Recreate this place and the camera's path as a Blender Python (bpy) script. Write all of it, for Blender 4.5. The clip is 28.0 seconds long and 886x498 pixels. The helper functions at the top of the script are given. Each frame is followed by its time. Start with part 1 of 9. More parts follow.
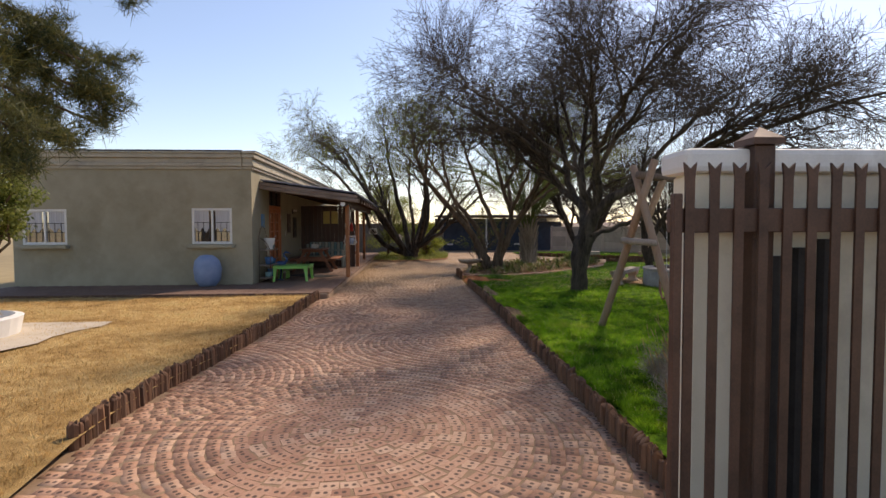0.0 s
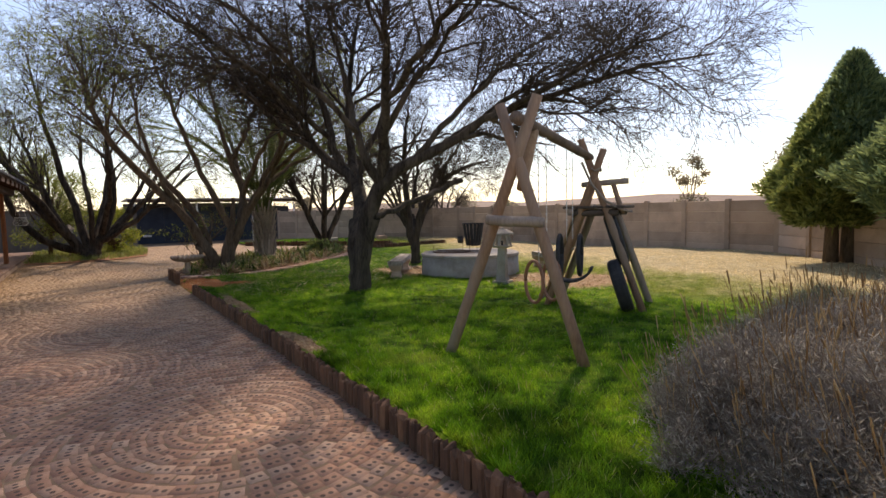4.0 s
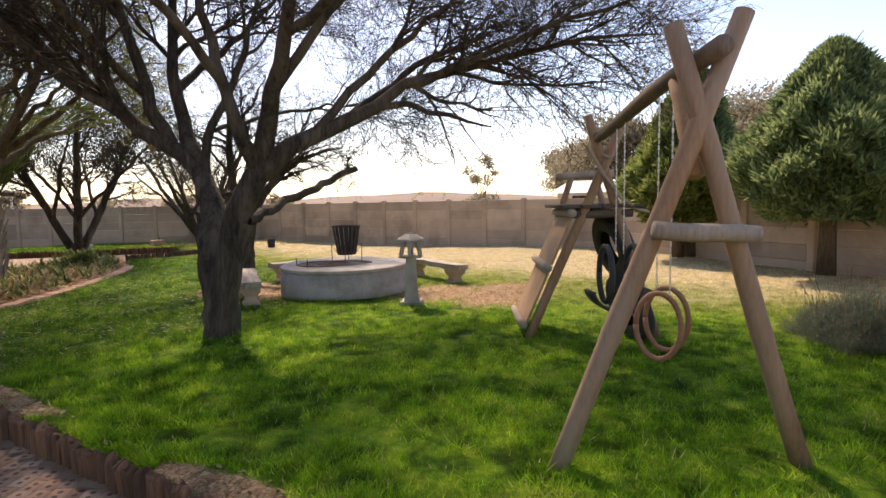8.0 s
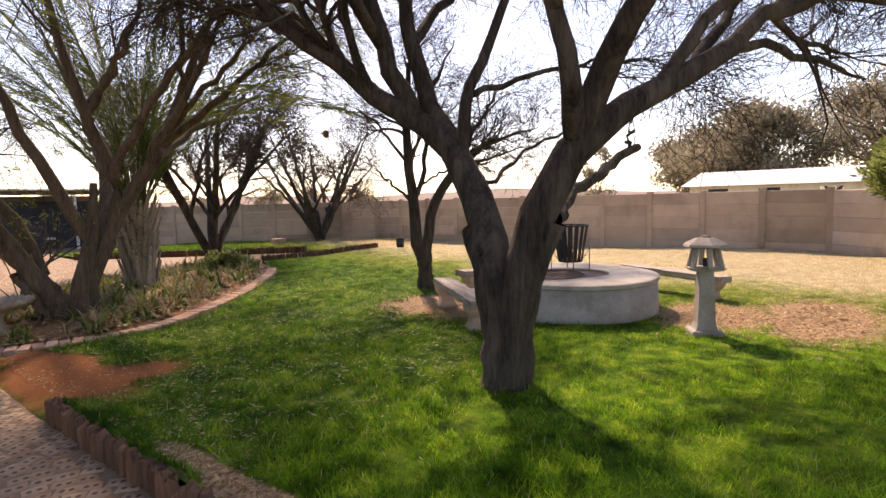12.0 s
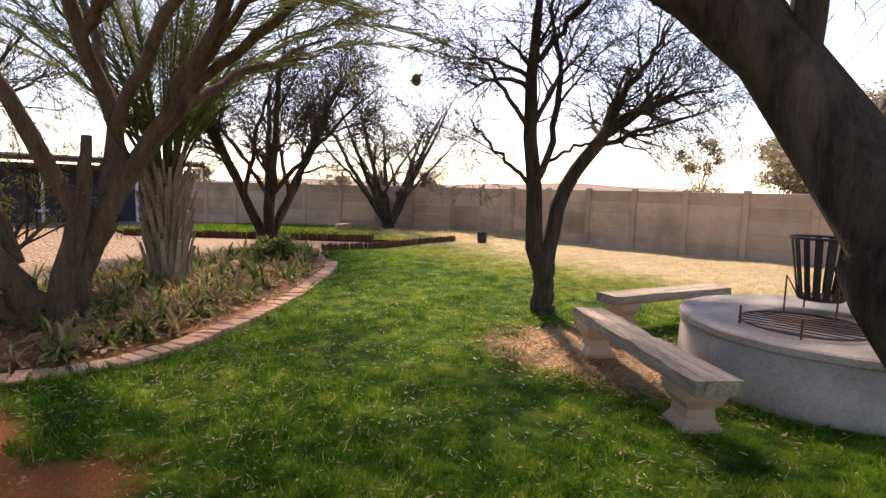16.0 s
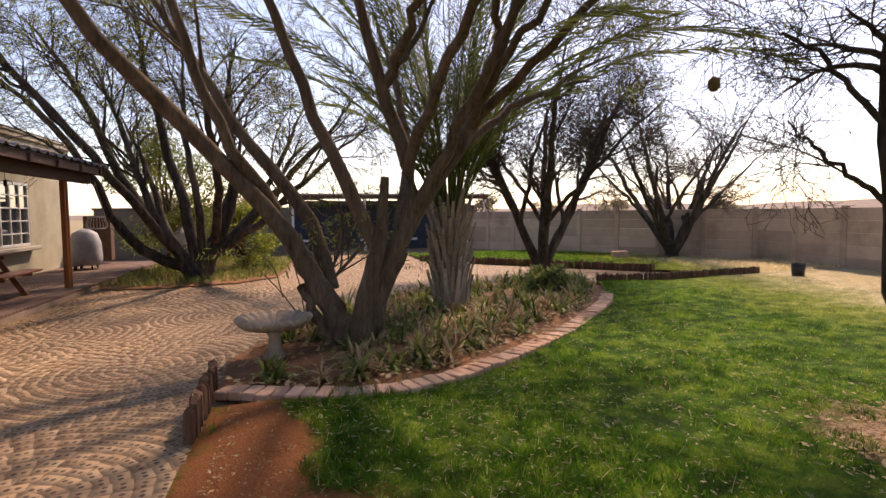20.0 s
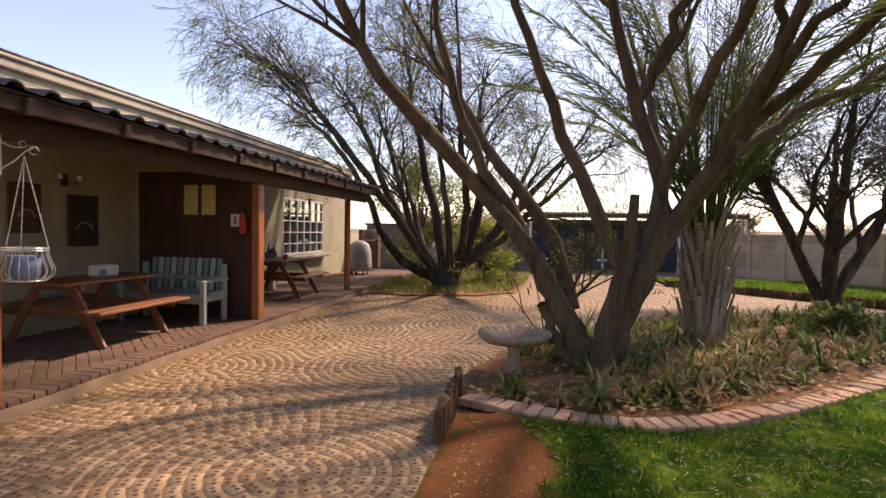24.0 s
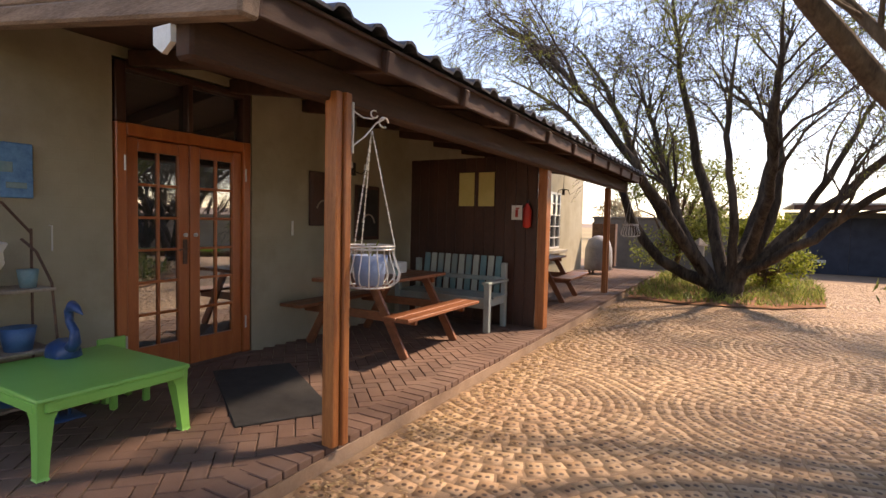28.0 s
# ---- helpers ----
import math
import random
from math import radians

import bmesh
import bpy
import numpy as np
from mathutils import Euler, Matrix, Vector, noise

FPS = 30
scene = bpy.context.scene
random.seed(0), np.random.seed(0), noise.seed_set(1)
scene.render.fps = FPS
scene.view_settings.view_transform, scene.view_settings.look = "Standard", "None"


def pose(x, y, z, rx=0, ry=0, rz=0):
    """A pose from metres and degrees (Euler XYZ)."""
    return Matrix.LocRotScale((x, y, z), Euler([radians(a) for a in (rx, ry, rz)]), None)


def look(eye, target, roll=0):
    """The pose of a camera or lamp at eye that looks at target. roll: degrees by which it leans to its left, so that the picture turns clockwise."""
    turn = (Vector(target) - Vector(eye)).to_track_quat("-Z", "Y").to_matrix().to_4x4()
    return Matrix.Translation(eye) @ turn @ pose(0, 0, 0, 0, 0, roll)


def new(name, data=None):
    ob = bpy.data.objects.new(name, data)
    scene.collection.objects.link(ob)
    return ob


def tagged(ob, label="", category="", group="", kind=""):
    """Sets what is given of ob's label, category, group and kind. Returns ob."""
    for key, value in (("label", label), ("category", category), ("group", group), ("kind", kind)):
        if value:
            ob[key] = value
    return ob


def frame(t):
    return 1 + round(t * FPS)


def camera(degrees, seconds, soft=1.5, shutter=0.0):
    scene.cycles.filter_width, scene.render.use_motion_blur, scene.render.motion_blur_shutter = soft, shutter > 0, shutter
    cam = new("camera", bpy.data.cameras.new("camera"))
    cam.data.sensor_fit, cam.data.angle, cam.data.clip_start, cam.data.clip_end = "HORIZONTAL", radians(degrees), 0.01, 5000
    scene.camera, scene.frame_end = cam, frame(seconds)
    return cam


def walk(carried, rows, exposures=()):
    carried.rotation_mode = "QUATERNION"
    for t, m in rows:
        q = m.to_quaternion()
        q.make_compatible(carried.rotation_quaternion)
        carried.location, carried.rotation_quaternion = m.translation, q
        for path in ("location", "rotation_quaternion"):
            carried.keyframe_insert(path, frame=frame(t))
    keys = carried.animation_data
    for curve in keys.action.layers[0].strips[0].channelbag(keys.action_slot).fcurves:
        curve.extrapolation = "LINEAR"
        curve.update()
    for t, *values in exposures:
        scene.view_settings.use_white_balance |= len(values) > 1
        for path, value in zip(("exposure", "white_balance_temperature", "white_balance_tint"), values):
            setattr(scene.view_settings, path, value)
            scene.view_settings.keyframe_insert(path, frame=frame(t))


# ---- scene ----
cam = camera(80.1, 28.0)
PATH = [
    (0, (0.073, -0.325, 1.585), (0.191, 1.669, 1.501), -0.2),
    (0.5, (-0.054, -0.042, 1.578), (0.150, 1.945, 1.490), -0.0),
    (1, (-0.188, 0.292, 1.569), (0.113, 2.267, 1.482), 0.2),
    (1.5, (-0.295, 0.682, 1.558), (0.105, 2.639, 1.466), 0.4),
    (2, (-0.312, 1.148, 1.546), (0.209, 3.076, 1.449), 0.3),
    (2.5, (-0.214, 1.669, 1.533), (0.356, 3.583, 1.416), -0.1),
    (3, (-0.104, 2.169, 1.519), (0.626, 4.024, 1.366), -0.6),
    (4, (0.006, 3.045, 1.495), (1.120, 4.699, 1.345), -1.2),
    (4.5, (0.069, 3.504, 1.489), (1.341, 5.040, 1.337), -1.2),
    (6.5, (0.012, 4.991, 1.526), (1.613, 6.178, 1.359), -0.7),
    (7, (0.148, 5.421, 1.537), (1.787, 6.555, 1.373), -0.7),
    (7.5, (0.231, 5.847, 1.546), (1.902, 6.932, 1.374), -0.9),
    (8, (0.199, 6.234, 1.555), (1.906, 7.260, 1.376), -1.1),
    (8.5, (0.135, 6.602, 1.563), (1.855, 7.607, 1.384), -1.2),
    (9, (0.124, 6.998, 1.568), (1.853, 7.986, 1.386), -1.3),
    (9.5, (0.170, 7.416, 1.569), (1.898, 8.406, 1.388), -1.3),
    (10, (0.235, 7.815, 1.567), (1.961, 8.810, 1.383), -1.3),
    (10.5, (0.291, 8.187, 1.563), (2.009, 9.195, 1.382), -1.3),
    (11, (0.327, 8.532, 1.559), (1.977, 9.648, 1.377), -1.4),
    (11.5, (0.384, 8.855, 1.556), (1.984, 10.040, 1.371), -1.5),
    (12, (0.495, 9.174, 1.554), (2.048, 10.421, 1.369), -1.5),
    (12.5, (0.635, 9.492, 1.552), (2.163, 10.769, 1.361), -1.4),
    (13, (0.779, 9.805, 1.550), (2.307, 11.082, 1.361), -1.2),
    (13.5, (0.936, 10.113, 1.544), (2.450, 11.405, 1.349), -1.1),
    (15.5, (1.811, 11.174, 1.473), (3.297, 12.494, 1.256), 1.3),
    (16, (2.048, 11.407, 1.470), (3.443, 12.823, 1.249), 1.4),
    (16.5, (2.226, 11.627, 1.472), (3.539, 13.119, 1.244), 1.3),
    (17, (2.362, 11.801, 1.477), (3.601, 13.353, 1.244), 1.1),
    (17.5, (2.453, 11.889, 1.485), (3.522, 13.563, 1.248), 0.8),
    (18, (2.468, 11.882, 1.493), (3.391, 13.641, 1.261), 0.5),
    (18.5, (2.413, 11.823, 1.500), (3.233, 13.634, 1.279), 0.2),
    (19, (2.342, 11.771, 1.506), (3.078, 13.620, 1.304), -0.1),
    (19.5, (2.297, 11.763, 1.510), (2.959, 13.642, 1.333), -0.3),
    (20, (2.294, 11.793, 1.512), (2.817, 13.718, 1.378), -0.5),
    (20.5, (2.316, 11.824, 1.512), (2.689, 13.787, 1.423), -0.6),
    (21, (2.327, 11.837, 1.511), (2.597, 13.817, 1.440), -0.6),
    (21.5, (2.314, 11.838, 1.510), (2.509, 13.828, 1.447), -0.5),
    (23.5, (2.267, 11.860, 1.513), (2.105, 13.853, 1.452), 0.7),
    (24, (2.200, 11.875, 1.512), (1.860, 13.845, 1.445), 0.9),
    (24.5, (2.076, 11.881, 1.511), (1.562, 13.812, 1.436), 1.0),
    (25, (1.902, 11.920, 1.510), (1.291, 13.823, 1.431), 1.1),
    (25.5, (1.687, 12.025, 1.507), (1.007, 13.904, 1.422), 1.2),
    (26, (1.426, 12.166, 1.504), (0.638, 14.003, 1.426), 1.2),
    (26.5, (1.129, 12.298, 1.501), (0.229, 14.082, 1.412), 1.2),
    (27, (0.829, 12.433, 1.498), (-0.099, 14.202, 1.403), 1.2),
    (27.5, (0.551, 12.590, 1.496), (-0.396, 14.348, 1.404), 1.2),
    (28, (0.290, 12.736, 1.493), (-0.693, 14.474, 1.388), 1.3),
]
walk(cam, [(t, look(eye, target, roll)) for t, eye, target, roll in PATH],
     [(0, 0.43, 7500, 20), (4, 0.52, 7700, 21), (7, 0.88, 8000, 22), (10, 1.12, 8200, 25), (12, 1.12, 8350, 30), (16, 1.1, 8250, 29), (20, 0.82, 8250, 30), (24, 0.94, 8300, 28), (28, 1.3, 8200, 25)])

# ---- world and light ----
SUN_EL, SUN_AZ = 46.0, 39.0     # degrees up; degrees from +y towards +x
world = bpy.data.worlds.new("world")
scene.world = world
world.use_nodes = True
wn, wl = world.node_tree.nodes, world.node_tree.links
bg = wn["Background"]
sky = wn.new("ShaderNodeTexSky")
sky.sky_type = "NISHITA"
sky.sun_disc = False
sky.sun_elevation = radians(SUN_EL)
sky.sun_rotation = radians(SUN_AZ)
sky.air_density, sky.dust_density, sky.ozone_density = 1.0, 0.4, 2.4
wl.new(sky.outputs[0], bg.inputs[0])
bg.inputs[1].default_value = 0.15
sun_data = bpy.data.lights.new("sun", "SUN")
sun_data.energy, sun_data.angle, sun_data.color = 3.5, radians(3.5), (1.0, 0.91, 0.77)
sun = new("sun", sun_data)
sun_dir = Vector((math.sin(radians(SUN_AZ)) * math.cos(radians(SUN_EL)), math.cos(radians(SUN_AZ)) * math.cos(radians(SUN_EL)), math.sin(radians(SUN_EL))))
sun.matrix_world = look(sun_dir * 60, (0, 0, 0))

# ---- mesh helpers ----
RNG = np.random.default_rng(7)


class Geo:
    """Collects quads, triangles and polygons of one mesh."""

    def __init__(self):
        self.v, self.f, self.n = [], [], 0

    def add(self, verts, faces):
        self.v.extend(tuple(p) for p in verts)
        self.f.extend(tuple(i + self.n for i in f) for f in faces)
        self.n += len(verts)
        return self

    def box(self, c, s, rz=0.0, m=None):
        hx, hy, hz = s[0] / 2, s[1] / 2, s[2] / 2
        p = [Vector((x, y, z)) for z in (-hz, hz) for y in (-hy, hy) for x in (-hx, hx)]
        r = m if m is not None else Matrix.Translation(c) @ Matrix.Rotation(rz, 4, "Z")
        self.add([r @ q for q in p], [(0, 2, 3, 1), (4, 5, 7, 6), (0, 1, 5, 4), (2, 6, 7, 3), (0, 4, 6, 2), (1, 3, 7, 5)])
        return self

    def bevel_box(self, c, s, b=0.01, rz=0.0, m=None, seg=1):
        bm = bmesh.new()
        bmesh.ops.create_cube(bm, size=1)
        for v in bm.verts:
            v.co = Vector((v.co.x * s[0], v.co.y * s[1], v.co.z * s[2]))
        bmesh.ops.bevel(bm, geom=bm.edges[:], offset=min(b, 0.45 * min(s)), segments=seg, affect="EDGES", profile=0.6)
        r = m if m is not None else Matrix.Translation(c) @ Matrix.Rotation(rz, 4, "Z")
        bm.verts.index_update()
        self.add([r @ v.co for v in bm.verts], [[v.index for v in f.verts] for f in bm.faces])
        bm.free()
        return self

    def tube(self, pts, radii, sides=8, caps=True):
        pts = [Vector(p) for p in pts]
        if not hasattr(radii, "__len__"):
            radii = [radii] * len(pts)
        rings, side = [], None
        for i, p in enumerate(pts):
            t = (pts[min(i + 1, len(pts) - 1)] - pts[max(i - 1, 0)]).normalized()
            if side is None:
                side = t.orthogonal().normalized()
            side = (side - t * side.dot(t)).normalized()
            up = t.cross(side)
            rings.append([p + (side * math.cos(a) + up * math.sin(a)) * radii[i] for a in (2 * math.pi * k / sides for k in range(sides))])
        v = [q for r in rings for q in r]
        f = [(i * sides + k, i * sides + (k + 1) % sides, (i + 1) * sides + (k + 1) % sides, (i + 1) * sides + k) for i in range(len(pts) - 1) for k in range(sides)]
        if caps:
            f += [tuple(range(sides))[::-1], tuple((len(pts) - 1) * sides + k for k in range(sides))]
        return self.add(v, f)

    def lathe(self, profile, c=(0, 0, 0), sides=24, wave=None):
        v = []
        for r, z in profile:
            for k in range(sides):
                a = 2 * math.pi * k / sides
                rr = r * (1 + (wave(a, r, z) if wave else 0))
                v.append((c[0] + rr * math.cos(a), c[1] + rr * math.sin(a), c[2] + z))
        n = len(profile)
        f = [(i * sides + k, i * sides + (k + 1) % sides, (i + 1) * sides + (k + 1) % sides, (i + 1) * sides + k) for i in range(n - 1) for k in range(sides)]
        f += [tuple(range(sides))[::-1], tuple((n - 1) * sides + k for k in range(sides))]
        return self.add(v, f)

    def prism(self, poly, z0, z1):
        n = len(poly)
        v = [(x, y, z0) for x, y in poly] + [(x, y, z1) for x, y in poly]
        return self.add(v, [tuple(range(n))[::-1], tuple(range(n, 2 * n))] + [(i, (i + 1) % n, n + (i + 1) % n, n + i) for i in range(n)])

    def mesh(self, name, material=None, smooth=False):
        me = bpy.data.meshes.new(name)
        me.from_pydata(self.v, [], self.f)
        if smooth:
            me.polygons.foreach_set("use_smooth", [True] * len(me.polygons))
        if material:
            me.materials.append(material)
        me.update()
        return me


def array_mesh(name, verts, faces, material, smooth=False):
    """A mesh from arrays: verts n x 3, faces m x 3 or m x 4."""
    me = bpy.data.meshes.new(name)
    verts, faces = np.asarray(verts, np.float32), np.asarray(faces, np.int32)
    k = faces.shape[1]
    me.vertices.add(len(verts))
    me.vertices.foreach_set("co", verts.ravel())
    me.loops.add(faces.size)
    me.loops.foreach_set("vertex_index", faces.ravel())
    me.polygons.add(len(faces))
    me.polygons.foreach_set("loop_start", np.arange(0, faces.size, k, dtype=np.int32))
    me.polygons.foreach_set("loop_total", np.full(len(faces), k, dtype=np.int32))
    if smooth:
        me.polygons.foreach_set("use_smooth", np.ones(len(faces), bool))
    me.update(calc_edges=True)
    me.materials.append(material)
    return me


def part(name, geo, material, parent, label="", smooth=False, m=None):
    """One mesh object under a thing or a part."""
    me = geo.mesh(name, material, smooth) if isinstance(geo, Geo) else geo
    ob = new(name, me)
    ob.parent = parent
    if m is not None:
        ob.matrix_basis = m
    if label:
        ob["label"] = label
    return ob


def thing(name, label, category, group="", kind="", at=(0, 0, 0), rz=0.0):
    ob = new(name)
    ob.empty_display_size = 0.1
    ob.matrix_basis = Matrix.Translation(at) @ Matrix.Rotation(rz, 4, "Z")
    return tagged(ob, label, category, group, kind)


def solo(name, geo, material, label, category, group="", kind="", smooth=False):
    me = geo.mesh(name, material, smooth) if isinstance(geo, Geo) else geo
    return tagged(new(name, me), label, category, group, kind)


# ---- materials ----
def material(name, build):
    mat = bpy.data.materials.new(name)
    mat.use_nodes = True
    nt = mat.node_tree
    bsdf = nt.nodes["Principled BSDF"]
    build(nt, bsdf)
    return mat


def coords(nt, scale=(1, 1, 1), world_space=True):
    mp = nt.nodes.new("ShaderNodeMapping")
    mp.inputs["Scale"].default_value = scale
    if world_space:
        src = nt.nodes.new("ShaderNodeNewGeometry").outputs["Position"]
    else:
        src = nt.nodes.new("ShaderNodeTexCoord").outputs["Object"]
    nt.links.new(src, mp.inputs["Vector"])
    return mp.outputs["Vector"]


def noise_node(nt, vec, scale, detail=4.0, rough=0.55, distortion=0.0):
    n = nt.nodes.new("ShaderNodeTexNoise")
    n.inputs["Scale"].default_value, n.inputs["Detail"].default_value = scale, detail
    n.inputs["Roughness"].default_value, n.inputs["Distortion"].default_value = rough, distortion
    nt.links.new(vec, n.inputs["Vector"])
    return n.outputs["Fac"]


def ramp(nt, fac, stops):
    r = nt.nodes.new("ShaderNodeValToRGB")
    els = r.color_ramp.elements
    while len(els) < len(stops):
        els.new(0.5)
    for e, (pos, col) in zip(els, stops):
        e.position = pos
        e.color = (*col, 1) if len(col) == 3 else col
    nt.links.new(fac, r.inputs["Fac"])
    return r.outputs["Color"]


def mixc(nt, fac, a, b, mode="MIX"):
    m = nt.nodes.new("ShaderNodeMix")
    m.data_type, m.blend_type = "RGBA", mode
    for sock, val in ((m.inputs[0], fac), (m.inputs[6], a), (m.inputs[7], b)):
        if isinstance(val, (int, float)):
            sock.default_value = val
        elif isinstance(val, tuple):
            sock.default_value = (*val, 1) if len(val) == 3 else val
        else:
            nt.links.new(val, sock)
    return m.outputs[2]


def bump(nt, bsdf, height, strength=0.3, distance=0.02):
    b = nt.nodes.new("ShaderNodeBump")
    b.inputs["Strength"].default_value, b.inputs["Distance"].default_value = strength, distance
    nt.links.new(height, b.inputs["Height"])
    nt.links.new(b.outputs["Normal"], bsdf.inputs["Normal"])


def math_node(nt, op, a, b=0.0):
    m = nt.nodes.new("ShaderNodeMath")
    m.operation = op
    for sock, val in ((m.inputs[0], a), (m.inputs[1], b)):
        if isinstance(val, (int, float)):
            sock.default_value = val
        else:
            nt.links.new(val, sock)
    return m.outputs[0]


def surface(name, dark, light, scale=6.0, fine=60.0, rough=0.8, bump_s=0.3, bump_d=0.01, stretch=(1, 1, 1), world_space=True, metal=0.0, vary=0.0, stain=None, spec=0.5, courses=False):
    """A two-scale surface: broad stains and fine grain, with relief."""

    def build(nt, bsdf):
        vec = coords(nt, stretch, world_space)
        broad = noise_node(nt, vec, scale, 5, 0.6)
        grain = noise_node(nt, vec, fine, 3, 0.6)
        mixed = math_node(nt, "ADD", math_node(nt, "MULTIPLY", broad, 0.6), math_node(nt, "MULTIPLY", grain, 0.4))
        col = ramp(nt, mixed, [(0.33, dark), (0.66, light)])
        if stain:
            patch = noise_node(nt, vec, scale * 0.35, 6, 0.65)
            col = mixc(nt, ramp(nt, patch, [(0.5, (0, 0, 0)), (0.68, (1, 1, 1))]), col, stain)
        if vary:
            rnd = nt.nodes.new("ShaderNodeObjectInfo").outputs["Random"]
            isl = nt.nodes.new("ShaderNodeNewGeometry").outputs["Random Per Island"]
            r = math_node(nt, "FRACT", math_node(nt, "ADD", rnd, isl))
            k = math_node(nt, "ADD", math_node(nt, "MULTIPLY", r, vary * 2), 1 - vary)
            col = scale_col(nt, col, k)
        nt.links.new(col, bsdf.inputs["Base Color"])
        bsdf.inputs["Roughness"].default_value = rough
        bsdf.inputs["Metallic"].default_value = metal
        bsdf.inputs["Specular IOR Level"].default_value = spec
        if courses:
            pos = nt.nodes.new("ShaderNodeNewGeometry").outputs["Position"]
            sep = nt.nodes.new("ShaderNodeSeparateXYZ")
            nt.links.new(pos, sep.inputs[0])
            cmb = nt.nodes.new("ShaderNodeCombineXYZ")
            nt.links.new(math_node(nt, "ADD", sep.outputs[0], sep.outputs[1]), cmb.inputs[0])
            nt.links.new(sep.outputs[2], cmb.inputs[1])
            bt = nt.nodes.new("ShaderNodeTexBrick")
            nt.links.new(cmb.outputs[0], bt.inputs["Vector"])
            for key, val in (("Scale", 1.0), ("Brick Width", 0.23), ("Row Height", 0.085), ("Mortar Size", 0.006), ("Mortar Smooth", 1.0)):
                bt.inputs[key].default_value = val
            mixed = math_node(nt, "SUBTRACT", math_node(nt, "MULTIPLY", mixed, 0.6), math_node(nt, "MULTIPLY", bt.outputs["Fac"], 0.5))
        bump(nt, bsdf, mixed, bump_s, bump_d)

    return material(name, build)


def scale_col(nt, col, k):
    v = nt.nodes.new("ShaderNodeVectorMath")
    v.operation = "SCALE"
    nt.links.new(col, v.inputs[0])
    if isinstance(k, float):
        v.inputs["Scale"].default_value = k
    else:
        nt.links.new(k, v.inputs["Scale"])
    return v.outputs[0]


def leaf_material(name, a, b, trans=0.35, rough=0.55):
    def build(nt, bsdf):
        isl = nt.nodes.new("ShaderNodeNewGeometry").outputs["Random Per Island"]
        broad = noise_node(nt, coords(nt), 0.9, 3)
        f = math_node(nt, "ADD", math_node(nt, "MULTIPLY", isl, 0.6), math_node(nt, "MULTIPLY", broad, 0.4))
        col = ramp(nt, f, [(0.2, a), (0.75, b)])
        nt.links.new(col, bsdf.inputs["Base Color"])
        bsdf.inputs["Roughness"].default_value = rough
        bsdf.inputs["Specular IOR Level"].default_value = 0.25
        tr = nt.nodes.new("ShaderNodeBsdfTranslucent")
        nt.links.new(col, tr.inputs["Color"])
        ms = nt.nodes.new("ShaderNodeMixShader")
        ms.inputs[0].default_value = trans
        nt.links.new(bsdf.outputs[0], ms.inputs[1])
        nt.links.new(tr.outputs[0], ms.inputs[2])
        nt.links.new(ms.outputs[0], nt.nodes["Material Output"].inputs["Surface"])

    return material(name, build)


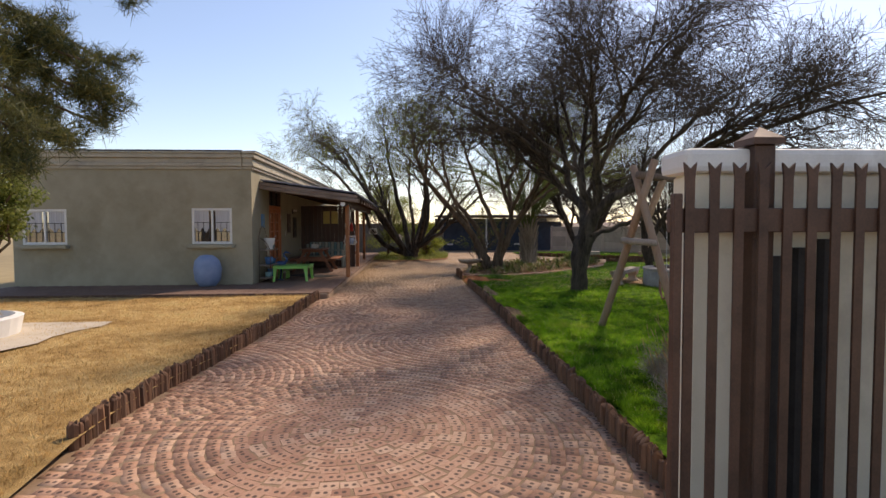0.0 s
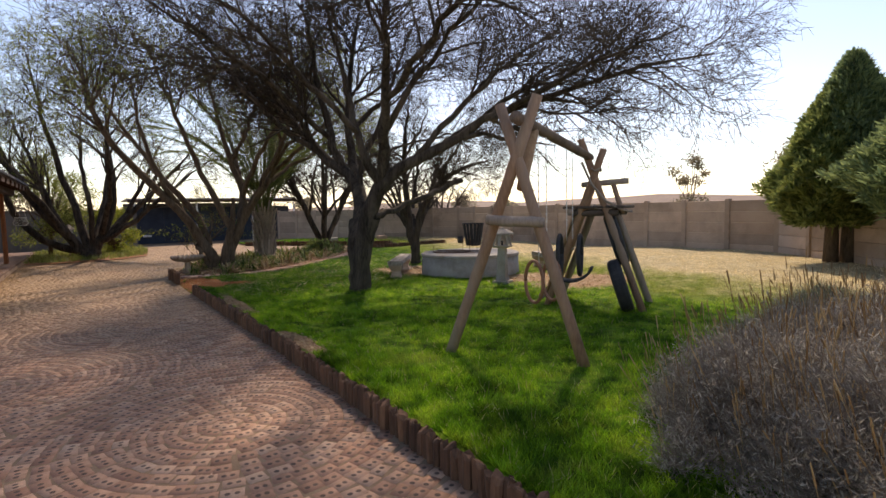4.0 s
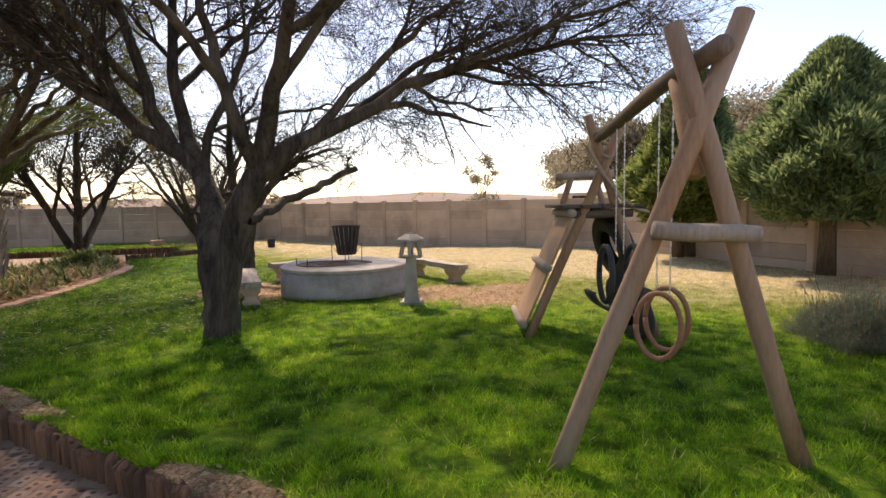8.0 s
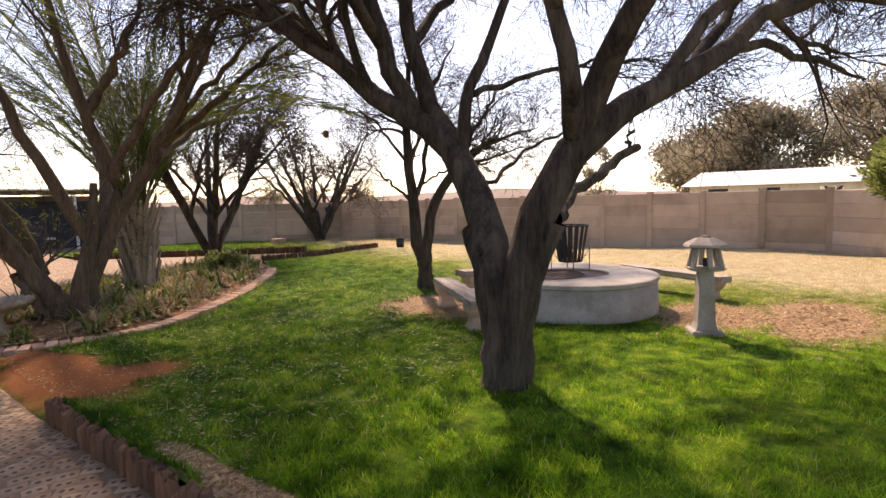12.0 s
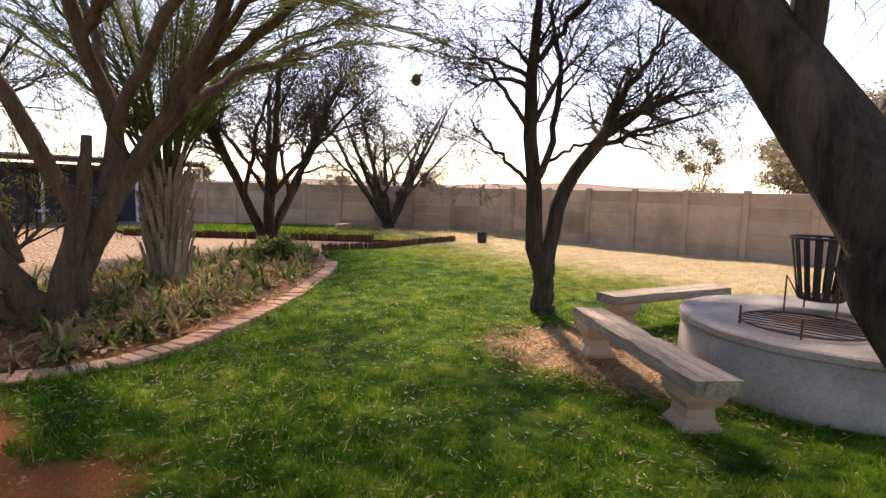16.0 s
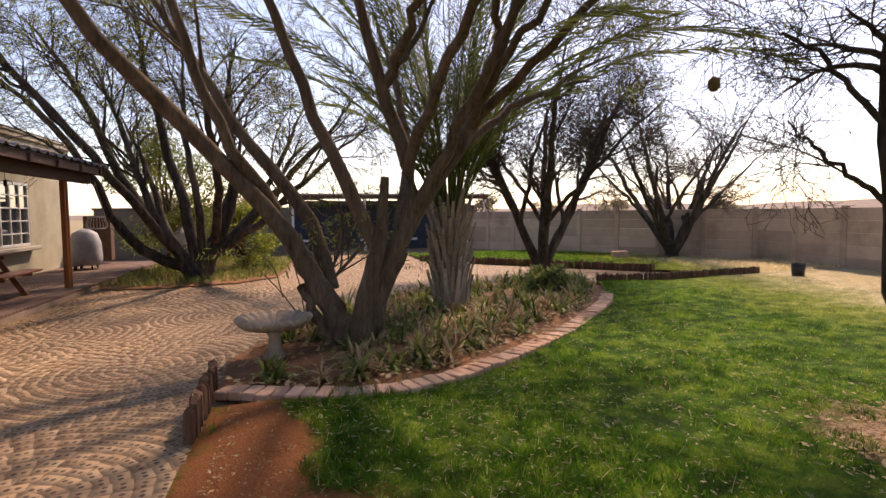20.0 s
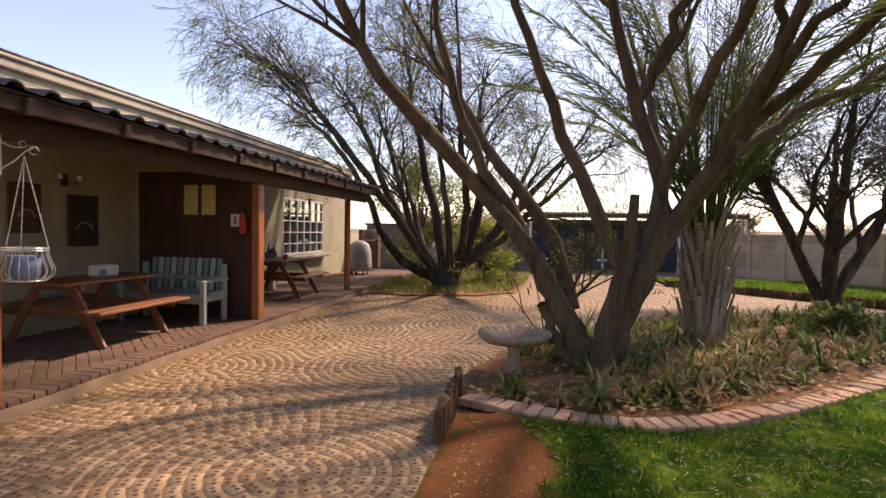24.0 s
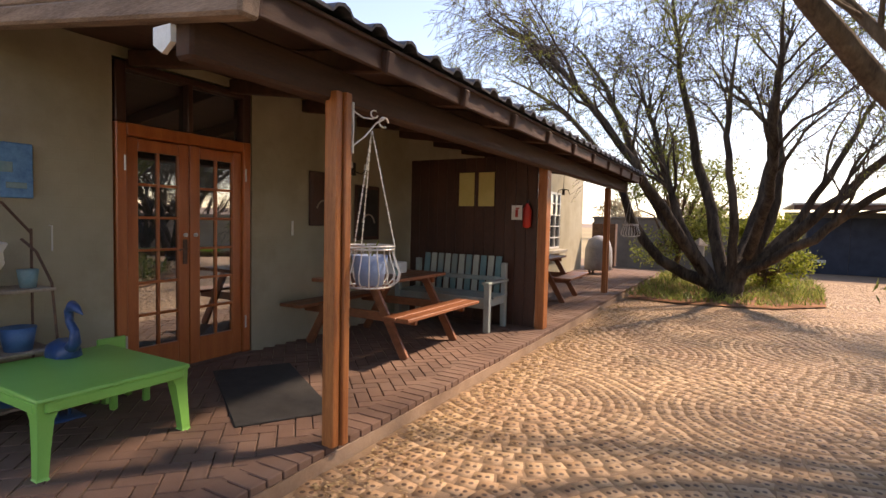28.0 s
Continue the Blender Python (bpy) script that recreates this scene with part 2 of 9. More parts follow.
def lawn_colour(nt):
    """Green turf that turns to dormant straw away from the watered part, with bare earth patches."""
    pos = nt.nodes.new("ShaderNodeNewGeometry").outputs["Position"]
    sep = nt.nodes.new("ShaderNodeSeparateXYZ")
    nt.links.new(pos, sep.inputs[0])
    vec = coords(nt)
    n1 = noise_node(nt, vec, 0.7, 5, 0.6)
    n2 = noise_node(nt, vec, 5.0, 4, 0.65)
    edge = math_node(nt, "ADD", math_node(nt, "SUBTRACT", sep.outputs[0], math_node(nt, "MULTIPLY", math_node(nt, "SUBTRACT", sep.outputs[1], 10.0), 0.22)), math_node(nt, "MULTIPLY", math_node(nt, "SUBTRACT", n1, 0.5), 3.5))
    edge = math_node(nt, "ADD", edge, math_node(nt, "MULTIPLY", math_node(nt, "SUBTRACT", n2, 0.5), 2.5))
    dry = nt.nodes.new("ShaderNodeMapRange")
    dry.inputs["From Min"].default_value, dry.inputs["From Max"].default_value = 6.9, 11.0
    nt.links.new(edge, dry.inputs["Value"])
    n3 = noise_node(nt, vec, 2.2, 5, 0.7, 0.6)
    green = ramp(nt, n2, [(0.36, (0.056, 0.14, 0.008)), (0.5, (0.155, 0.335, 0.015)), (0.64, (0.34, 0.50, 0.036))])
    green = mixc(nt, ramp(nt, n3, [(0.38, (1, 1, 1)), (0.5, (0, 0, 0))]), green, scale_col(nt, green, 0.48))
    green = mixc(nt, ramp(nt, n3, [(0.55, (0, 0, 0)), (0.68, (0.75, 0.75, 0.75))]), green, (0.27, 0.34, 0.045))
    # shade under the trees, put into the turf colour as darker green past y 11
    back = nt.nodes.new("ShaderNodeMapRange")
    back.inputs["From Min"].default_value, back.inputs["From Max"].default_value = 11.0, 14.0
    nt.links.new(math_node(nt, "ADD", sep.outputs[1], math_node(nt, "MULTIPLY", n1, 2.0)), back.inputs["Value"])
    tree_shade = ramp(nt, n2, [(0.36, (0.018, 0.06, 0.006)), (0.5, (0.05, 0.145, 0.01)), (0.64, (0.18, 0.275, 0.03))])
    green = mixc(nt, math_node(nt, "MULTIPLY", back.outputs[0], 0.85), green, tree_shade)
    straw = ramp(nt, n2, [(0.3, (0.56, 0.45, 0.24)), (0.7, (0.80, 0.69, 0.44))])
    lime = ramp(nt, n2, [(0.3, (0.16, 0.22, 0.03)), (0.7, (0.34, 0.38, 0.08))])
    col = mixc(nt, ramp(nt, dry.outputs[0], [(0.0, (0, 0, 0)), (0.45, (1, 1, 1))]), green, lime)
    col = mixc(nt, ramp(nt, dry.outputs[0], [(0.4, (0, 0, 0)), (0.9, (1, 1, 1))]), col, straw)
    # dormant strip on the other side of the drive
    left = math_node(nt, "LESS_THAN", sep.outputs[0], -1.9)
    straw2 = ramp(nt, math_node(nt, "ADD", math_node(nt, "MULTIPLY", n1, 0.6), math_node(nt, "MULTIPLY", n2, 0.4)), [(0.36, (0.24, 0.145, 0.05)), (0.48, (0.44, 0.28, 0.11)), (0.56, (0.56, 0.39, 0.17)), (0.68, (0.36, 0.28, 0.10))])
    col = mixc(nt, left, col, straw2)
    return col, n2


def earth_mask(nt, spots):
    """1 inside soft, ragged earth patches: (x, y, rx, ry)."""
    pos = nt.nodes.new("ShaderNodeNewGeometry").outputs["Position"]
    sep = nt.nodes.new("ShaderNodeSeparateXYZ")
    nt.links.new(pos, sep.inputs[0])
    ragged = noise_node(nt, coords(nt), 4.5, 8, 0.8)
    total = None
    for x, y, rx, ry in spots:
        dx = math_node(nt, "DIVIDE", math_node(nt, "SUBTRACT", sep.outputs[0], x), rx)
        dy = math_node(nt, "DIVIDE", math_node(nt, "SUBTRACT", sep.outputs[1], y), ry)
        d = math_node(nt, "SQRT", math_node(nt, "ADD", math_node(nt, "MULTIPLY", dx, dx), math_node(nt, "MULTIPLY", dy, dy)))
        d = math_node(nt, "ADD", d, math_node(nt, "MULTIPLY", math_node(nt, "SUBTRACT", ragged, 0.5), 1.6))
        mr = nt.nodes.new("ShaderNodeMapRange")
        mr.inputs["From Min"].default_value, mr.inputs["From Max"].default_value = 1.18, 0.72
        nt.links.new(d, mr.inputs["Value"])
        total = mr.outputs[0] if total is None else math_node(nt, "MAXIMUM", total, mr.outputs[0])
    return total


RED_SPOTS = [(2.35, 3.05, 0.4, 0.5), (1.95, 15.0, 0.42, 1.5), (2.15, 14.2, 0.6, 0.38)]
CHIP_SPOTS = [(6.1, 13.5, 0.72, 1.15), (7.5, 9.5, 1.2, 0.6), (7.1, 10.5, 0.75, 0.7), (1.78, 8.4, 0.12, 0.7), (1.8, 11.3, 0.12, 1.2)]


def sep_x(nt):
    sep = nt.nodes.new("ShaderNodeSeparateXYZ")
    nt.links.new(nt.nodes.new("ShaderNodeNewGeometry").outputs["Position"], sep.inputs[0])
    return sep.outputs[0]


def build_lawn(nt, bsdf):
    col, n2 = lawn_colour(nt)
    vec = coords(nt)
    fine = noise_node(nt, vec, 90, 3, 0.7)
    col = scale_col(nt, col, math_node(nt, "ADD", math_node(nt, "MULTIPLY", fine, 0.9), 0.5))
    col = scale_col(nt, col, math_node(nt, "ADD", math_node(nt, "MULTIPLY", math_node(nt, "LESS_THAN", sep_x(nt), -1.9), 0.35), 0.65))
    red = ramp(nt, fine, [(0.3, (0.20, 0.068, 0.026)), (0.7, (0.38, 0.15, 0.06))])
    chips = ramp(nt, noise_node(nt, vec, 45, 4, 0.8), [(0.35, (0.20, 0.11, 0.06)), (0.5, (0.40, 0.25, 0.14)), (0.68, (0.66, 0.50, 0.34))])
    col = mixc(nt, earth_mask(nt, CHIP_SPOTS), col, chips)
    col = mixc(nt, earth_mask(nt, RED_SPOTS), col, red)
    nt.links.new(col, bsdf.inputs["Base Color"])
    bsdf.inputs["Roughness"].default_value = 0.95
    bsdf.inputs["Specular IOR Level"].default_value = 0.1
    bump(nt, bsdf, math_node(nt, "ADD", fine, math_node(nt, "MULTIPLY", n2, 2.0)), 0.8, 0.03)


def build_blades(nt, bsdf):
    col, _ = lawn_colour(nt)
    isl = nt.nodes.new("ShaderNodeNewGeometry").outputs["Random Per Island"]
    col = scale_col(nt, col, math_node(nt, "ADD", math_node(nt, "MULTIPLY", isl, 0.8), 0.75))
    col = mixc(nt, math_node(nt, "GREATER_THAN", isl, 0.978), col, (0.52, 0.45, 0.22))
    nt.links.new(col, bsdf.inputs["Base Color"])
    bsdf.inputs["Roughness"].default_value = 0.5
    bsdf.inputs["Specular IOR Level"].default_value = 0.25
    tr = nt.nodes.new("ShaderNodeBsdfTranslucent")
    nt.links.new(col, tr.inputs["Color"])
    ms = nt.nodes.new("ShaderNodeMixShader")
    ms.inputs[0].default_value = 0.55
    nt.links.new(bsdf.outputs[0], ms.inputs[1])
    nt.links.new(tr.outputs[0], ms.inputs[2])
    nt.links.new(ms.outputs[0], nt.nodes["Material Output"].inputs["Surface"])


def build_paver(nt, bsdf):
    vec = coords(nt)
    isl = nt.nodes.new("ShaderNodeNewGeometry").outputs["Random Per Island"]
    rnd = nt.nodes.new("ShaderNodeObjectInfo").outputs["Random"]
    r = math_node(nt, "FRACT", math_node(nt, "ADD", isl, rnd))
    broad = noise_node(nt, vec, 0.8, 5, 0.6)
    fine = noise_node(nt, vec, 120, 4, 0.7)
    base = ramp(nt, r, [(0.0, (0.24, 0.115, 0.072)), (0.3, (0.36, 0.192, 0.122)), (0.8, (0.42, 0.25, 0.165)), (1.0, (0.48, 0.315, 0.215))])
    pos = nt.nodes.new("ShaderNodeNewGeometry").outputs["Position"]
    sep = nt.nodes.new("ShaderNodeSeparateXYZ")
    nt.links.new(pos, sep.inputs[0])
    court = nt.nodes.new("ShaderNodeMapRange")
    court.inputs["From Min"].default_value, court.inputs["From Max"].default_value = 10.0, 17.0
    nt.links.new(math_node(nt, "ADD", sep.outputs[1], math_node(nt, "MULTIPLY", broad, 2.0)), court.inputs["Value"])
    dusty = ramp(nt, r, [(0.0, (0.27, 0.175, 0.09)), (0.5, (0.36, 0.245, 0.13)), (1.0, (0.42, 0.295, 0.162))])
    base = mixc(nt, math_node(nt, "MULTIPLY", court.outputs[0], 0.85), base, dusty)
    col = scale_col(nt, base, math_node(nt, "ADD", math_node(nt, "MULTIPLY", fine, 0.7), 0.62))
    grime = noise_node(nt, vec, 17, 6, 0.75)
    col = mixc(nt, ramp(nt, grime, [(0.5, (0, 0, 0)), (0.68, (0.6, 0.6, 0.6))]), col, (0.17, 0.105, 0.06))
    dirt = ramp(nt, broad, [(0.42, (0, 0, 0)), (0.7, (1, 1, 1))])
    col = mixc(nt, math_node(nt, "MULTIPLY", dirt, 0.4), col, (0.32, 0.18, 0.105))
    # two cored holes in each block
    uv = nt.nodes.new("ShaderNodeUVMap").outputs[0]
    sp = nt.nodes.new("ShaderNodeSeparateXYZ")
    nt.links.new(uv, sp.inputs[0])
    ax = math_node(nt, "ABSOLUTE", math_node(nt, "SUBTRACT", math_node(nt, "ABSOLUTE", math_node(nt, "SUBTRACT", sp.outputs[0], 0.5)), 0.2))
    ay = math_node(nt, "ABSOLUTE", math_node(nt, "SUBTRACT", sp.outputs[1], 0.5))
    ax = math_node(nt, "MULTIPLY", ax, 1.3)
    d = math_node(nt, "SQRT", math_node(nt, "ADD", math_node(nt, "MULTIPLY", ax, ax), math_node(nt, "MULTIPLY", ay, ay)))
    hole = nt.nodes.new("ShaderNodeMapRange")
    hole.inputs["From Min"].default_value, hole.inputs["From Max"].default_value = 0.185, 0.135
    nt.links.new(d, hole.inputs["Value"])
    col = mixc(nt, math_node(nt, "MULTIPLY", hole.outputs[0], 0.92), col, (0.055, 0.03, 0.02))
    nt.links.new(col, bsdf.inputs["Base Color"])
    bsdf.inputs["Roughness"].default_value = 0.7
    bsdf.inputs["Specular IOR Level"].default_value = 0.4
    bump(nt, bsdf, math_node(nt, "SUBTRACT", math_node(nt, "MULTIPLY", fine, 0.6), hole.outputs[0]), 0.3, 0.006)


def build_glass(nt, bsdf):
    bsdf.inputs["Base Color"].default_value = (0.02, 0.025, 0.03, 1)
    bsdf.inputs["Roughness"].default_value = 0.02
    bsdf.inputs["IOR"].default_value = 2.6
    bsdf.inputs["Specular IOR Level"].default_value = 0.9
    n = noise_node(nt, coords(nt), 2.5, 2)
    bump(nt, bsdf, n, 0.02, 0.01)


M = {}
M["lawn"] = material("turf", build_lawn)
M["blades"] = material("grass_blades", build_blades)
M["paver"] = material("cored_clay_paver", build_paver)
M["glass"] = material("window_glass", build_glass)
M["joint"] = surface("sandy_joint", (0.16, 0.098, 0.057), (0.28, 0.188, 0.114), 3, 80, 0.95, 0.5, 0.01)
M["far"] = surface("dry_veld", (0.20, 0.15, 0.07), (0.36, 0.28, 0.14), 0.05, 2.0, 0.95)
M["soil"] = surface("red_soil", (0.16, 0.062, 0.024), (0.34, 0.15, 0.06), 4, 70, 0.95, 0.8, 0.03, stain=(0.10, 0.065, 0.035))
M["sand"] = surface("pale_sand", (0.38, 0.32, 0.24), (0.55, 0.48, 0.38), 2, 90, 0.95, 0.4, 0.01)
M["plaster"] = surface("olive_plaster", (0.315, 0.285, 0.20), (0.40, 0.362, 0.262), 2.5, 130, 0.85, 0.25, 0.004, stain=(0.28, 0.25, 0.17), courses=True)
M["trimcol"] = surface("cornice_plaster", (0.40, 0.36, 0.28), (0.50, 0.46, 0.37), 3, 120, 0.85, 0.25, 0.004, stain=(0.30, 0.27, 0.22))
M["cream"] = surface("cream_plaster", (0.68, 0.62, 0.47), (0.78, 0.72, 0.57), 3, 110, 0.8, 0.2, 0.004, stain=(0.50, 0.45, 0.35))
M["coping"] = surface("white_coping", (0.66, 0.65, 0.61), (0.78, 0.77, 0.73), 4, 90, 0.75, 0.3, 0.006, stain=(0.45, 0.43, 0.40))
M["concrete"] = surface("grey_concrete", (0.26, 0.235, 0.205), (0.46, 0.43, 0.39), 3.5, 50, 0.9, 0.6, 0.012, stain=(0.22, 0.185, 0.15))
M["precast"] = surface("precast_concrete", (0.45, 0.32, 0.235), (0.58, 0.44, 0.33), 1.8, 60, 0.9, 0.5, 0.01, vary=0.2, stain=(0.34, 0.245, 0.18))
M["brick"] = surface("porch_brick", (0.115, 0.064, 0.044), (0.18, 0.104, 0.072), 3, 140, 0.85, 0.4, 0.004, vary=0.12, stain=(0.17, 0.105, 0.075))
M["edgebrick"] = surface("border_brick", (0.44, 0.23, 0.15), (0.62, 0.41, 0.29), 3, 120, 0.9, 0.5, 0.006, vary=0.22, stain=(0.30, 0.22, 0.15))
M["riser"] = surface("step_plaster", (0.24, 0.16, 0.105), (0.36, 0.255, 0.175), 3, 70, 0.9, 0.4, 0.006, stain=(0.18, 0.115, 0.075))
M["mortar"] = surface("mortar", (0.24, 0.18, 0.13), (0.34, 0.27, 0.2), 5, 120, 0.95)
M["log"] = surface("weathered_log", (0.06, 0.028, 0.016), (0.20, 0.10, 0.052), 6, 60, 0.9, 0.7, 0.012, stretch=(1, 1, 0.15), vary=0.35)
M["bark"] = surface("dark_bark", (0.014, 0.011, 0.009), (0.10, 0.08, 0.062), 9, 38, 0.95, 1.0, 0.06, stretch=(1, 1, 0.2), spec=0.2, stain=(0.14, 0.115, 0.09))
M["bark_b"] = surface("brown_bark", (0.055, 0.036, 0.024), (0.19, 0.14, 0.095), 7, 34, 0.95, 1.0, 0.03, stretch=(1, 1, 0.22), spec=0.2)
M["twig"] = surface("twig_bark", (0.035, 0.027, 0.021), (0.085, 0.066, 0.05), 5, 60, 0.9, 0.2, 0.004, spec=0.2)
M["palmbark"] = surface("palm_boots", (0.17, 0.13, 0.10), (0.46, 0.385, 0.30), 5, 50, 0.9, 0.7, 0.015, stretch=(1, 1, 0.25), vary=0.2)
M["pole"] = surface("treated_pole", (0.16, 0.075, 0.038), (0.40, 0.23, 0.13), 2.2, 50, 0.75, 0.5, 0.006, stretch=(1, 1, 0.2), world_space=False, stain=(0.30, 0.24, 0.18))
M["darkpole"] = surface("dark_weathered_pole", (0.075, 0.05, 0.036), (0.22, 0.155, 0.11), 2.2, 50, 0.85, 0.5, 0.006, stretch=(1, 1, 0.2), world_space=False)
M["greypole"] = surface("grey_pole", (0.20, 0.15, 0.11), (0.40, 0.32, 0.25), 2.2, 50, 0.85, 0.5, 0.006, stretch=(1, 1, 0.2), world_space=False)
M["darkboard"] = surface("dark_weathered_board", (0.05, 0.035, 0.025), (0.13, 0.095, 0.07), 3, 60, 0.9, 0.5, 0.006)
M["plank"] = surface("slide_plank", (0.24, 0.135, 0.07), (0.43, 0.27, 0.15), 3, 60, 0.8, 0.4, 0.004, stretch=(1, 1, 0.3))
M["postwood"] = surface("varnished_post", (0.20, 0.055, 0.016), (0.50, 0.19, 0.06), 5, 70, 0.42, 0.3, 0.004, stretch=(6, 6, 0.4))
M["doorwood"] = surface("stained_door", (0.34, 0.08, 0.02), (0.52, 0.15, 0.04), 4, 80, 0.38, 0.2, 0.003, stretch=(4, 4, 0.4))
M["darkwood"] = surface("dark_partition", (0.038, 0.014, 0.009), (0.085, 0.033, 0.02), 3, 60, 0.5, 0.3, 0.004, stretch=(1, 5, 0.3))
M["beam"] = surface("beam_wood", (0.034, 0.016, 0.011), (0.095, 0.045, 0.028), 3, 60, 0.7, 0.4, 0.006, stretch=(4, 0.4, 4))
M["beamend"] = surface("weathered_beam", (0.10, 0.065, 0.048), (0.36, 0.27, 0.21), 4, 60, 0.8, 0.5, 0.006, stretch=(0.4, 4, 4))
M["tablewood"] = surface("picnic_wood", (0.14, 0.045, 0.02), (0.33, 0.125, 0.055), 3, 60, 0.45, 0.3, 0.004, stretch=(4, 0.5, 4))
M["benchgrey"] = surface("painted_bench", (0.22, 0.29, 0.28), (0.42, 0.47, 0.44), 3, 60, 0.7, 0.3, 0.004, stain=(0.33, 0.29, 0.23))
M["slatblue"] = surface("blue_slat", (0.09, 0.22, 0.25), (0.20, 0.34, 0.35), 3, 60, 0.7, 0.3, 0.004, stain=(0.28, 0.31, 0.27))
M["slatcream"] = surface("pale_slat", (0.38, 0.41, 0.36), (0.52, 0.54, 0.47), 3, 60, 0.7, 0.3, 0.004)
M["oldwood"] = surface("weathered_plank", (0.15, 0.115, 0.085), (0.56, 0.49, 0.41), 5, 26, 0.9, 1.0, 0.02, stretch=(0.35, 4, 4), world_space=False, stain=(0.26, 0.22, 0.18))
M["stone"] = surface("tan_cast_stone", (0.30, 0.22, 0.15), (0.48, 0.38, 0.28), 5, 70, 0.9, 0.5, 0.006, stain=(0.2, 0.17, 0.13))
M["tile"] = surface("roof_tile", (0.045, 0.05, 0.065), (0.11, 0.115, 0.135), 4, 70, 0.75, 0.4, 0.005, vary=0.2)
M["greenplastic"] = surface("green_plastic", (0.17, 0.47, 0.085), (0.21, 0.54, 0.115), 3, 200, 0.35, 0.05, 0.001)
M["blue"] = surface("blue_paint", (0.025, 0.095, 0.24), (0.055, 0.16, 0.33), 6, 90, 0.45, 0.2, 0.004)
M["deepblue"] = surface("dark_blue_glaze", (0.012, 0.04, 0.13), (0.03, 0.085, 0.22), 7, 90, 0.35, 0.2, 0.004)
M["picblue"] = surface("sea_blue_paint", (0.05, 0.17, 0.36), (0.12, 0.31, 0.52), 14, 60, 0.5, 0.2, 0.003)
M["bluegrey"] = surface("faded_blue_cover", (0.16, 0.24, 0.40), (0.26, 0.34, 0.50), 5, 60, 0.6, 0.3, 0.01)
M["steelbrown"] = surface("brown_steel", (0.055, 0.028, 0.018), (0.12, 0.062, 0.04), 6, 90, 0.55, 0.2, 0.003, metal=0.2, vary=0.1)
M["black"] = surface("black_metal", (0.012, 0.011, 0.011), (0.04, 0.036, 0.033), 8, 90, 0.6, 0.3, 0.003)
M["rust"] = surface("rusty_iron", (0.05, 0.028, 0.02), (0.16, 0.085, 0.055), 12, 90, 0.8, 0.4, 0.003)
M["tyre"] = surface("tyre_rubber", (0.014, 0.014, 0.015), (0.045, 0.044, 0.043), 8, 60, 0.75, 0.5, 0.006)
M["tyrered"] = surface("painted_tyre", (0.19, 0.085, 0.045), (0.36, 0.18, 0.10), 6, 60, 0.7, 0.5, 0.006)
M["white"] = surface("white_paint", (0.68, 0.67, 0.64), (0.8, 0.79, 0.76), 6, 90, 0.5, 0.1, 0.002)
M["wire"] = surface("white_wire", (0.55, 0.54, 0.50), (0.7, 0.69, 0.65), 6, 90, 0.4, 0.1, 0.002, metal=0.4)
M["mat"] = surface("rubber_mat", (0.018, 0.017, 0.016), (0.042, 0.04, 0.037), 8, 120, 0.9, 0.6, 0.006)
M["paper"] = surface("yellowed_paper", (0.52, 0.43, 0.15), (0.62, 0.53, 0.22), 5, 80, 0.8, 0.1, 0.002)
M["red"] = surface("red_paint", (0.40, 0.02, 0.015), (0.52, 0.035, 0.025), 5, 80, 0.4, 0.1, 0.002)
M["shade"] = surface("carport_net", (0.02, 0.028, 0.045), (0.045, 0.058, 0.085), 3, 80, 0.85, 0.3, 0.004)
M["sheet"] = surface("roof_sheet", (0.42, 0.42, 0.42), (0.58, 0.58, 0.57), 2, 60, 0.5, 0.1, 0.003, metal=0.3)
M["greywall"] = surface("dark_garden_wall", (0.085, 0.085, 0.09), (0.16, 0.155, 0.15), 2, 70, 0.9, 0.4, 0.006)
M["cloth"] = surface("grey_cover", (0.22, 0.22, 0.24), (0.42, 0.42, 0.44), 4, 60, 0.5, 0.4, 0.02)
M["curtain"] = surface("net_curtain", (0.45, 0.44, 0.45), (0.62, 0.61, 0.62), 4, 80, 0.9, 0.2, 0.01, stretch=(8, 8, 0.3))
M["hill"] = surface("far_hill", (0.16, 0.115, 0.085), (0.27, 0.20, 0.15), 0.02, 0.5, 0.95)
M["leaf_olive"] = leaf_material("olive_leaves", (0.08, 0.115, 0.025), (0.30, 0.33, 0.09), 0.5)
M["leaf_yellow"] = leaf_material("yellowgreen_leaves", (0.11, 0.16, 0.02), (0.34, 0.36, 0.06), 0.45)
M["leaf_conifer"] = leaf_material("conifer_foliage", (0.08, 0.125, 0.04), (0.33, 0.37, 0.11), 0.5)
M["leaf_blue"] = leaf_material("blue_conifer_foliage", (0.07, 0.12, 0.065), (0.28, 0.35, 0.14), 0.5)
M["leaf_gum"] = leaf_material("gum_leaves", (0.17, 0.155, 0.105), (0.36, 0.31, 0.21), 0.5)
M["leaf_strap"] = leaf_material("strap_leaves", (0.018, 0.055, 0.008), (0.25, 0.29, 0.07), 0.35)
M["leaf_grey"] = leaf_material("grey_lavender", (0.18, 0.17, 0.14), (0.47, 0.445, 0.385), 0.45)
M["leaf_sage"] = leaf_material("sage_leaves", (0.12, 0.16, 0.085), (0.30, 0.345, 0.20), 0.4)
M["twig_grey"] = surface("grey_stem", (0.13, 0.105, 0.085), (0.36, 0.315, 0.27), 5, 60, 0.9, 0.2, 0.004, spec=0.2)
M["leaf_palm"] = leaf_material("palm_fronds", (0.05, 0.08, 0.025), (0.18, 0.21, 0.065), 0.42)
M["leaf_dry"] = leaf_material("dry_leaves", (0.22, 0.13, 0.06), (0.52, 0.38, 0.20), 0.3)
M["straw"] = leaf_material("dead_grass", (0.26, 0.22, 0.10), (0.52, 0.45, 0.27), 0.3)
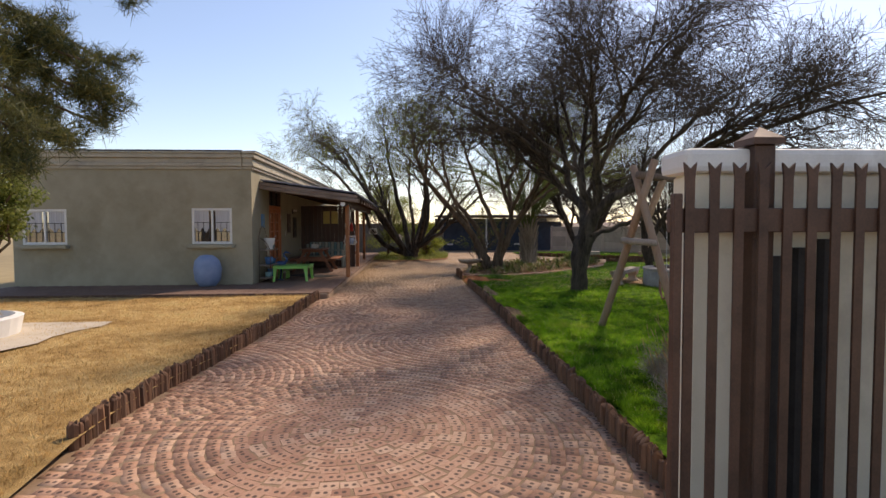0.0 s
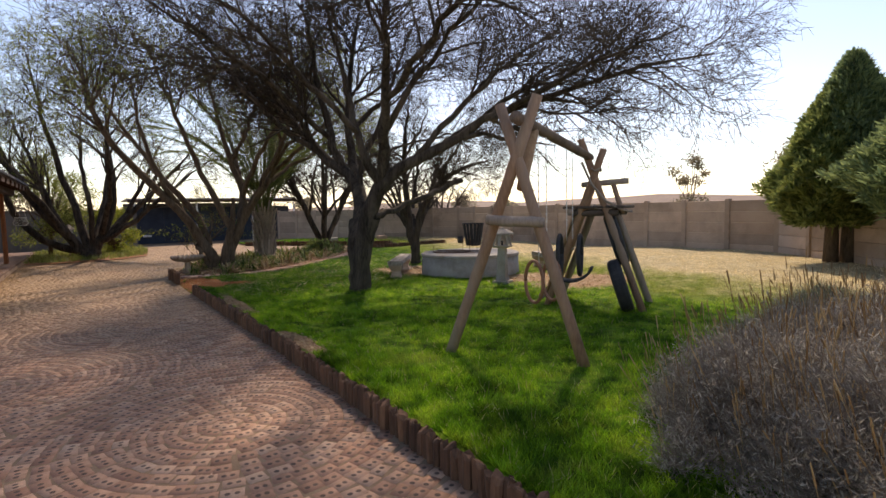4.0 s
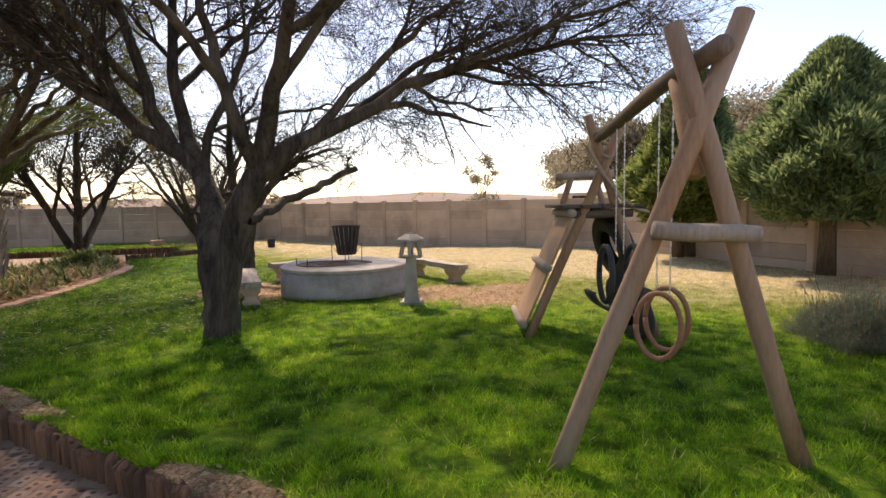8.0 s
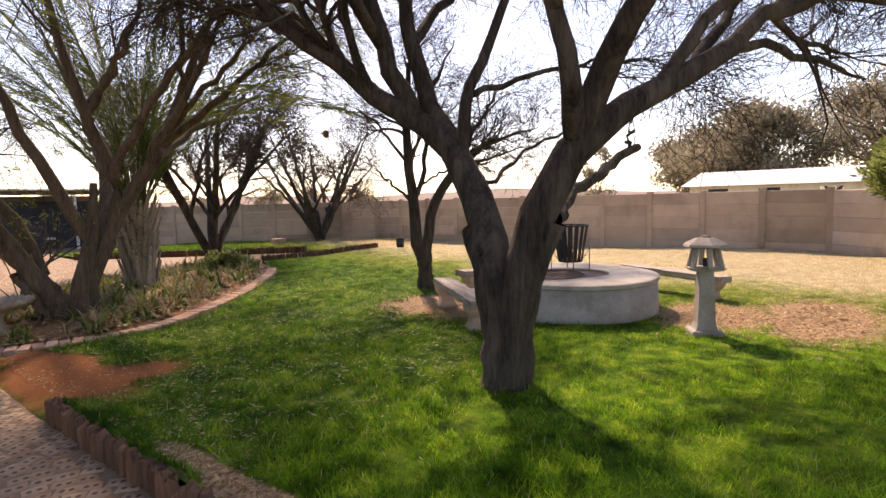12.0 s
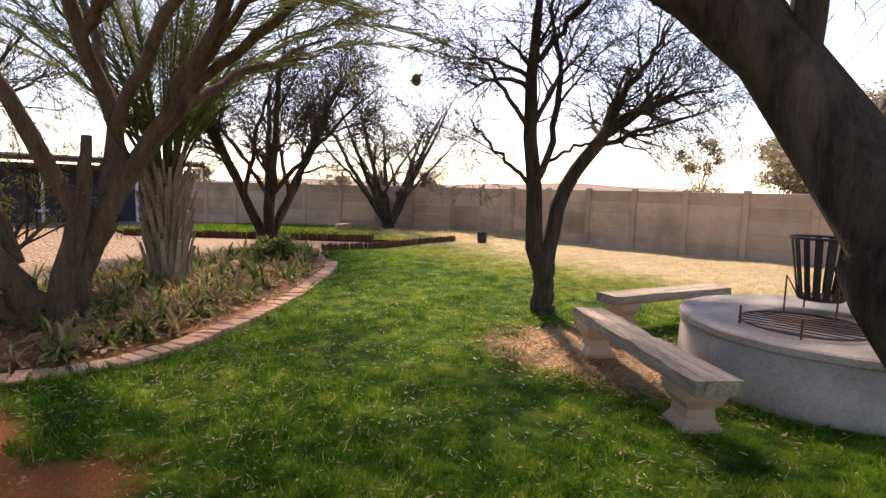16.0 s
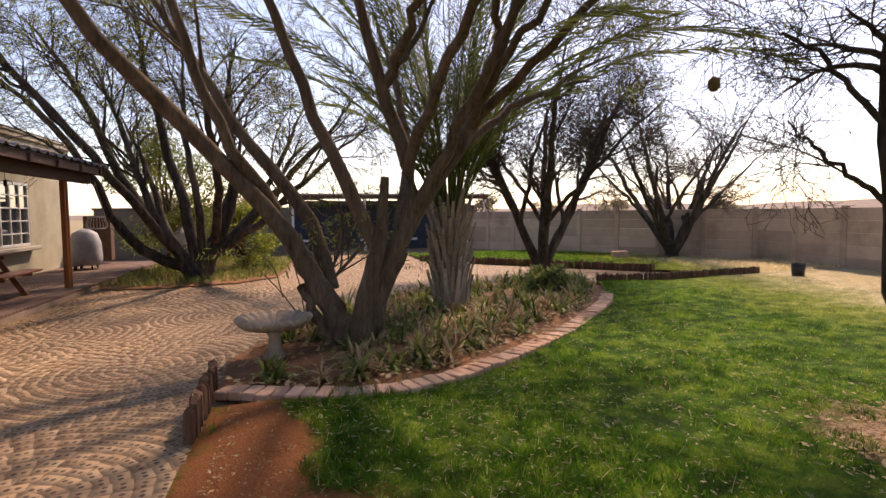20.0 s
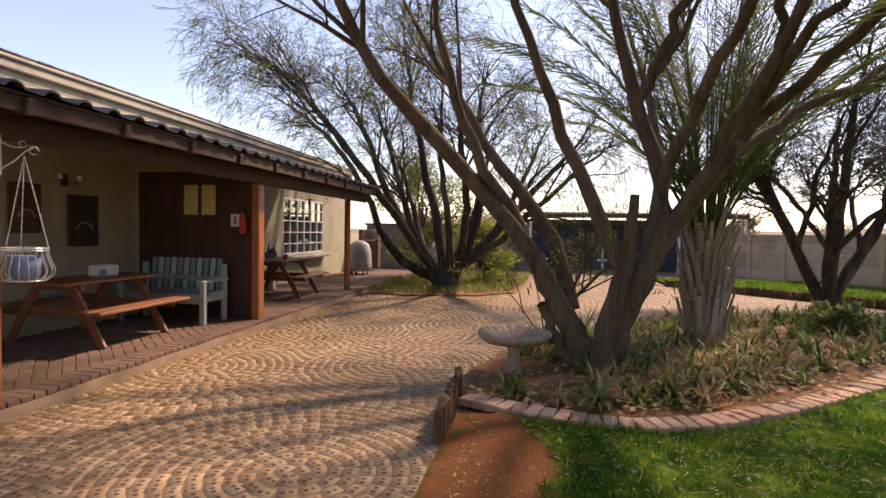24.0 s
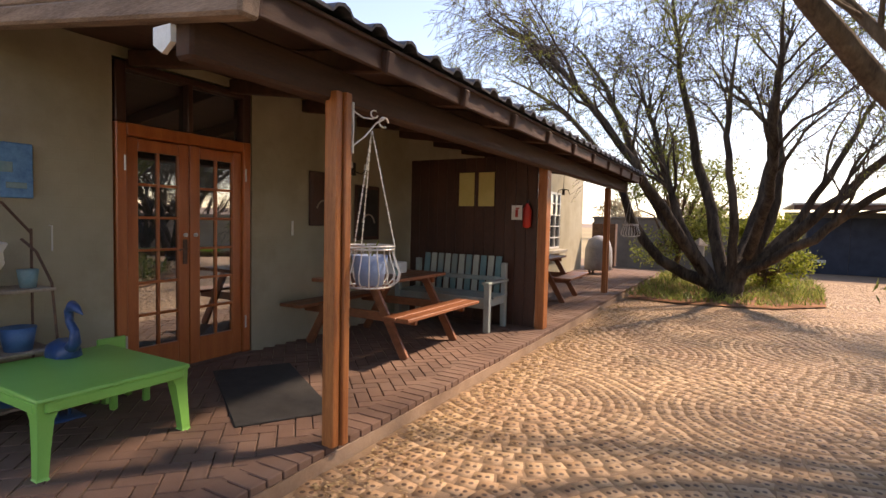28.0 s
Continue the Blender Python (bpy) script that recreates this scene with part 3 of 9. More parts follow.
M["leaf_pine"] = leaf_material("pine_needles", (0.03, 0.05, 0.025), (0.15, 0.145, 0.045), 0.35)

# ---- ground ----
def lawn_height(x, y):
    """Turf level: held up beside the drive, falling towards the planted bed."""
    x, y = np.asarray(x, float), np.asarray(y, float)
    k = np.clip((y - 12.5) / 3.0, 0, 1)
    h = 0.145 * (1 - k) + 0.055 * k
    h = h + 0.012 * np.sin(1.7 * x + 0.6 * y) + 0.010 * np.sin(2.9 * y - 1.1 * x)
    gap = (y > 13.88) & (y < 15.48) & (x < 2.1)
    return np.where(gap, h * np.clip((x - 1.58) / 0.45, 0.06, 1), h)


def lerp_line(y, line):
    ys, xs = zip(*line)
    return np.interp(y, ys, xs)


LAWN_W = [(3.0, 1.66), (13.8, 1.66), (13.9, 1.56), (15.46, 1.56), (15.5, 1.62), (16.02, 1.62), (16.2, 3.3), (16.65, 4.25), (17.5, 5.4), (18.6, 6.42), (19.9, 7.5), (21.62, 8.35), (21.7, 12.7), (22.0, 11.9), (23.1, 10.95), (25.0, 8.9), (26.6, 7.5), (28.2, 6.1), (31.2, 6.1)]
LAWN_E = [(3.0, 10.3), (9.5, 15.5), (24.5, 15.5), (31.3, 10.6)]


def west_edge(y):
    return lerp_line(y, LAWN_W)


def east_edge(y):
    return lerp_line(y, LAWN_E)


def sheet_between(name, ys, fw, fe, fz, nx, mat, label, category):
    vs, fs = [], []
    for y in ys:
        xs = np.linspace(float(fw(y)), float(fe(y)), nx)
        zs = fz(xs, np.full(nx, y))
        vs.append(np.stack([xs, np.full(nx, y), zs], 1))
    vs = np.concatenate(vs)
    n = len(ys)
    a = (np.arange(n - 1)[:, None] * nx + np.arange(nx - 1)[None]).ravel()
    fs = np.stack([a, a + 1, a + nx + 1, a + nx], 1)
    return tagged(new(name, array_mesh(name, vs, fs, mat, True)), label, category, kind="structure")


g = Geo()
rings = [0, 12, 30, 80, 250, 1200]
pts, faces, sides = [(4, 14, -0.03)], [], 32
for r in rings[1:]:
    for k in range(sides):
        a = 2 * math.pi * k / sides
        pts.append((4 + r * math.cos(a), 14 + r * math.sin(a), -0.03))
faces += [(0, 1 + k, 1 + (k + 1) % sides) for k in range(sides)]
for i in range(len(rings) - 2):
    b = 1 + i * sides
    faces += [(b + k, b + sides + k, b + sides + (k + 1) % sides, b + (k + 1) % sides) for k in range(sides)]
g.add(pts, faces)
tagged(new("ground", g.mesh("ground", M["far"])), "dry reddish veld ground reaching the horizon", "ground", kind="structure")

lawn_ys = np.concatenate([np.arange(2.42, 16.0, 0.25), [16.02, 16.1, 16.2], np.arange(16.4, 21.6, 0.2), [21.62, 21.7], np.arange(21.8, 31.3, 0.25)])
sheet_between("lawn", lawn_ys, west_edge, east_edge, lawn_height, 56, M["lawn"], "green lawn fading to straw-coloured dormant turf", "lawn")
def left_edge(y):
    """West side of the drive, along the log row."""
    return np.interp(y, [-6, 2.0, 3.5, 4.2, 4.9, 5.7, 7.0, 8.3, 11.6], [-2.1, -2.2, -2.30, -2.34, -2.31, -2.22, -2.13, -2.05, -1.97])


left_ys = np.concatenate([np.arange(-6.0, 2.0, 0.5), np.arange(2.0, 11.5, 0.25)])
sheet_between("lawn_dry", left_ys, lambda y: -26.0, left_edge, lambda x, y: (0.09 + 0.015 * np.sin(1.3 * x + y)) * np.clip((y - 2.3) / 1.2, 0.12, 1), 40, M["lawn"], "dormant golden lawn beside the drive", "lawn")
sheet_between("path", np.linspace(5.5, 8.2, 8), lambda y: -14.0, lambda y: -4.75 + 0.12 * (y - 7) + 0.08 * math.sin(5 * y), lambda x, y: 0.118 + 0 * x, 6, M["sand"], "pale concrete garden path in the dormant lawn", "path")

# paving bed under the blocks
g = Geo()
g.add([(-2.6, -6, 0.001), (2.6, -6, 0.001), (1.7, 16.4, 0.001), (2.0, 18.3, 0.001), (3.6, 20.7, 0.001), (9.0, 22.9, 0.001), (12.8, 21.75, 0.001), (11.9, 22.0, 0.001), (6.0, 28.3, 0.001), (6.0, 36, 0.001), (-6.5, 36, 0.001), (-6.5, 30.0, 0.001), (-1.78, 30.0, 0.001), (-1.78, 11.4, 0.001), (-2.6, 11.4, 0.001)], [tuple(range(15))])
g.add([(6.0, 28.3, -0.001), (10.6, 31.3, -0.001), (12.5, 36, -0.001), (6.0, 36, -0.001)], [(0, 1, 2, 3)])
tagged(new("road", g.mesh("road", M["joint"])), "sandy joints of the paved driveway", "driveway", kind="structure")

# ---- garden bed soil ----
BED_OUT = [(1.62, 16.40), (2.1, 16.2), (2.6, 16.04), (3.05, 16.02), (3.55, 16.2), (4.27, 16.66), (5.38, 17.52), (6.4, 18.57), (7.1, 19.35), (7.5, 19.95)]
BED_IN = [(8.3, 21.65), (7.4, 22.3), (5.4, 21.7), (3.5, 20.6), (2.3, 19.2), (1.9, 18.4), (1.55, 17.5)]
g = Geo()
poly = BED_OUT + BED_IN
cx, cy = 3.6, 18.2
g.add([(cx, cy, 0.12)] + [(cx + (x - cx) * 0.6, cy + (y - cy) * 0.6, 0.10 + 0.02 * math.sin(3 * i)) for i, (x, y) in enumerate(poly)] + [(x, y, 0.03) for x, y in poly],
      [(0, 1 + i, 1 + (i + 1) % len(poly)) for i in range(len(poly))] + [(1 + i, 1 + len(poly) + i, 1 + len(poly) + (i + 1) % len(poly), 1 + (i + 1) % len(poly)) for i in range(len(poly))])
tagged(new("garden_bed", g.mesh("garden_bed", M["soil"], True)), "red soil planting bed with leaf litter", "garden bed", kind="structure")
g = Geo()
BED2 = [(-1.7, 23.9), (-0.6, 23.7), (0.9, 24.1), (1.75, 25.0), (2.0, 27.5), (2.05, 30.3), (-1.7, 30.3)]
g.add([(x, y, 0.03) for x, y in BED2] + [(0.2, 26.5, 0.1)], [(i, (i + 1) % 7, 7) for i in range(7)])
tagged(new("garden_bed", g.mesh("garden_bed", M["soil"], True)), "soil bed with pale ground cover by the court", "garden bed", kind="structure")

# ---- house shell ----
HX, HY0, HY1, HXW, HH = -4.0, 13.42, 29.0, -9.85, 3.42
T = 0.22


def wall_with_openings(name, axis, at, a0, a1, z0, z1, openings, mat, label, inward=-1):
    """A wall along x or y with real openings (a0, a1, z0, z1); its outer face lies at `at`."""
    g = Geo()
    cuts = sorted(openings)
    spans, cur = [], a0
    for o in cuts:
        spans.append((cur, o[0], z0, z1))
        spans.append((o[0], o[1], z0, o[2]))
        spans.append((o[0], o[1], o[3], z1))
        cur = o[1]
    spans.append((cur, a1, z0, z1))
    for s0, s1, b0, b1 in spans:
        if s1 - s0 < 1e-4 or b1 - b0 < 1e-4:
            continue
        mid, size = (s0 + s1) / 2, s1 - s0
        if axis == "y":
            g.box((at + inward * T / 2, mid, (b0 + b1) / 2), (T, size, b1 - b0))
        else:
            g.box((mid, at - inward * T / 2, (b0 + b1) / 2), (size, T, b1 - b0))
    return tagged(new(name, g.mesh(name, mat)), label, "wall", kind="structure")


DOOR = (15.06, 16.40, 0.13, 2.72)
WINX = (24.2, 26.75, 0.83, 2.32)
wall_with_openings("wall_east", "y", HX, HY0 + T, HY1 - T, 0, HH, [DOOR, WINX], M["plaster"], "olive plastered house wall under the porch")
WIN_A, WIN_B = (-5.5, -4.5, 1.17, 2.08), (-9.62, -8.55, 1.17, 2.06)
wall_with_openings("wall_south", "x", HY0, HXW, HX, 0, HH, [WIN_A, WIN_B], M["plaster"], "olive plastered end wall of the house")
wall_with_openings("wall_north", "x", HY1 - T, HXW, HX, 0, HH, [], M["plaster"], "olive plastered far end wall")
wall_with_openings("wall_west", "y", HXW + T, HY0 + T, HY1 - T, 0, HH, [], M["plaster"], "olive plastered rear wall")
g = Geo().box(((HX + HXW) / 2, (HY0 + HY1) / 2, HH - 0.25), (HX - HXW - 2 * T, HY1 - HY0 - 2 * T, 0.12))
tagged(new("ceiling", g.mesh("ceiling", M["white"])), "flat roof slab behind the parapet", "ceiling", kind="structure")
g = Geo().box(((HX + HXW) / 2, (HY0 + HY1) / 2, 0.05), (HX - HXW - 2 * T, HY1 - HY0 - 2 * T, 0.1))
tagged(new("floor", g.mesh("floor", M["concrete"])), "dim interior floor slab", "floor", kind="structure")

# stepped cornice round the parapet
g = Geo()
for z0, z1, out in ((3.06, 3.13, 0.045), (3.13, 3.22, 0.075), (3.22, 3.34, 0.05), (3.34, 3.45, 0.11), (3.45, 3.50, 0.14)):
    g.bevel_box((HX + out / 2 - 0.1, (HY0 + HY1) / 2, (z0 + z1) / 2), (out + 0.2, HY1 - HY0 + 2 * out, z1 - z0 - 0.003), 0.012)
    g.bevel_box(((HX + HXW) / 2 - 0.1 , HY0 - out / 2 + 0.1, (z0 + z1) / 2), (HX - HXW - 0.22, out + 0.2, z1 - z0 - 0.003), 0.012)
tagged(new("trim", g.mesh("trim", M["trimcol"])), "stepped plaster cornice along the parapet", "cornice", kind="structure")
cop = thing("coping_row", "row of ribbed concrete coping tiles on the parapet", "coping", kind="structure")
gm = Geo().bevel_box((0, 0, 0), (0.3, 0.235, 0.035), 0.012).mesh("coping_tile", M["tile"])
for i in range(int((HY1 - HY0) / 0.24)):
    part("coping_tile", gm, None, cop, m=pose(HX - 0.02, HY0 + 0.12 + 0.24 * i, 3.52 + 0.004 * (i % 2)))
for i in range(24):
    part("coping_tile", gm, None, cop, m=pose(HX - 0.3 - 0.24 * i, HY0 + 0.02, 3.52, 0, 0, 90))


# ---- windows ----
def window(name, axis, at, a0, a1, z0, z1, nx, nz, label, frame_mat, bar_mat, curtain=True, bars=True, sill_mat=None, facing=1):
    w = thing(name, label, "window", kind="structure")
    d = at - facing * 0.035

    def P(a, off, z):
        return (d + facing * off, a, z) if axis == "y" else (a, d + facing * off, z)

    def S(la, lo, lz):
        return (lo, la, lz) if axis == "y" else (la, lo, lz)

    fr = 0.06
    g = Geo()
    for a in (a0 + fr / 2, a1 - fr / 2):
        g.bevel_box(P(a, 0, (z0 + z1) / 2), S(fr, 0.06, z1 - z0), 0.006)
    for z in (z0 + fr / 2, z1 - fr / 2):
        g.bevel_box(P((a0 + a1) / 2, 0, z), S(a1 - a0 - 2 * fr, 0.06, fr), 0.006)
    part("window_frame", g, frame_mat, w)
    for i in range(1, nx):
        a = a0 + (a1 - a0) * i / nx
        part("mullion", Geo().bevel_box(P(a, 0.004, (z0 + z1) / 2), S(0.05, 0.05, z1 - z0 - 2 * fr), 0.005), frame_mat, w)
    for i in range(1, nz):
        z = z0 + (z1 - z0) * i / nz
        part("glazing_bar", Geo().bevel_box(P((a0 + a1) / 2, 0.012, z), S(a1 - a0 - 2 * fr, 0.03, 0.03), 0.004), frame_mat, w)
    for i in range(nx):
        b0, b1 = a0 + (a1 - a0) * i / nx, a0 + (a1 - a0) * (i + 1) / nx
        part("pane", Geo().box(P((b0 + b1) / 2, -0.012, (z0 + z1) / 2), S(b1 - b0 - 0.01, 0.006, z1 - z0 - 0.06)), M["glass"], w)
    if curtain:
        for s in (0, 1):
            g = Geo()
            n = 14
            c0, c1 = (a0 + 0.03, a0 + (a1 - a0) * 0.42) if s == 0 else (a1 - (a1 - a0) * 0.42, a1 - 0.03)
            vs = []
            for k in range(n + 1):
                a = c0 + (c1 - c0) * k / n
                off = 0.012 + (0.006 if k % 2 else 0.0)
                vs += [P(a, off - 0.014, z1 - 0.03), P(a, off - 0.014, z0 + 0.35 + 0.06 * math.sin(k))]
            g.add(vs, [(2 * k, 2 * k + 1, 2 * k + 3, 2 * k + 2) for k in range(n)])
            part("curtain", g, M["curtain"], w, "gathered pale net curtain")
    if bars:
        g = Geo()
        for i in range(1, 7):
            a = a0 + (a1 - a0) * i / 7
            g.tube([P(a, 0.008, z0 + 0.05), P(a, 0.008, z0 + (z1 - z0) * 0.62)], 0.007, 5)
        for z in (z0 + (z1 - z0) * 0.35, z0 + (z1 - z0) * 0.6):
            g.tube([P(a0 + 0.05, 0.008, z), P(a1 - 0.05, 0.008, z)], 0.007, 5)
        part("burglar_bars", g, bar_mat, w, "thin burglar bars behind the glass")
    if sill_mat:
        part("window_sill", Geo().bevel_box(P((a0 + a1) / 2, 0.13, z0 - 0.055), S(a1 - a0 + 0.14, 0.2, 0.09), 0.012), sill_mat, w)
    return w


window("window_1", "x", HY0, *WIN_A, 2, 1, "white steel casement window with burglar bars", M["white"], M["black"], sill_mat=M["plaster"], facing=-1)
window("window_2", "x", HY0, *WIN_B, 2, 1, "white steel casement window partly behind shrubs", M["white"], M["black"], sill_mat=M["plaster"], facing=-1)
window("window_3", "y", HX, *WINX, 6, 5, "small-paned steel window with a projecting sill", M["wire"], M["black"], curtain=False, bars=False, sill_mat=M["trimcol"], facing=1)

# ---- porch floor ----
PX = -1.80
g = Geo()
g.prism([(HX, HY0), (HX, 29.9), (PX - 0.01, 29.9), (PX - 0.01, 11.45), (-26, 11.45), (-26, HY0)], -0.02, 0.115)
tagged(new("pavement", g.mesh("pavement", M["mortar"])), "mortar bed of the raised brick porch", "porch floor", kind="structure")

# ---- boundary walls ----
def precast_wall(path, spacing, posts_h, panel_n, label, last=True):
    w = thing("boundary_wall", label, "wall", kind="structure")
    post = Geo().bevel_box((0, 0, posts_h / 2), (0.14, 0.15, posts_h), 0.012)
    post.bevel_box((0, 0, posts_h + 0.012), (0.15, 0.15, 0.05), 0.012)
    pm = post.mesh("post", M["precast"])
    ph = (posts_h - 0.05) / panel_n
    meshes = {}
    for (x0, y0), (x1, y1) in zip(path[:-1], path[1:]):
        length = math.hypot(x1 - x0, y1 - y0)
        n = max(1, round(length / spacing))
        ang = math.atan2(y1 - y0, x1 - x0)
        step = length / n
        key = round(step, 3)
        if key not in meshes:
            meshes[key] = Geo().bevel_box((0, 0, 0), (step - 0.07, 0.05, ph - 0.003), 0.012).mesh("panel", M["precast"])
        for i in range(n):
            px, py = x0 + math.cos(ang) * step * i, y0 + math.sin(ang) * step * i
            part("post", pm, None, w, m=pose(px, py, -0.03, 0, 0, math.degrees(ang)))
            for k in range(panel_n):
                part("panel", meshes[key], None, w, m=pose(px + math.cos(ang) * step / 2, py + math.sin(ang) * step / 2, ph * (k + 0.5) - 0.0 + 0.0, 0, 0, math.degrees(ang)))
    if last:
        part("post", pm, None, w, m=pose(path[-1][0], path[-1][1], -0.03, 0, 0, 0))
    return w


precast_wall([(15.5, 9.8), (15.5, 24.6), (10.6, 31.5), (9.2, 33.6)], 1.4, 1.63, 5, "brown-grey precast concrete boundary wall of posts and panels")
precast_wall([(10.4, 3.15), (15.5, 9.8)], 1.4, 1.6, 5, "shaded precast concrete wall behind the conifers", False)
# cream front wall with its coping
fw = thing("front_wall", "cream plastered front wall with white coping", "wall", kind="structure")
part("wall_body", Geo().bevel_box((6.06, 2.21, 0.9), (9.31, 0.2, 1.87), 0.015), M["cream"], fw)
part("wall_coping", Geo().bevel_box((6.06, 2.21, 1.893), (9.41, 0.27, 0.115), 0.03, seg=2), M["coping"], fw)
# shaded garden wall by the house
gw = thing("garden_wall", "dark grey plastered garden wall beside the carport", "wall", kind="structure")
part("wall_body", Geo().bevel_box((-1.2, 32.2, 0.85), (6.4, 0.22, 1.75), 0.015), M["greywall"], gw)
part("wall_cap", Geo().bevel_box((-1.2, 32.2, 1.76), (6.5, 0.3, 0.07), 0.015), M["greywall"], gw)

# ---- trees ----
def tubes(P, R, sides):
    """Tubes along n polylines of k points: P n x k x 3, R n x k. Returns verts and quads."""
    n, k, _ = P.shape
    tan = np.empty_like(P)
    tan[:, 1:-1] = P[:, 2:] - P[:, :-2]
    tan[:, 0], tan[:, -1] = P[:, 1] - P[:, 0], P[:, -1] - P[:, -2]
    tan /= np.linalg.norm(tan, axis=2, keepdims=True) + 1e-9
    ref = np.where(np.abs(tan[:, :1, 2:3]) > 0.9, np.array([1.0, 0, 0]), np.array([0, 0, 1.0]))
    ref = np.broadcast_to(ref, P.shape)
    a = np.cross(tan, ref)
    a /= np.linalg.norm(a, axis=2, keepdims=True) + 1e-9
    b = np.cross(tan, a)
    ang = np.arange(sides) * 2 * np.pi / sides
    V = P[:, :, None] + R[:, :, None, None] * (a[:, :, None] * np.cos(ang)[None, None, :, None] + b[:, :, None] * np.sin(ang)[None, None, :, None])
    base = (np.arange(n)[:, None, None] * k + np.arange(k - 1)[None, :, None]) * sides
    s = np.arange(sides)[None, None]
    s2 = (s + 1) % sides
    F = np.stack([base + s, base + s2, base + sides + s2, base + sides + s], -1).reshape(-1, 4)
    return V.reshape(-1, 3), F


def resample(points, radii, k):
    """A smooth curve through a few limb points, with k points."""
    p = np.array(points, float)
    n = len(p)
    d = np.r_[0, np.cumsum(np.linalg.norm(np.diff(p, axis=0), axis=1))]
    t = np.linspace(0, d[-1], k)
    m = np.gradient(p, d, axis=0) if n > 2 else np.repeat((p[1:] - p[:1]) / d[-1], 2, 0)
    i = np.clip(np.searchsorted(d, t, side="right") - 1, 0, n - 2)
    h = d[i + 1] - d[i]
    u = ((t - d[i]) / h)[:, None]
    h = h[:, None]
    out = (2 * u**3 - 3 * u**2 + 1) * p[i] + (u**3 - 2 * u**2 + u) * h * m[i] + (-2 * u**3 + 3 * u**2) * p[i + 1] + (u**3 - u**2) * h * m[i + 1]
    return out, np.interp(t, d, np.linspace(radii[0], radii[-1], n) if len(radii) == 2 else radii)


def sprout(rng, P, R, count, length, ratio, k, spread, lift, wander, start=0.25, droop=0.0, rmin=0.0022, taper=0.25):
    """count children on parents P (n x k x 3): random points along them, leaving at an angle."""
    n, kp, _ = P.shape
    lens = np.linalg.norm(np.diff(P, axis=1), axis=2).sum(1)
    w = lens / lens.sum()
    who = rng.choice(n, count, p=w)
    t = start + (1 - start) * rng.random(count) ** 0.8
    x = t * (kp - 1)
    i = np.minimum(x.astype(int), kp - 2)
    u = (x - i)[:, None]
    p0 = P[who, i] * (1 - u) + P[who, i + 1] * u
    r0 = R[who, i] * (1 - u[:, 0]) + R[who, i + 1] * u[:, 0]
    d0 = P[who, i + 1] - P[who, i]
    d0 /= np.linalg.norm(d0, axis=1, keepdims=True) + 1e-9
    side = rng.normal(size=(count, 3))
    side -= d0 * (side * d0).sum(1, keepdims=True)
    side /= np.linalg.norm(side, axis=1, keepdims=True) + 1e-9
    a = np.radians(rng.uniform(spread[0], spread[1], count))[:, None]
    d = d0 * np.cos(a) + side * np.sin(a) + np.array([0, 0, lift])
    d /= np.linalg.norm(d, axis=1, keepdims=True)
    L = rng.uniform(length[0], length[1], count) * (1.15 - 0.5 * t)
    C = np.empty((count, k, 3))
    C[:, 0] = p0
    step = (L / (k - 1))[:, None]
    for j in range(1, k):
        C[:, j] = C[:, j - 1] + d * step
        d = d + rng.normal(size=(count, 3)) * wander + np.array([0, 0, -droop])
        d /= np.linalg.norm(d, axis=1, keepdims=True)
    r = np.maximum(r0 * ratio, rmin * 1.2)
    RC = r[:, None] * np.linspace(1, taper, k)[None]
    return C, np.maximum(RC, rmin)


def leaves(rng, P, count, size, aspect=0.3, start=0.2, droop=0.3, jitter=0.02):
    """Small pointed leaves on branches: each one a diamond of four corners."""
    n, k, _ = P.shape
    who = rng.integers(0, n, count)
    t = start + (1 - start) * rng.random(count)
    x = t * (k - 1)
    i = np.minimum(x.astype(int), k - 2)
    u = (x - i)[:, None]
    p = P[who, i] * (1 - u) + P[who, i + 1] * u + rng.normal(size=(count, 3)) * jitter
    d = rng.normal(size=(count, 3)) + np.array([0, 0, -droop])
    d /= np.linalg.norm(d, axis=1, keepdims=True)
    s = np.cross(d, rng.normal(size=(count, 3)))
    s /= np.linalg.norm(s, axis=1, keepdims=True)
    L = rng.uniform(size[0], size[1], count)[:, None]
    w = L * aspect / 2
    V = np.stack([p, p + d * L * 0.5 + s * w, p + d * L, p + d * L * 0.5 - s * w], 1).reshape(-1, 3)
    F = np.arange(count * 4).reshape(-1, 4)
    return V, F


class Soup:
    def __init__(self):
        self.v, self.f, self.n = [], [], 0

    def add(self, vf):
        v, f = vf
        self.v.append(v)
        self.f.append(f + self.n)
        self.n += len(v)

    def mesh(self, name, mat, smooth=True):
        return array_mesh(name, np.concatenate(self.v), np.concatenate(self.f), mat, smooth)


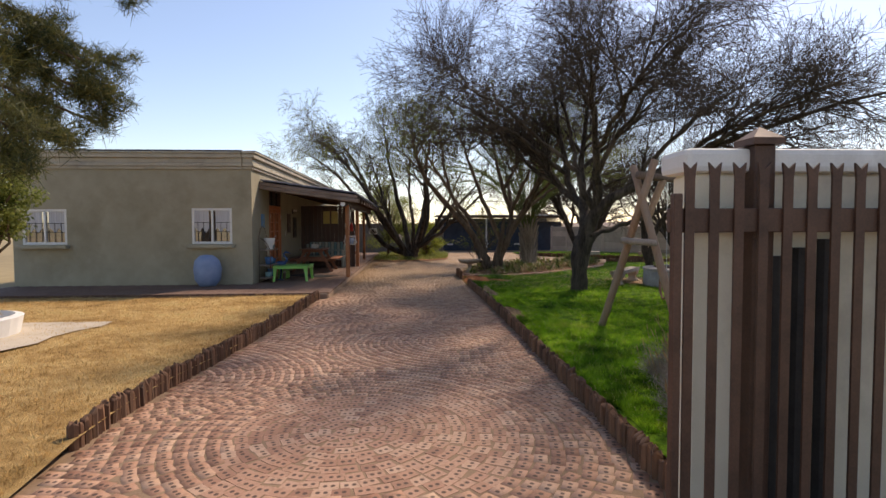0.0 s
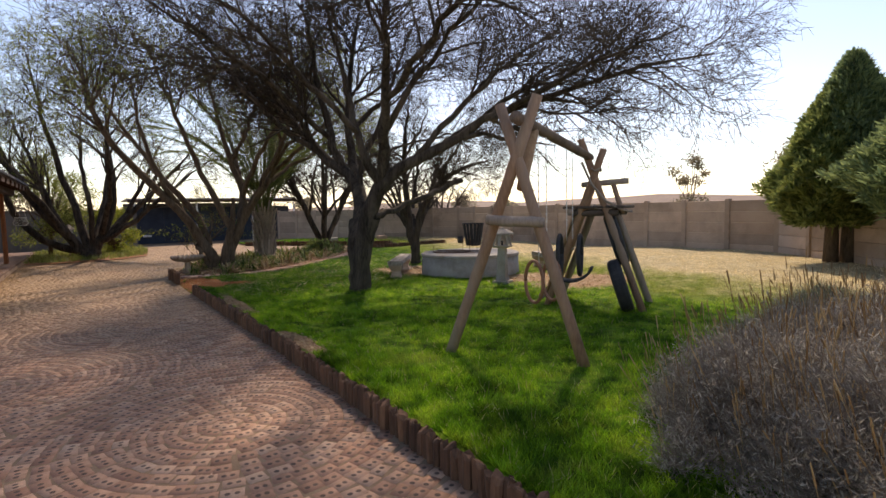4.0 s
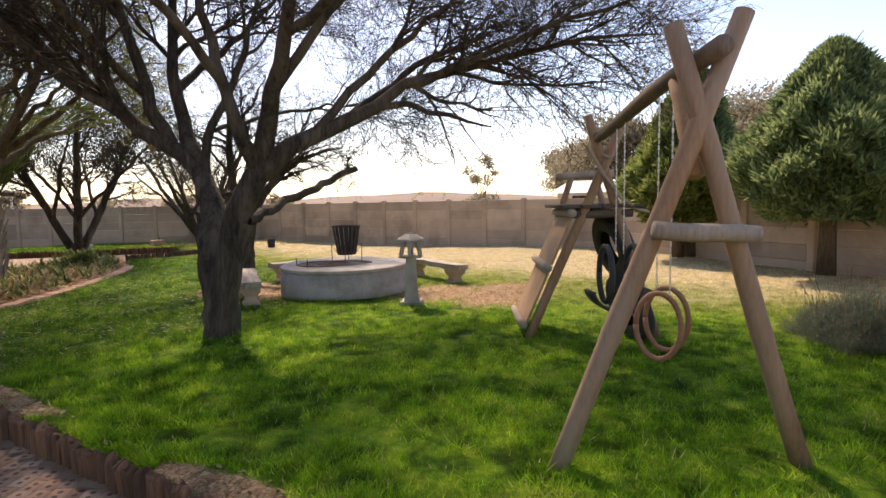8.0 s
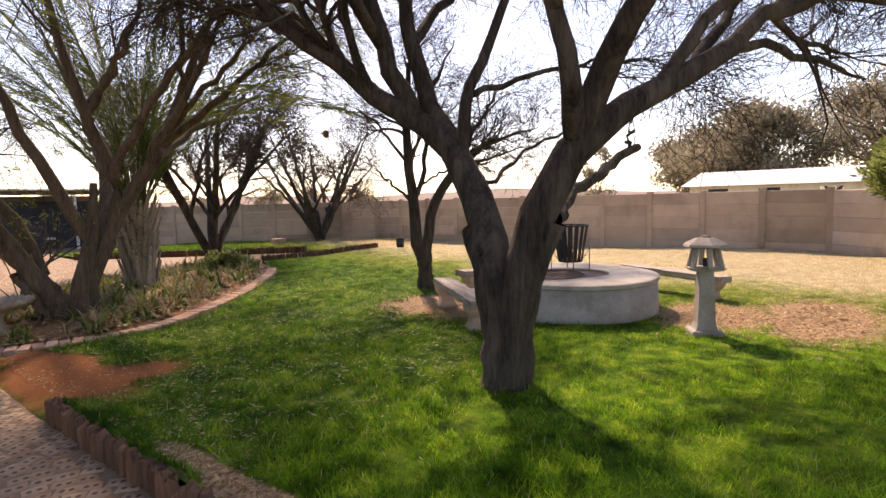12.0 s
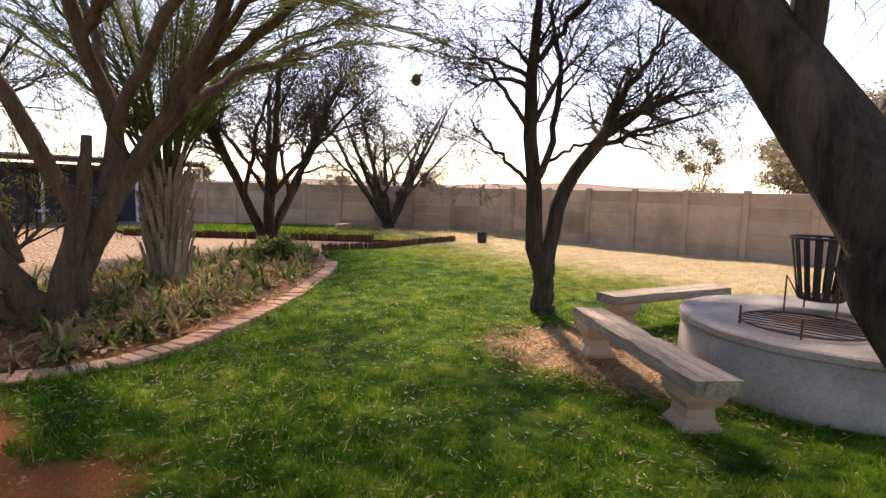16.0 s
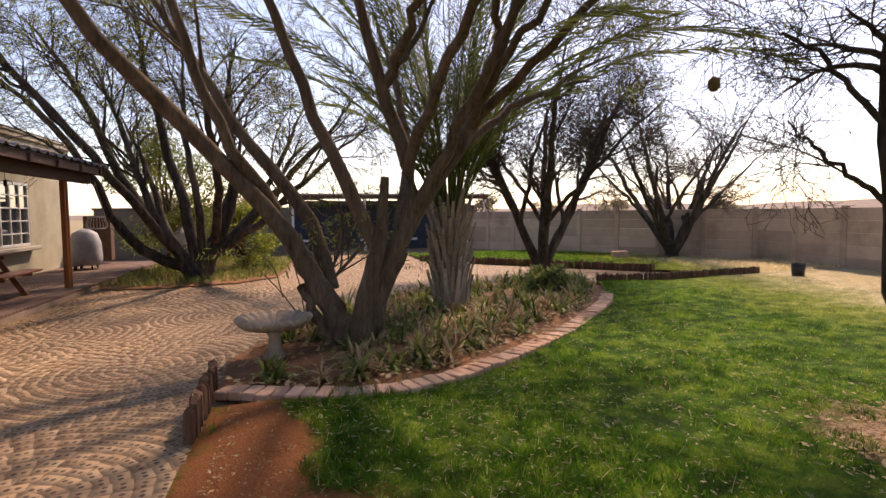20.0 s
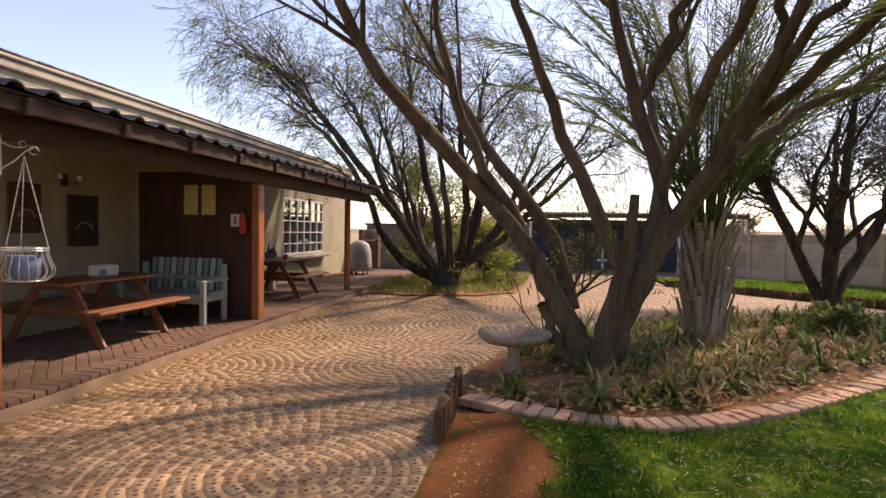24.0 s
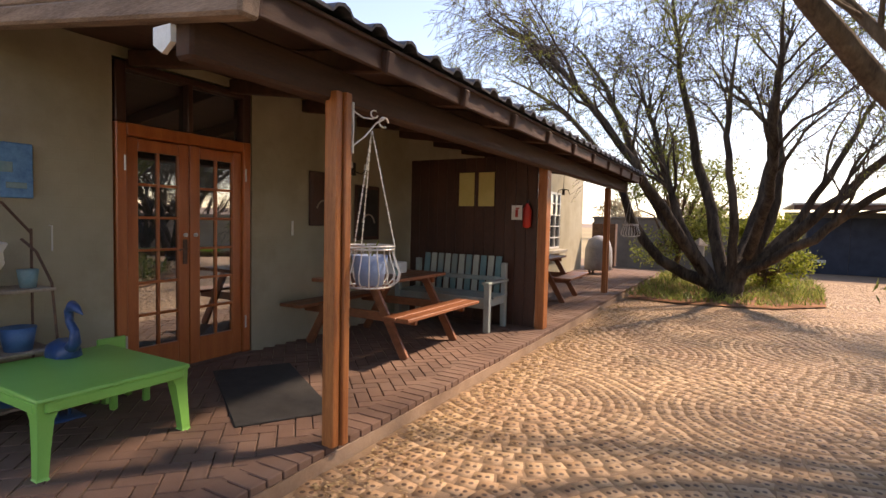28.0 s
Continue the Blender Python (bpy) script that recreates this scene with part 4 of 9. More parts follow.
def make_tree(name, label, at, trunk, limbs, levels, seed, bark, leaf=None, axes=None, category="tree", gnarl=0.02, bare=()):
    """trunk and limbs: lists of (points, (r0, r1)) in local axes; levels: sprout settings."""
    rng = np.random.default_rng(seed)
    t = thing(name, label, category, at=at)
    ax = np.array(axes if axes is not None else [(1, 0, 0), (0, 1, 0)], float)

    def world_pts(pts):
        return [tuple(ax[0] * a + ax[1] * b + np.array([0, 0, z])) for a, b, z in pts]

    soup = Soup()
    for pts, rr in trunk:
        p, r = resample(world_pts(pts), rr, 14)
        p[1:-1] += rng.normal(size=p[1:-1].shape) * gnarl * 0.5
        r = r * (1 + 0.03 * rng.normal(size=len(r)))
        soup.add(tubes(p[None], r[None], 14))
    part("trunk", soup.mesh("trunk", bark), None, t)
    K = 14
    LP, LR = [], []
    for pts, rr in limbs:
        p, r = resample(world_pts(pts), rr, K)
        p[1:-1] += rng.normal(size=p[1:-1].shape) * gnarl
        LP.append(p)
        LR.append(r)
    LP, LR = np.array(LP), np.array(LR)
    for p, r in zip(LP, LR):
        part("limb", array_mesh("limb", *tubes(p[None], r[None], 10), bark, True), None, t)
    live = [i for i in range(len(LP)) if i not in bare]
    P, R = LP[live], LR[live]
    fine = Soup()
    for i, lv in enumerate(levels):
        lv = dict(lv)
        sides = lv.pop("sides", 3)
        P2, R2 = sprout(rng, P, R, **lv)
        if i == 0:
            for p, r in zip(P2, R2):
                part("bough", array_mesh("bough", *tubes(p[None], r[None], 6), bark, True), None, t)
        else:
            fine.add(tubes(P2, R2, sides))
        P, R = P2, R2
    tagged(part("twig_spray", fine.mesh("twig_spray", M["twig"]), None, t, "fine bare twigs"), kind="stuff")
    if leaf:
        mat, count, size, asp, droop = leaf
        s = Soup()
        s.add(leaves(rng, P, count, size, asp, 0.1, droop))
        tagged(part("foliage", s.mesh("foliage", mat, False), None, t, "sparse small leaves"), kind="stuff")
    return t


ax12 = [(0.63, -0.777, 0), (0.777, 0.63, 0)]
make_tree("thorn_tree", "large spreading thorn tree with a forked dark trunk, bare in winter", (3.81, 11.31, 0.12),
    [([(0.02, -0.02, -0.2), (0.03, -0.03, 0.04), (0.03, -0.02, 0.4), (-0.02, 0.02, 0.72), (-0.07, 0.1, 0.95), (-0.14, 0.26, 1.2)], (0.218, 0.181, 0.155, 0.152, 0.133, 0.124)),
     ([(0.06, -0.04, -0.2), (0.07, -0.05, 0.05), (0.1, -0.07, 0.45), (0.15, -0.09, 0.78), (0.26, -0.1, 1.05), (0.36, -0.12, 1.28)], (0.206, 0.172, 0.155, 0.152, 0.138, 0.131))],
    [([(0.15, -0.09, 0.8), (0.27, -0.1, 1.24), (0.41, -0.15, 1.55), (0.54, -0.17, 1.82), (0.67, -0.21, 1.95), (1.05, -0.17, 2.1), (1.45, -0.02, 2.3), (1.73, 0.1, 2.5), (2.28, 0.4, 2.82), (3.33, 0.65, 3.2), (4.53, 0.8, 3.5), (5.63, 0.9, 3.65)], (0.15, 0.142, 0.133, 0.128, 0.105, 0.092, 0.083, 0.074, 0.06, 0.044, 0.03, 0.013)),
     ([(0.54, -0.17, 1.8), (0.46, -0.4, 2.02), (0.39, -0.5, 2.32), (0.31, -0.52, 2.7), (0.15, -0.6, 3.5), (-0.02, -0.8, 4.6)], (0.085, 0.074, 0.064, 0.055, 0.04, 0.012)),
     ([(0.55, -0.18, 1.84), (0.62, -0.27, 2.06), (0.7, -0.36, 2.32), (0.8, -0.6, 2.55), (0.98, -0.9, 3.0), (1.23, -1.4, 3.8), (1.48, -2.0, 4.8)], (0.115, 0.104, 0.094, 0.082, 0.066, 0.045, 0.012)),
     ([(1.05, -0.17, 2.1), (1.43, -0.02, 2.52), (1.81, 0.1, 2.95), (2.53, 0.3, 3.6), (3.43, 0.5, 4.2)], (0.055, 0.05, 0.045, 0.03, 0.01)),
     ([(1.69, 0.08, 2.46), (2.09, 0.27, 2.55), (2.66, 0.46, 2.46), (3.28, 0.72, 2.38)], (0.046, 0.038, 0.028, 0.009)),
     ([(0.81, -0.6, 2.55), (1.23, -0.75, 3.1), (1.93, -0.8, 3.8), (2.73, -0.9, 4.6)], (0.055, 0.046, 0.032, 0.01)),
     ([(-0.02, 0.02, 0.72), (-0.04, 0.14, 1.0), (-0.05, 0.33, 1.26), (-0.17, 0.55, 1.6), (-0.36, 0.74, 1.9), (-0.65, 0.78, 2.13), (-1.07, 0.8, 2.45), (-1.52, 0.9, 2.85), (-1.92, 1.0, 3.2), (-2.77, 1.3, 3.9), (-3.57, 1.6, 4.5)], (0.155, 0.14, 0.135, 0.135, 0.112, 0.1, 0.086, 0.07, 0.057, 0.035, 0.012)),
     ([(-0.23, 0.62, 1.72), (-0.47, 0.88, 2.22), (-0.65, 1.08, 2.85), (-0.71, 1.25, 3.5), (-0.67, 1.5, 4.6), (-0.57, 1.7, 5.6)], (0.1, 0.088, 0.075, 0.06, 0.04, 0.012)),
     ([(-0.59, 0.78, 2.08), (-0.79, 0.8, 2.55), (-0.95, 0.85, 3.0), (-1.12, 0.9, 3.6), (-1.27, 0.9, 4.5), (-1.37, 0.8, 5.4)], (0.088, 0.08, 0.07, 0.058, 0.038, 0.012)),
     ([(-0.23, 0.62, 1.72), (-0.17, 0.66, 2.1), (-0.07, 0.75, 2.5), (0.11, 0.85, 3.0), (0.33, 1.0, 3.7), (0.58, 1.2, 4.7)], (0.06, 0.055, 0.05, 0.042, 0.03, 0.01)),
     ([(-0.12, 0.46, 1.48), (0.23, 0.8, 1.76), (0.55, 1.02, 1.98), (0.83, 1.2, 2.1), (1.28, 1.5, 2.3)], (0.022, 0.018, 0.015, 0.012, 0.006)),
     ([(-0.11, 0.71, 2.33), (0.43, 1.1, 2.55), (1.03, 1.5, 2.75), (1.83, 1.9, 2.9)], (0.03, 0.025, 0.02, 0.008)),
     ([(0.4, -0.14, 1.28), (0.65, 0.42, 1.44), (1.13, 0.95, 1.7), (1.43, 1.25, 1.88), (1.53, 1.3, 1.9)], (0.055, 0.05, 0.047, 0.042, 0.04)),
     ([(1.4, 1.22, 1.86), (1.43, 1.24, 2.04), (1.49, 1.22, 2.2)], (0.022, 0.016, 0.006)),
     ([(-1.07, 0.8, 2.45), (-1.77, 0.5, 3.0), (-2.47, 0.1, 3.9), (-3.2, -0.3, 4.9)], (0.058, 0.05, 0.036, 0.011)),
     ([(-1.52, 0.9, 2.85), (-2.17, 1.6, 3.3), (-2.77, 2.6, 4.0), (-3.17, 3.5, 4.7)], (0.055, 0.046, 0.032, 0.011)),
     ([(-0.65, 1.08, 2.85), (-0.27, 1.8, 3.5), (0.23, 2.5, 4.3), (0.63, 3.2, 5.2)], (0.055, 0.046, 0.032, 0.011)),
     ([(-0.87, 0.82, 2.75), (-1.17, -0.1, 3.3), (-1.57, -1.2, 3.9), (-2.07, -2.3, 4.4)], (0.055, 0.046, 0.034, 0.011)),
     ([(0.33, -0.52, 2.6), (0.03, -1.1, 3.1), (-0.37, -2.0, 3.8), (-0.87, -3.1, 4.4)], (0.05, 0.042, 0.03, 0.011)),
     ([(0.98, -0.9, 3.0), (1.73, -1.5, 3.4), (2.63, -2.2, 3.9), (3.63, -2.8, 4.3)], (0.05, 0.044, 0.032, 0.011)),
     ([(1.45, -0.02, 2.3), (2.03, 0.7, 2.9), (2.83, 1.4, 3.5), (3.73, 2.0, 4.0)], (0.05, 0.044, 0.032, 0.011)),
     ([(2.28, 0.4, 2.82), (3.03, 0.1, 3.1), (3.93, -0.3, 3.4), (4.93, -0.7, 3.6)], (0.045, 0.036, 0.026, 0.009))],
    [dict(count=195, length=(0.9, 2.4), ratio=0.55, k=8, spread=(25, 60), lift=0.12, wander=0.16, start=0.35),
     dict(count=2700, length=(0.5, 1.4), ratio=0.6, k=6, spread=(25, 65), lift=0.02, wander=0.2, sides=4, start=0.15),
     dict(count=17000, length=(0.25, 0.75), ratio=0.5, k=4, spread=(25, 70), lift=-0.04, wander=0.24, start=0.1, rmin=0.0031),
     dict(count=21000, length=(0.1, 0.34), ratio=0.6, k=3, spread=(25, 70), lift=-0.05, wander=0.2, start=0.1, rmin=0.0024)],
    11, M["bark"], axes=ax12, bare=(4, 10, 12, 13))

ax20 = [(0.965, -0.262, 0), (0.262, 0.965, 0)]
make_tree("karee_tree", "many-stemmed tree leaning over the planted bed, with thin grey-green leaves", (2.91, 17.6, 0.06),
    [([(-0.06, 0, -0.1), (-0.16, 0, 0.15), (-0.31, 0.02, 0.42), (-0.62, 0.05, 0.95)], (0.2, 0.17, 0.13, 0.115)),
     ([(0.05, 0.05, -0.1), (0.08, 0.05, 0.2), (0.2, 0.08, 0.6), (0.42, 0.12, 1.05)], (0.2, 0.17, 0.14, 0.125)),
     ([(0.0, -0.06, -0.1), (0.04, -0.08, 0.25), (0.15, -0.1, 0.8), (0.27, -0.08, 1.3), (0.31, -0.06, 1.85)], (0.15, 0.125, 0.095, 0.07, 0.045))],
    [([(-0.55, 0.03, 0.85), (-0.95, -0.15, 1.52), (-1.75, -0.5, 2.50), (-2.23, -1.2, 3.24), (-2.45, -1.45, 4.3), (-2.5, -1.5, 5.4)], (0.115, 0.095, 0.085, 0.065, 0.045, 0.015)),
     ([(-0.35, 0.2, 0.6), (-0.55, 0.3, 1.25), (-1.05, 0.4, 1.95), (-1.8, 0.5, 3.0), (-2.4, 0.6, 3.9), (-3.0, 0.6, 4.9)], (0.10, 0.085, 0.075, 0.055, 0.04, 0.012)),
     ([(0.2, 0.0, 1.1), (-0.1, -0.05, 1.75), (-0.35, -0.1, 2.3), (-0.65, -0.2, 3.2), (-1.1, -0.4, 4.5), (-1.5, -0.6, 5.6)], (0.09, 0.08, 0.07, 0.055, 0.035, 0.012)),
     ([(0.35, 0.1, 0.95), (0.58, 0.12, 1.45), (0.54, 0.1, 1.95), (0.3, 0.0, 2.8), (0.02, -0.1, 3.9), (-0.2, -0.2, 5.4)], (0.115, 0.10, 0.09, 0.07, 0.05, 0.015)),
     ([(0.5, 0.12, 1.25), (0.8, 0.15, 1.75), (1.2, 0.2, 2.35), (1.55, 0.3, 3.2), (1.95, 0.4, 4.1), (2.4, 0.5, 5.2)], (0.11, 0.10, 0.085, 0.065, 0.045, 0.012)),
     ([(1.0, 0.2, 2.1), (1.6, 0.7, 2.6), (2.4, 1.2, 3.1), (3.3, 1.6, 3.6)], (0.06, 0.05, 0.04, 0.012)),
     ([(0.45, 0.12, 1.15), (0.5, 0.7, 1.9), (0.4, 1.5, 2.8), (0.1, 2.3, 3.9), (-0.2, 2.9, 4.8)], (0.09, 0.08, 0.06, 0.04, 0.012)),
     ([(-0.9, 0.05, 1.5), (-1.3, -0.35, 2.3), (-1.6, -0.6, 3.4), (-1.8, -0.7, 4.7)], (0.07, 0.06, 0.045, 0.012)),
     ([(0.54, 0.1, 1.9), (0.9, -0.6, 2.7), (1.4, -1.4, 3.5), (1.9, -2.2, 4.3)], (0.065, 0.055, 0.04, 0.012)),
     ([(-0.22, -0.05, -0.08), (-0.46, -0.04, 0.3), (-0.63, -0.03, 0.67)], (0.08, 0.06, 0.055)),
     ([(0.56, 0.12, 1.4), (1.15, -0.2, 2.4), (1.7, -0.6, 3.5), (2.1, -0.9, 4.6)], (0.07, 0.06, 0.045, 0.012)),
     ([(0.3, 0.0, 2.8), (0.75, -0.5, 3.6), (1.1, -1.0, 4.6)], (0.055, 0.045, 0.012)),
     ([(0.3, 0.0, 2.8), (0.6, 0.4, 3.4), (1.0, 0.8, 4.3)], (0.05, 0.04, 0.012)),
     ([(1.55, 0.3, 3.2), (1.5, -0.4, 3.9), (1.3, -1.0, 4.7)], (0.05, 0.04, 0.012)),
     ([(1.2, 0.2, 2.35), (1.5, -0.3, 2.9), (2.0, -0.9, 3.5), (2.4, -1.5, 4.0)], (0.055, 0.045, 0.035, 0.012)),
     ([(1.2, 0.2, 2.35), (1.9, -0.2, 3.0), (2.7, -0.5, 3.8), (3.4, -0.8, 4.5)], (0.06, 0.05, 0.035, 0.012))],
    [dict(count=120, length=(0.9, 2.2), ratio=0.5, k=8, spread=(20, 50), lift=0.12, wander=0.13, start=0.55),
     dict(count=800, length=(0.5, 1.3), ratio=0.5, k=6, spread=(20, 55), lift=0.0, wander=0.16, sides=4, start=0.2, droop=0.03),
     dict(count=4600, length=(0.3, 0.8), ratio=0.5, k=5, spread=(20, 60), lift=-0.1, wander=0.18, start=0.1, droop=0.1, rmin=0.0024),
     dict(count=6400, length=(0.15, 0.4), ratio=0.6, k=4, spread=(20, 60), lift=-0.15, wander=0.15, start=0.1, droop=0.15, rmin=0.0016)],
    12, M["bark_b"], (M["leaf_olive"], 66000, (0.035, 0.085), 0.17, 0.9), axes=ax20)

make_tree("pepper_tree", "low-forking tree with airy yellow-green weeping leaves beside the court", (0.05, 25.0, 0.03),
    [([(0, 0, -0.1), (-0.1, 0, 0.15), (-0.45, 0, 0.45)], (0.3, 0.26, 0.17)), ([(0.05, 0, -0.1), (0.1, 0, 0.2), (0.3, 0, 0.7)], (0.28, 0.22, 0.16))],
    [([(-0.3, 0, 0.3), (-1.1, 0.1, 0.55), (-1.94, 0.1, 1.25), (-2.35, 0.1, 2.2), (-3.1, 0.0, 3.4), (-4.3, -0.2, 4.6), (-5.6, -0.4, 5.4)], (0.14, 0.12, 0.11, 0.09, 0.07, 0.045, 0.015)),
     ([(-0.3, 0, 0.35), (-0.75, 0.1, 0.9), (-1.7, 0.2, 2.1), (-2.4, 0.2, 3.6), (-3.0, 0.1, 5.0), (-3.8, 0, 6.0)], (0.15, 0.13, 0.11, 0.085, 0.05, 0.015)),
     ([(0, 0, 0.3), (-0.25, 0.1, 1.1), (-0.6, 0.2, 2.4), (-1.0, 0.2, 4.0), (-1.3, 0.2, 5.8), (-1.5, 0.2, 7.0)], (0.15, 0.13, 0.11, 0.08, 0.045, 0.015)),
     ([(0.2, 0, 0.5), (0.6, 0.1, 1.3), (0.8, 0.2, 2.6), (0.7, 0.2, 4.2), (0.9, 0.3, 5.6)], (0.14, 0.12, 0.095, 0.065, 0.015)),
     ([(0.25, 0, 0.55), (1.0, 0.1, 1.2), (1.7, 0.2, 2.0), (2.6, 0.2, 2.9), (3.6, 0.3, 4.2)], (0.13, 0.11, 0.09, 0.06, 0.015)),
     ([(0, 0.1, 0.3), (0.1, 0.9, 1.2), (0.2, 1.7, 2.6), (0.3, 2.6, 4.4)], (0.13, 0.11, 0.08, 0.015)),
     ([(-0.5, -0.1, 0.7), (-1.0, -1.0, 1.9), (-1.7, -2.0, 3.4), (-2.6, -3.0, 4.8), (-3.4, -3.8, 5.5)], (0.11, 0.095, 0.075, 0.05, 0.015)),
     ([(0.4, -0.1, 0.9), (0.9, -1.0, 2.0), (1.2, -2.0, 3.4), (1.4, -2.8, 4.8)], (0.1, 0.085, 0.065, 0.015)),
     ([(-0.15, -0.1, 0.3), (-0.9, -0.3, 1.6), (-1.3, -0.5, 3.2), (-1.9, -0.6, 5.0)], (0.1, 0.085, 0.06, 0.015)),
     ([(0.1, -0.1, 0.4), (0.2, -0.4, 1.6), (0.1, -0.7, 3.2), (0.3, -1.0, 5.0)], (0.1, 0.085, 0.06, 0.015)),
     ([(0.25, 0, 0.5), (0.9, 0.6, 1.4), (1.6, 1.0, 2.8), (2.3, 1.3, 4.4)], (0.1, 0.085, 0.06, 0.015)),
     ([(0.2, 0, 0.5), (1.4, -0.2, 1.25), (2.5, -0.3, 2.2), (4.0, -0.5, 3.4)], (0.1, 0.085, 0.06, 0.015)),
     ([(-0.2, 0, 0.3), (-1.0, 0.5, 1.2), (-1.6, 1.0, 2.4), (-2.6, 1.4, 4.2)], (0.1, 0.085, 0.06, 0.015))],
    [dict(count=125, length=(1.2, 2.8), ratio=0.5, k=8, spread=(20, 55), lift=0.12, wander=0.14, start=0.4),
     dict(count=620, length=(0.6, 1.6), ratio=0.5, k=6, spread=(20, 60), lift=0.0, wander=0.18, sides=4, start=0.2, droop=0.03),
     dict(count=5200, length=(0.4, 1.0), ratio=0.5, k=5, spread=(20, 60), lift=-0.12, wander=0.18, start=0.1, droop=0.14, rmin=0.0042),
     dict(count=5200, length=(0.2, 0.6), ratio=0.6, k=4, spread=(20, 60), lift=-0.2, wander=0.15, start=0.1, droop=0.2, rmin=0.0036)],
    13, M["bark"], (M["leaf_yellow"], 60000, (0.03, 0.075), 0.18, 0.8), axes=ax20)

ax17 = [(0.78, -0.624, 0), (0.624, 0.78, 0)]
make_tree("slender_tree", "slender forked bare tree by the fire pit", (7.15, 14.83, 0.08),
    [([(-0.02, 0, -0.14), (-0.05, 0, 0.05), (-0.06, 0, 0.31), (-0.07, 0, 0.6)], (0.17, 0.135, 0.118, 0.12))],
    [([(-0.08, 0, 0.46), (-0.17, 0, 0.73), (-0.235, 0, 1.11), (-0.25, 0, 1.48), (-0.3, 0, 2.01), (-0.3, 0, 2.52), (-0.27, 0, 3.02), (-0.2, 0, 3.7), (-0.1, 0.1, 4.5)], (0.1, 0.1, 0.093, 0.087, 0.077, 0.068, 0.056, 0.035, 0.012)),
     ([(-0.06, 0, 0.48), (0.0, 0, 0.79), (0.055, 0, 1.27), (0.26, 0, 1.62), (0.46, 0, 1.9), (0.61, 0, 2.11), (0.86, 0, 2.34), (1.21, 0, 2.45), (1.9, 0.1, 2.62)], (0.095, 0.09, 0.085, 0.08, 0.077, 0.068, 0.05, 0.034, 0.011)),
     ([(0.6, 0, 2.09), (0.67, 0, 2.41), (0.81, 0, 2.62), (0.98, 0, 2.81), (1.3, 0.1, 3.4)], (0.05, 0.045, 0.04, 0.033, 0.011)),
     ([(-0.25, 0, 1.46), (-0.055, 0, 1.84), (0.0, 0.05, 2.24), (0.07, 0.1, 2.67), (0.0, 0.15, 3.1), (-0.05, 0.2, 3.8)], (0.046, 0.041, 0.038, 0.033, 0.026, 0.01)),
     ([(-0.18, 0, 1.6), (0.035, 0, 1.81), (0.33, -0.05, 1.94), (0.49, -0.05, 2.02)], (0.023, 0.021, 0.018, 0.012)),
     ([(-0.28, 0, 1.48), (-0.56, 0, 1.73), (-0.77, 0, 1.93), (-0.98, 0.1, 2.22)], (0.027, 0.022, 0.017, 0.008)),
     ([(-0.3, 0, 2.1), (-0.57, -0.1, 2.4), (-0.77, -0.1, 2.68), (-1.09, -0.2, 2.9)], (0.03, 0.024, 0.019, 0.008)),
     ([(0.46, 0, 1.9), (0.9, -0.3, 2.1), (1.5, -0.5, 2.3)], (0.03, 0.024, 0.009)),
     ([(-0.29, 0, 2.8), (0.1, -0.3, 3.3), (0.4, -0.5, 3.9)], (0.036, 0.028, 0.009))],
    [dict(count=60, length=(0.6, 1.5), ratio=0.5, k=7, spread=(25, 60), lift=0.08, wander=0.2, start=0.35),
     dict(count=560, length=(0.3, 0.9), ratio=0.5, k=6, spread=(25, 65), lift=0.0, wander=0.25, sides=4, start=0.15),
     dict(count=3600, length=(0.15, 0.5), ratio=0.5, k=4, spread=(25, 70), lift=-0.08, wander=0.25, start=0.1, rmin=0.0028),
     dict(count=4200, length=(0.06, 0.22), ratio=0.6, k=3, spread=(25, 70), lift=-0.08, wander=0.2, start=0.1, rmin=0.0024)],
    14, M["bark"], axes=ax17)


def vase_tree(name, label, at, stems, reach, height, seed, counts, tilt=0.45):
    rng = np.random.default_rng(seed)
    limbs = []
    for i in range(stems):
        a = 2 * math.pi * (i + 0.35 * rng.random()) / stems
        r = reach * (0.6 + 0.5 * rng.random())
        c, s = math.cos(a), math.sin(a)
        limbs.append(([(0.03 * c, 0.03 * s, 0.1), (0.22 * r * c, 0.22 * r * s, 0.22 * height), (0.5 * r * c, 0.5 * r * s, 0.5 * height), (0.78 * r * c, 0.78 * r * s, 0.78 * height), (r * c, r * s, height * (0.88 + 0.15 * rng.random()))], (0.12, 0.095, 0.07, 0.04, 0.012)))
        limbs.append(([(0.24 * r * c, 0.24 * r * s, 0.24 * height), (0.5 * r * math.cos(a + 0.6), 0.5 * r * math.sin(a + 0.6), 0.46 * height), (0.95 * r * math.cos(a + 0.85), 0.95 * r * math.sin(a + 0.85), 0.75 * height)], (0.06, 0.045, 0.012)))
    make_tree(name, label, at, [([(0, 0, -0.1), (0, 0, 0.12), (0, 0, 0.4)], (0.24, 0.2, 0.16))], limbs,
        [dict(count=counts[0], length=(0.7, 1.7), ratio=0.5, k=6, spread=(20, 55), lift=0.1, wander=0.16, start=0.3),
         dict(count=counts[1], length=(0.4, 1.0), ratio=0.5, k=5, spread=(20, 60), lift=0.0, wander=0.2, start=0.15),
         dict(count=counts[2], length=(0.2, 0.6), ratio=0.55, k=4, spread=(25, 70), lift=-0.05, wander=0.22, start=0.1, rmin=0.005)],
        seed, M["bark"])


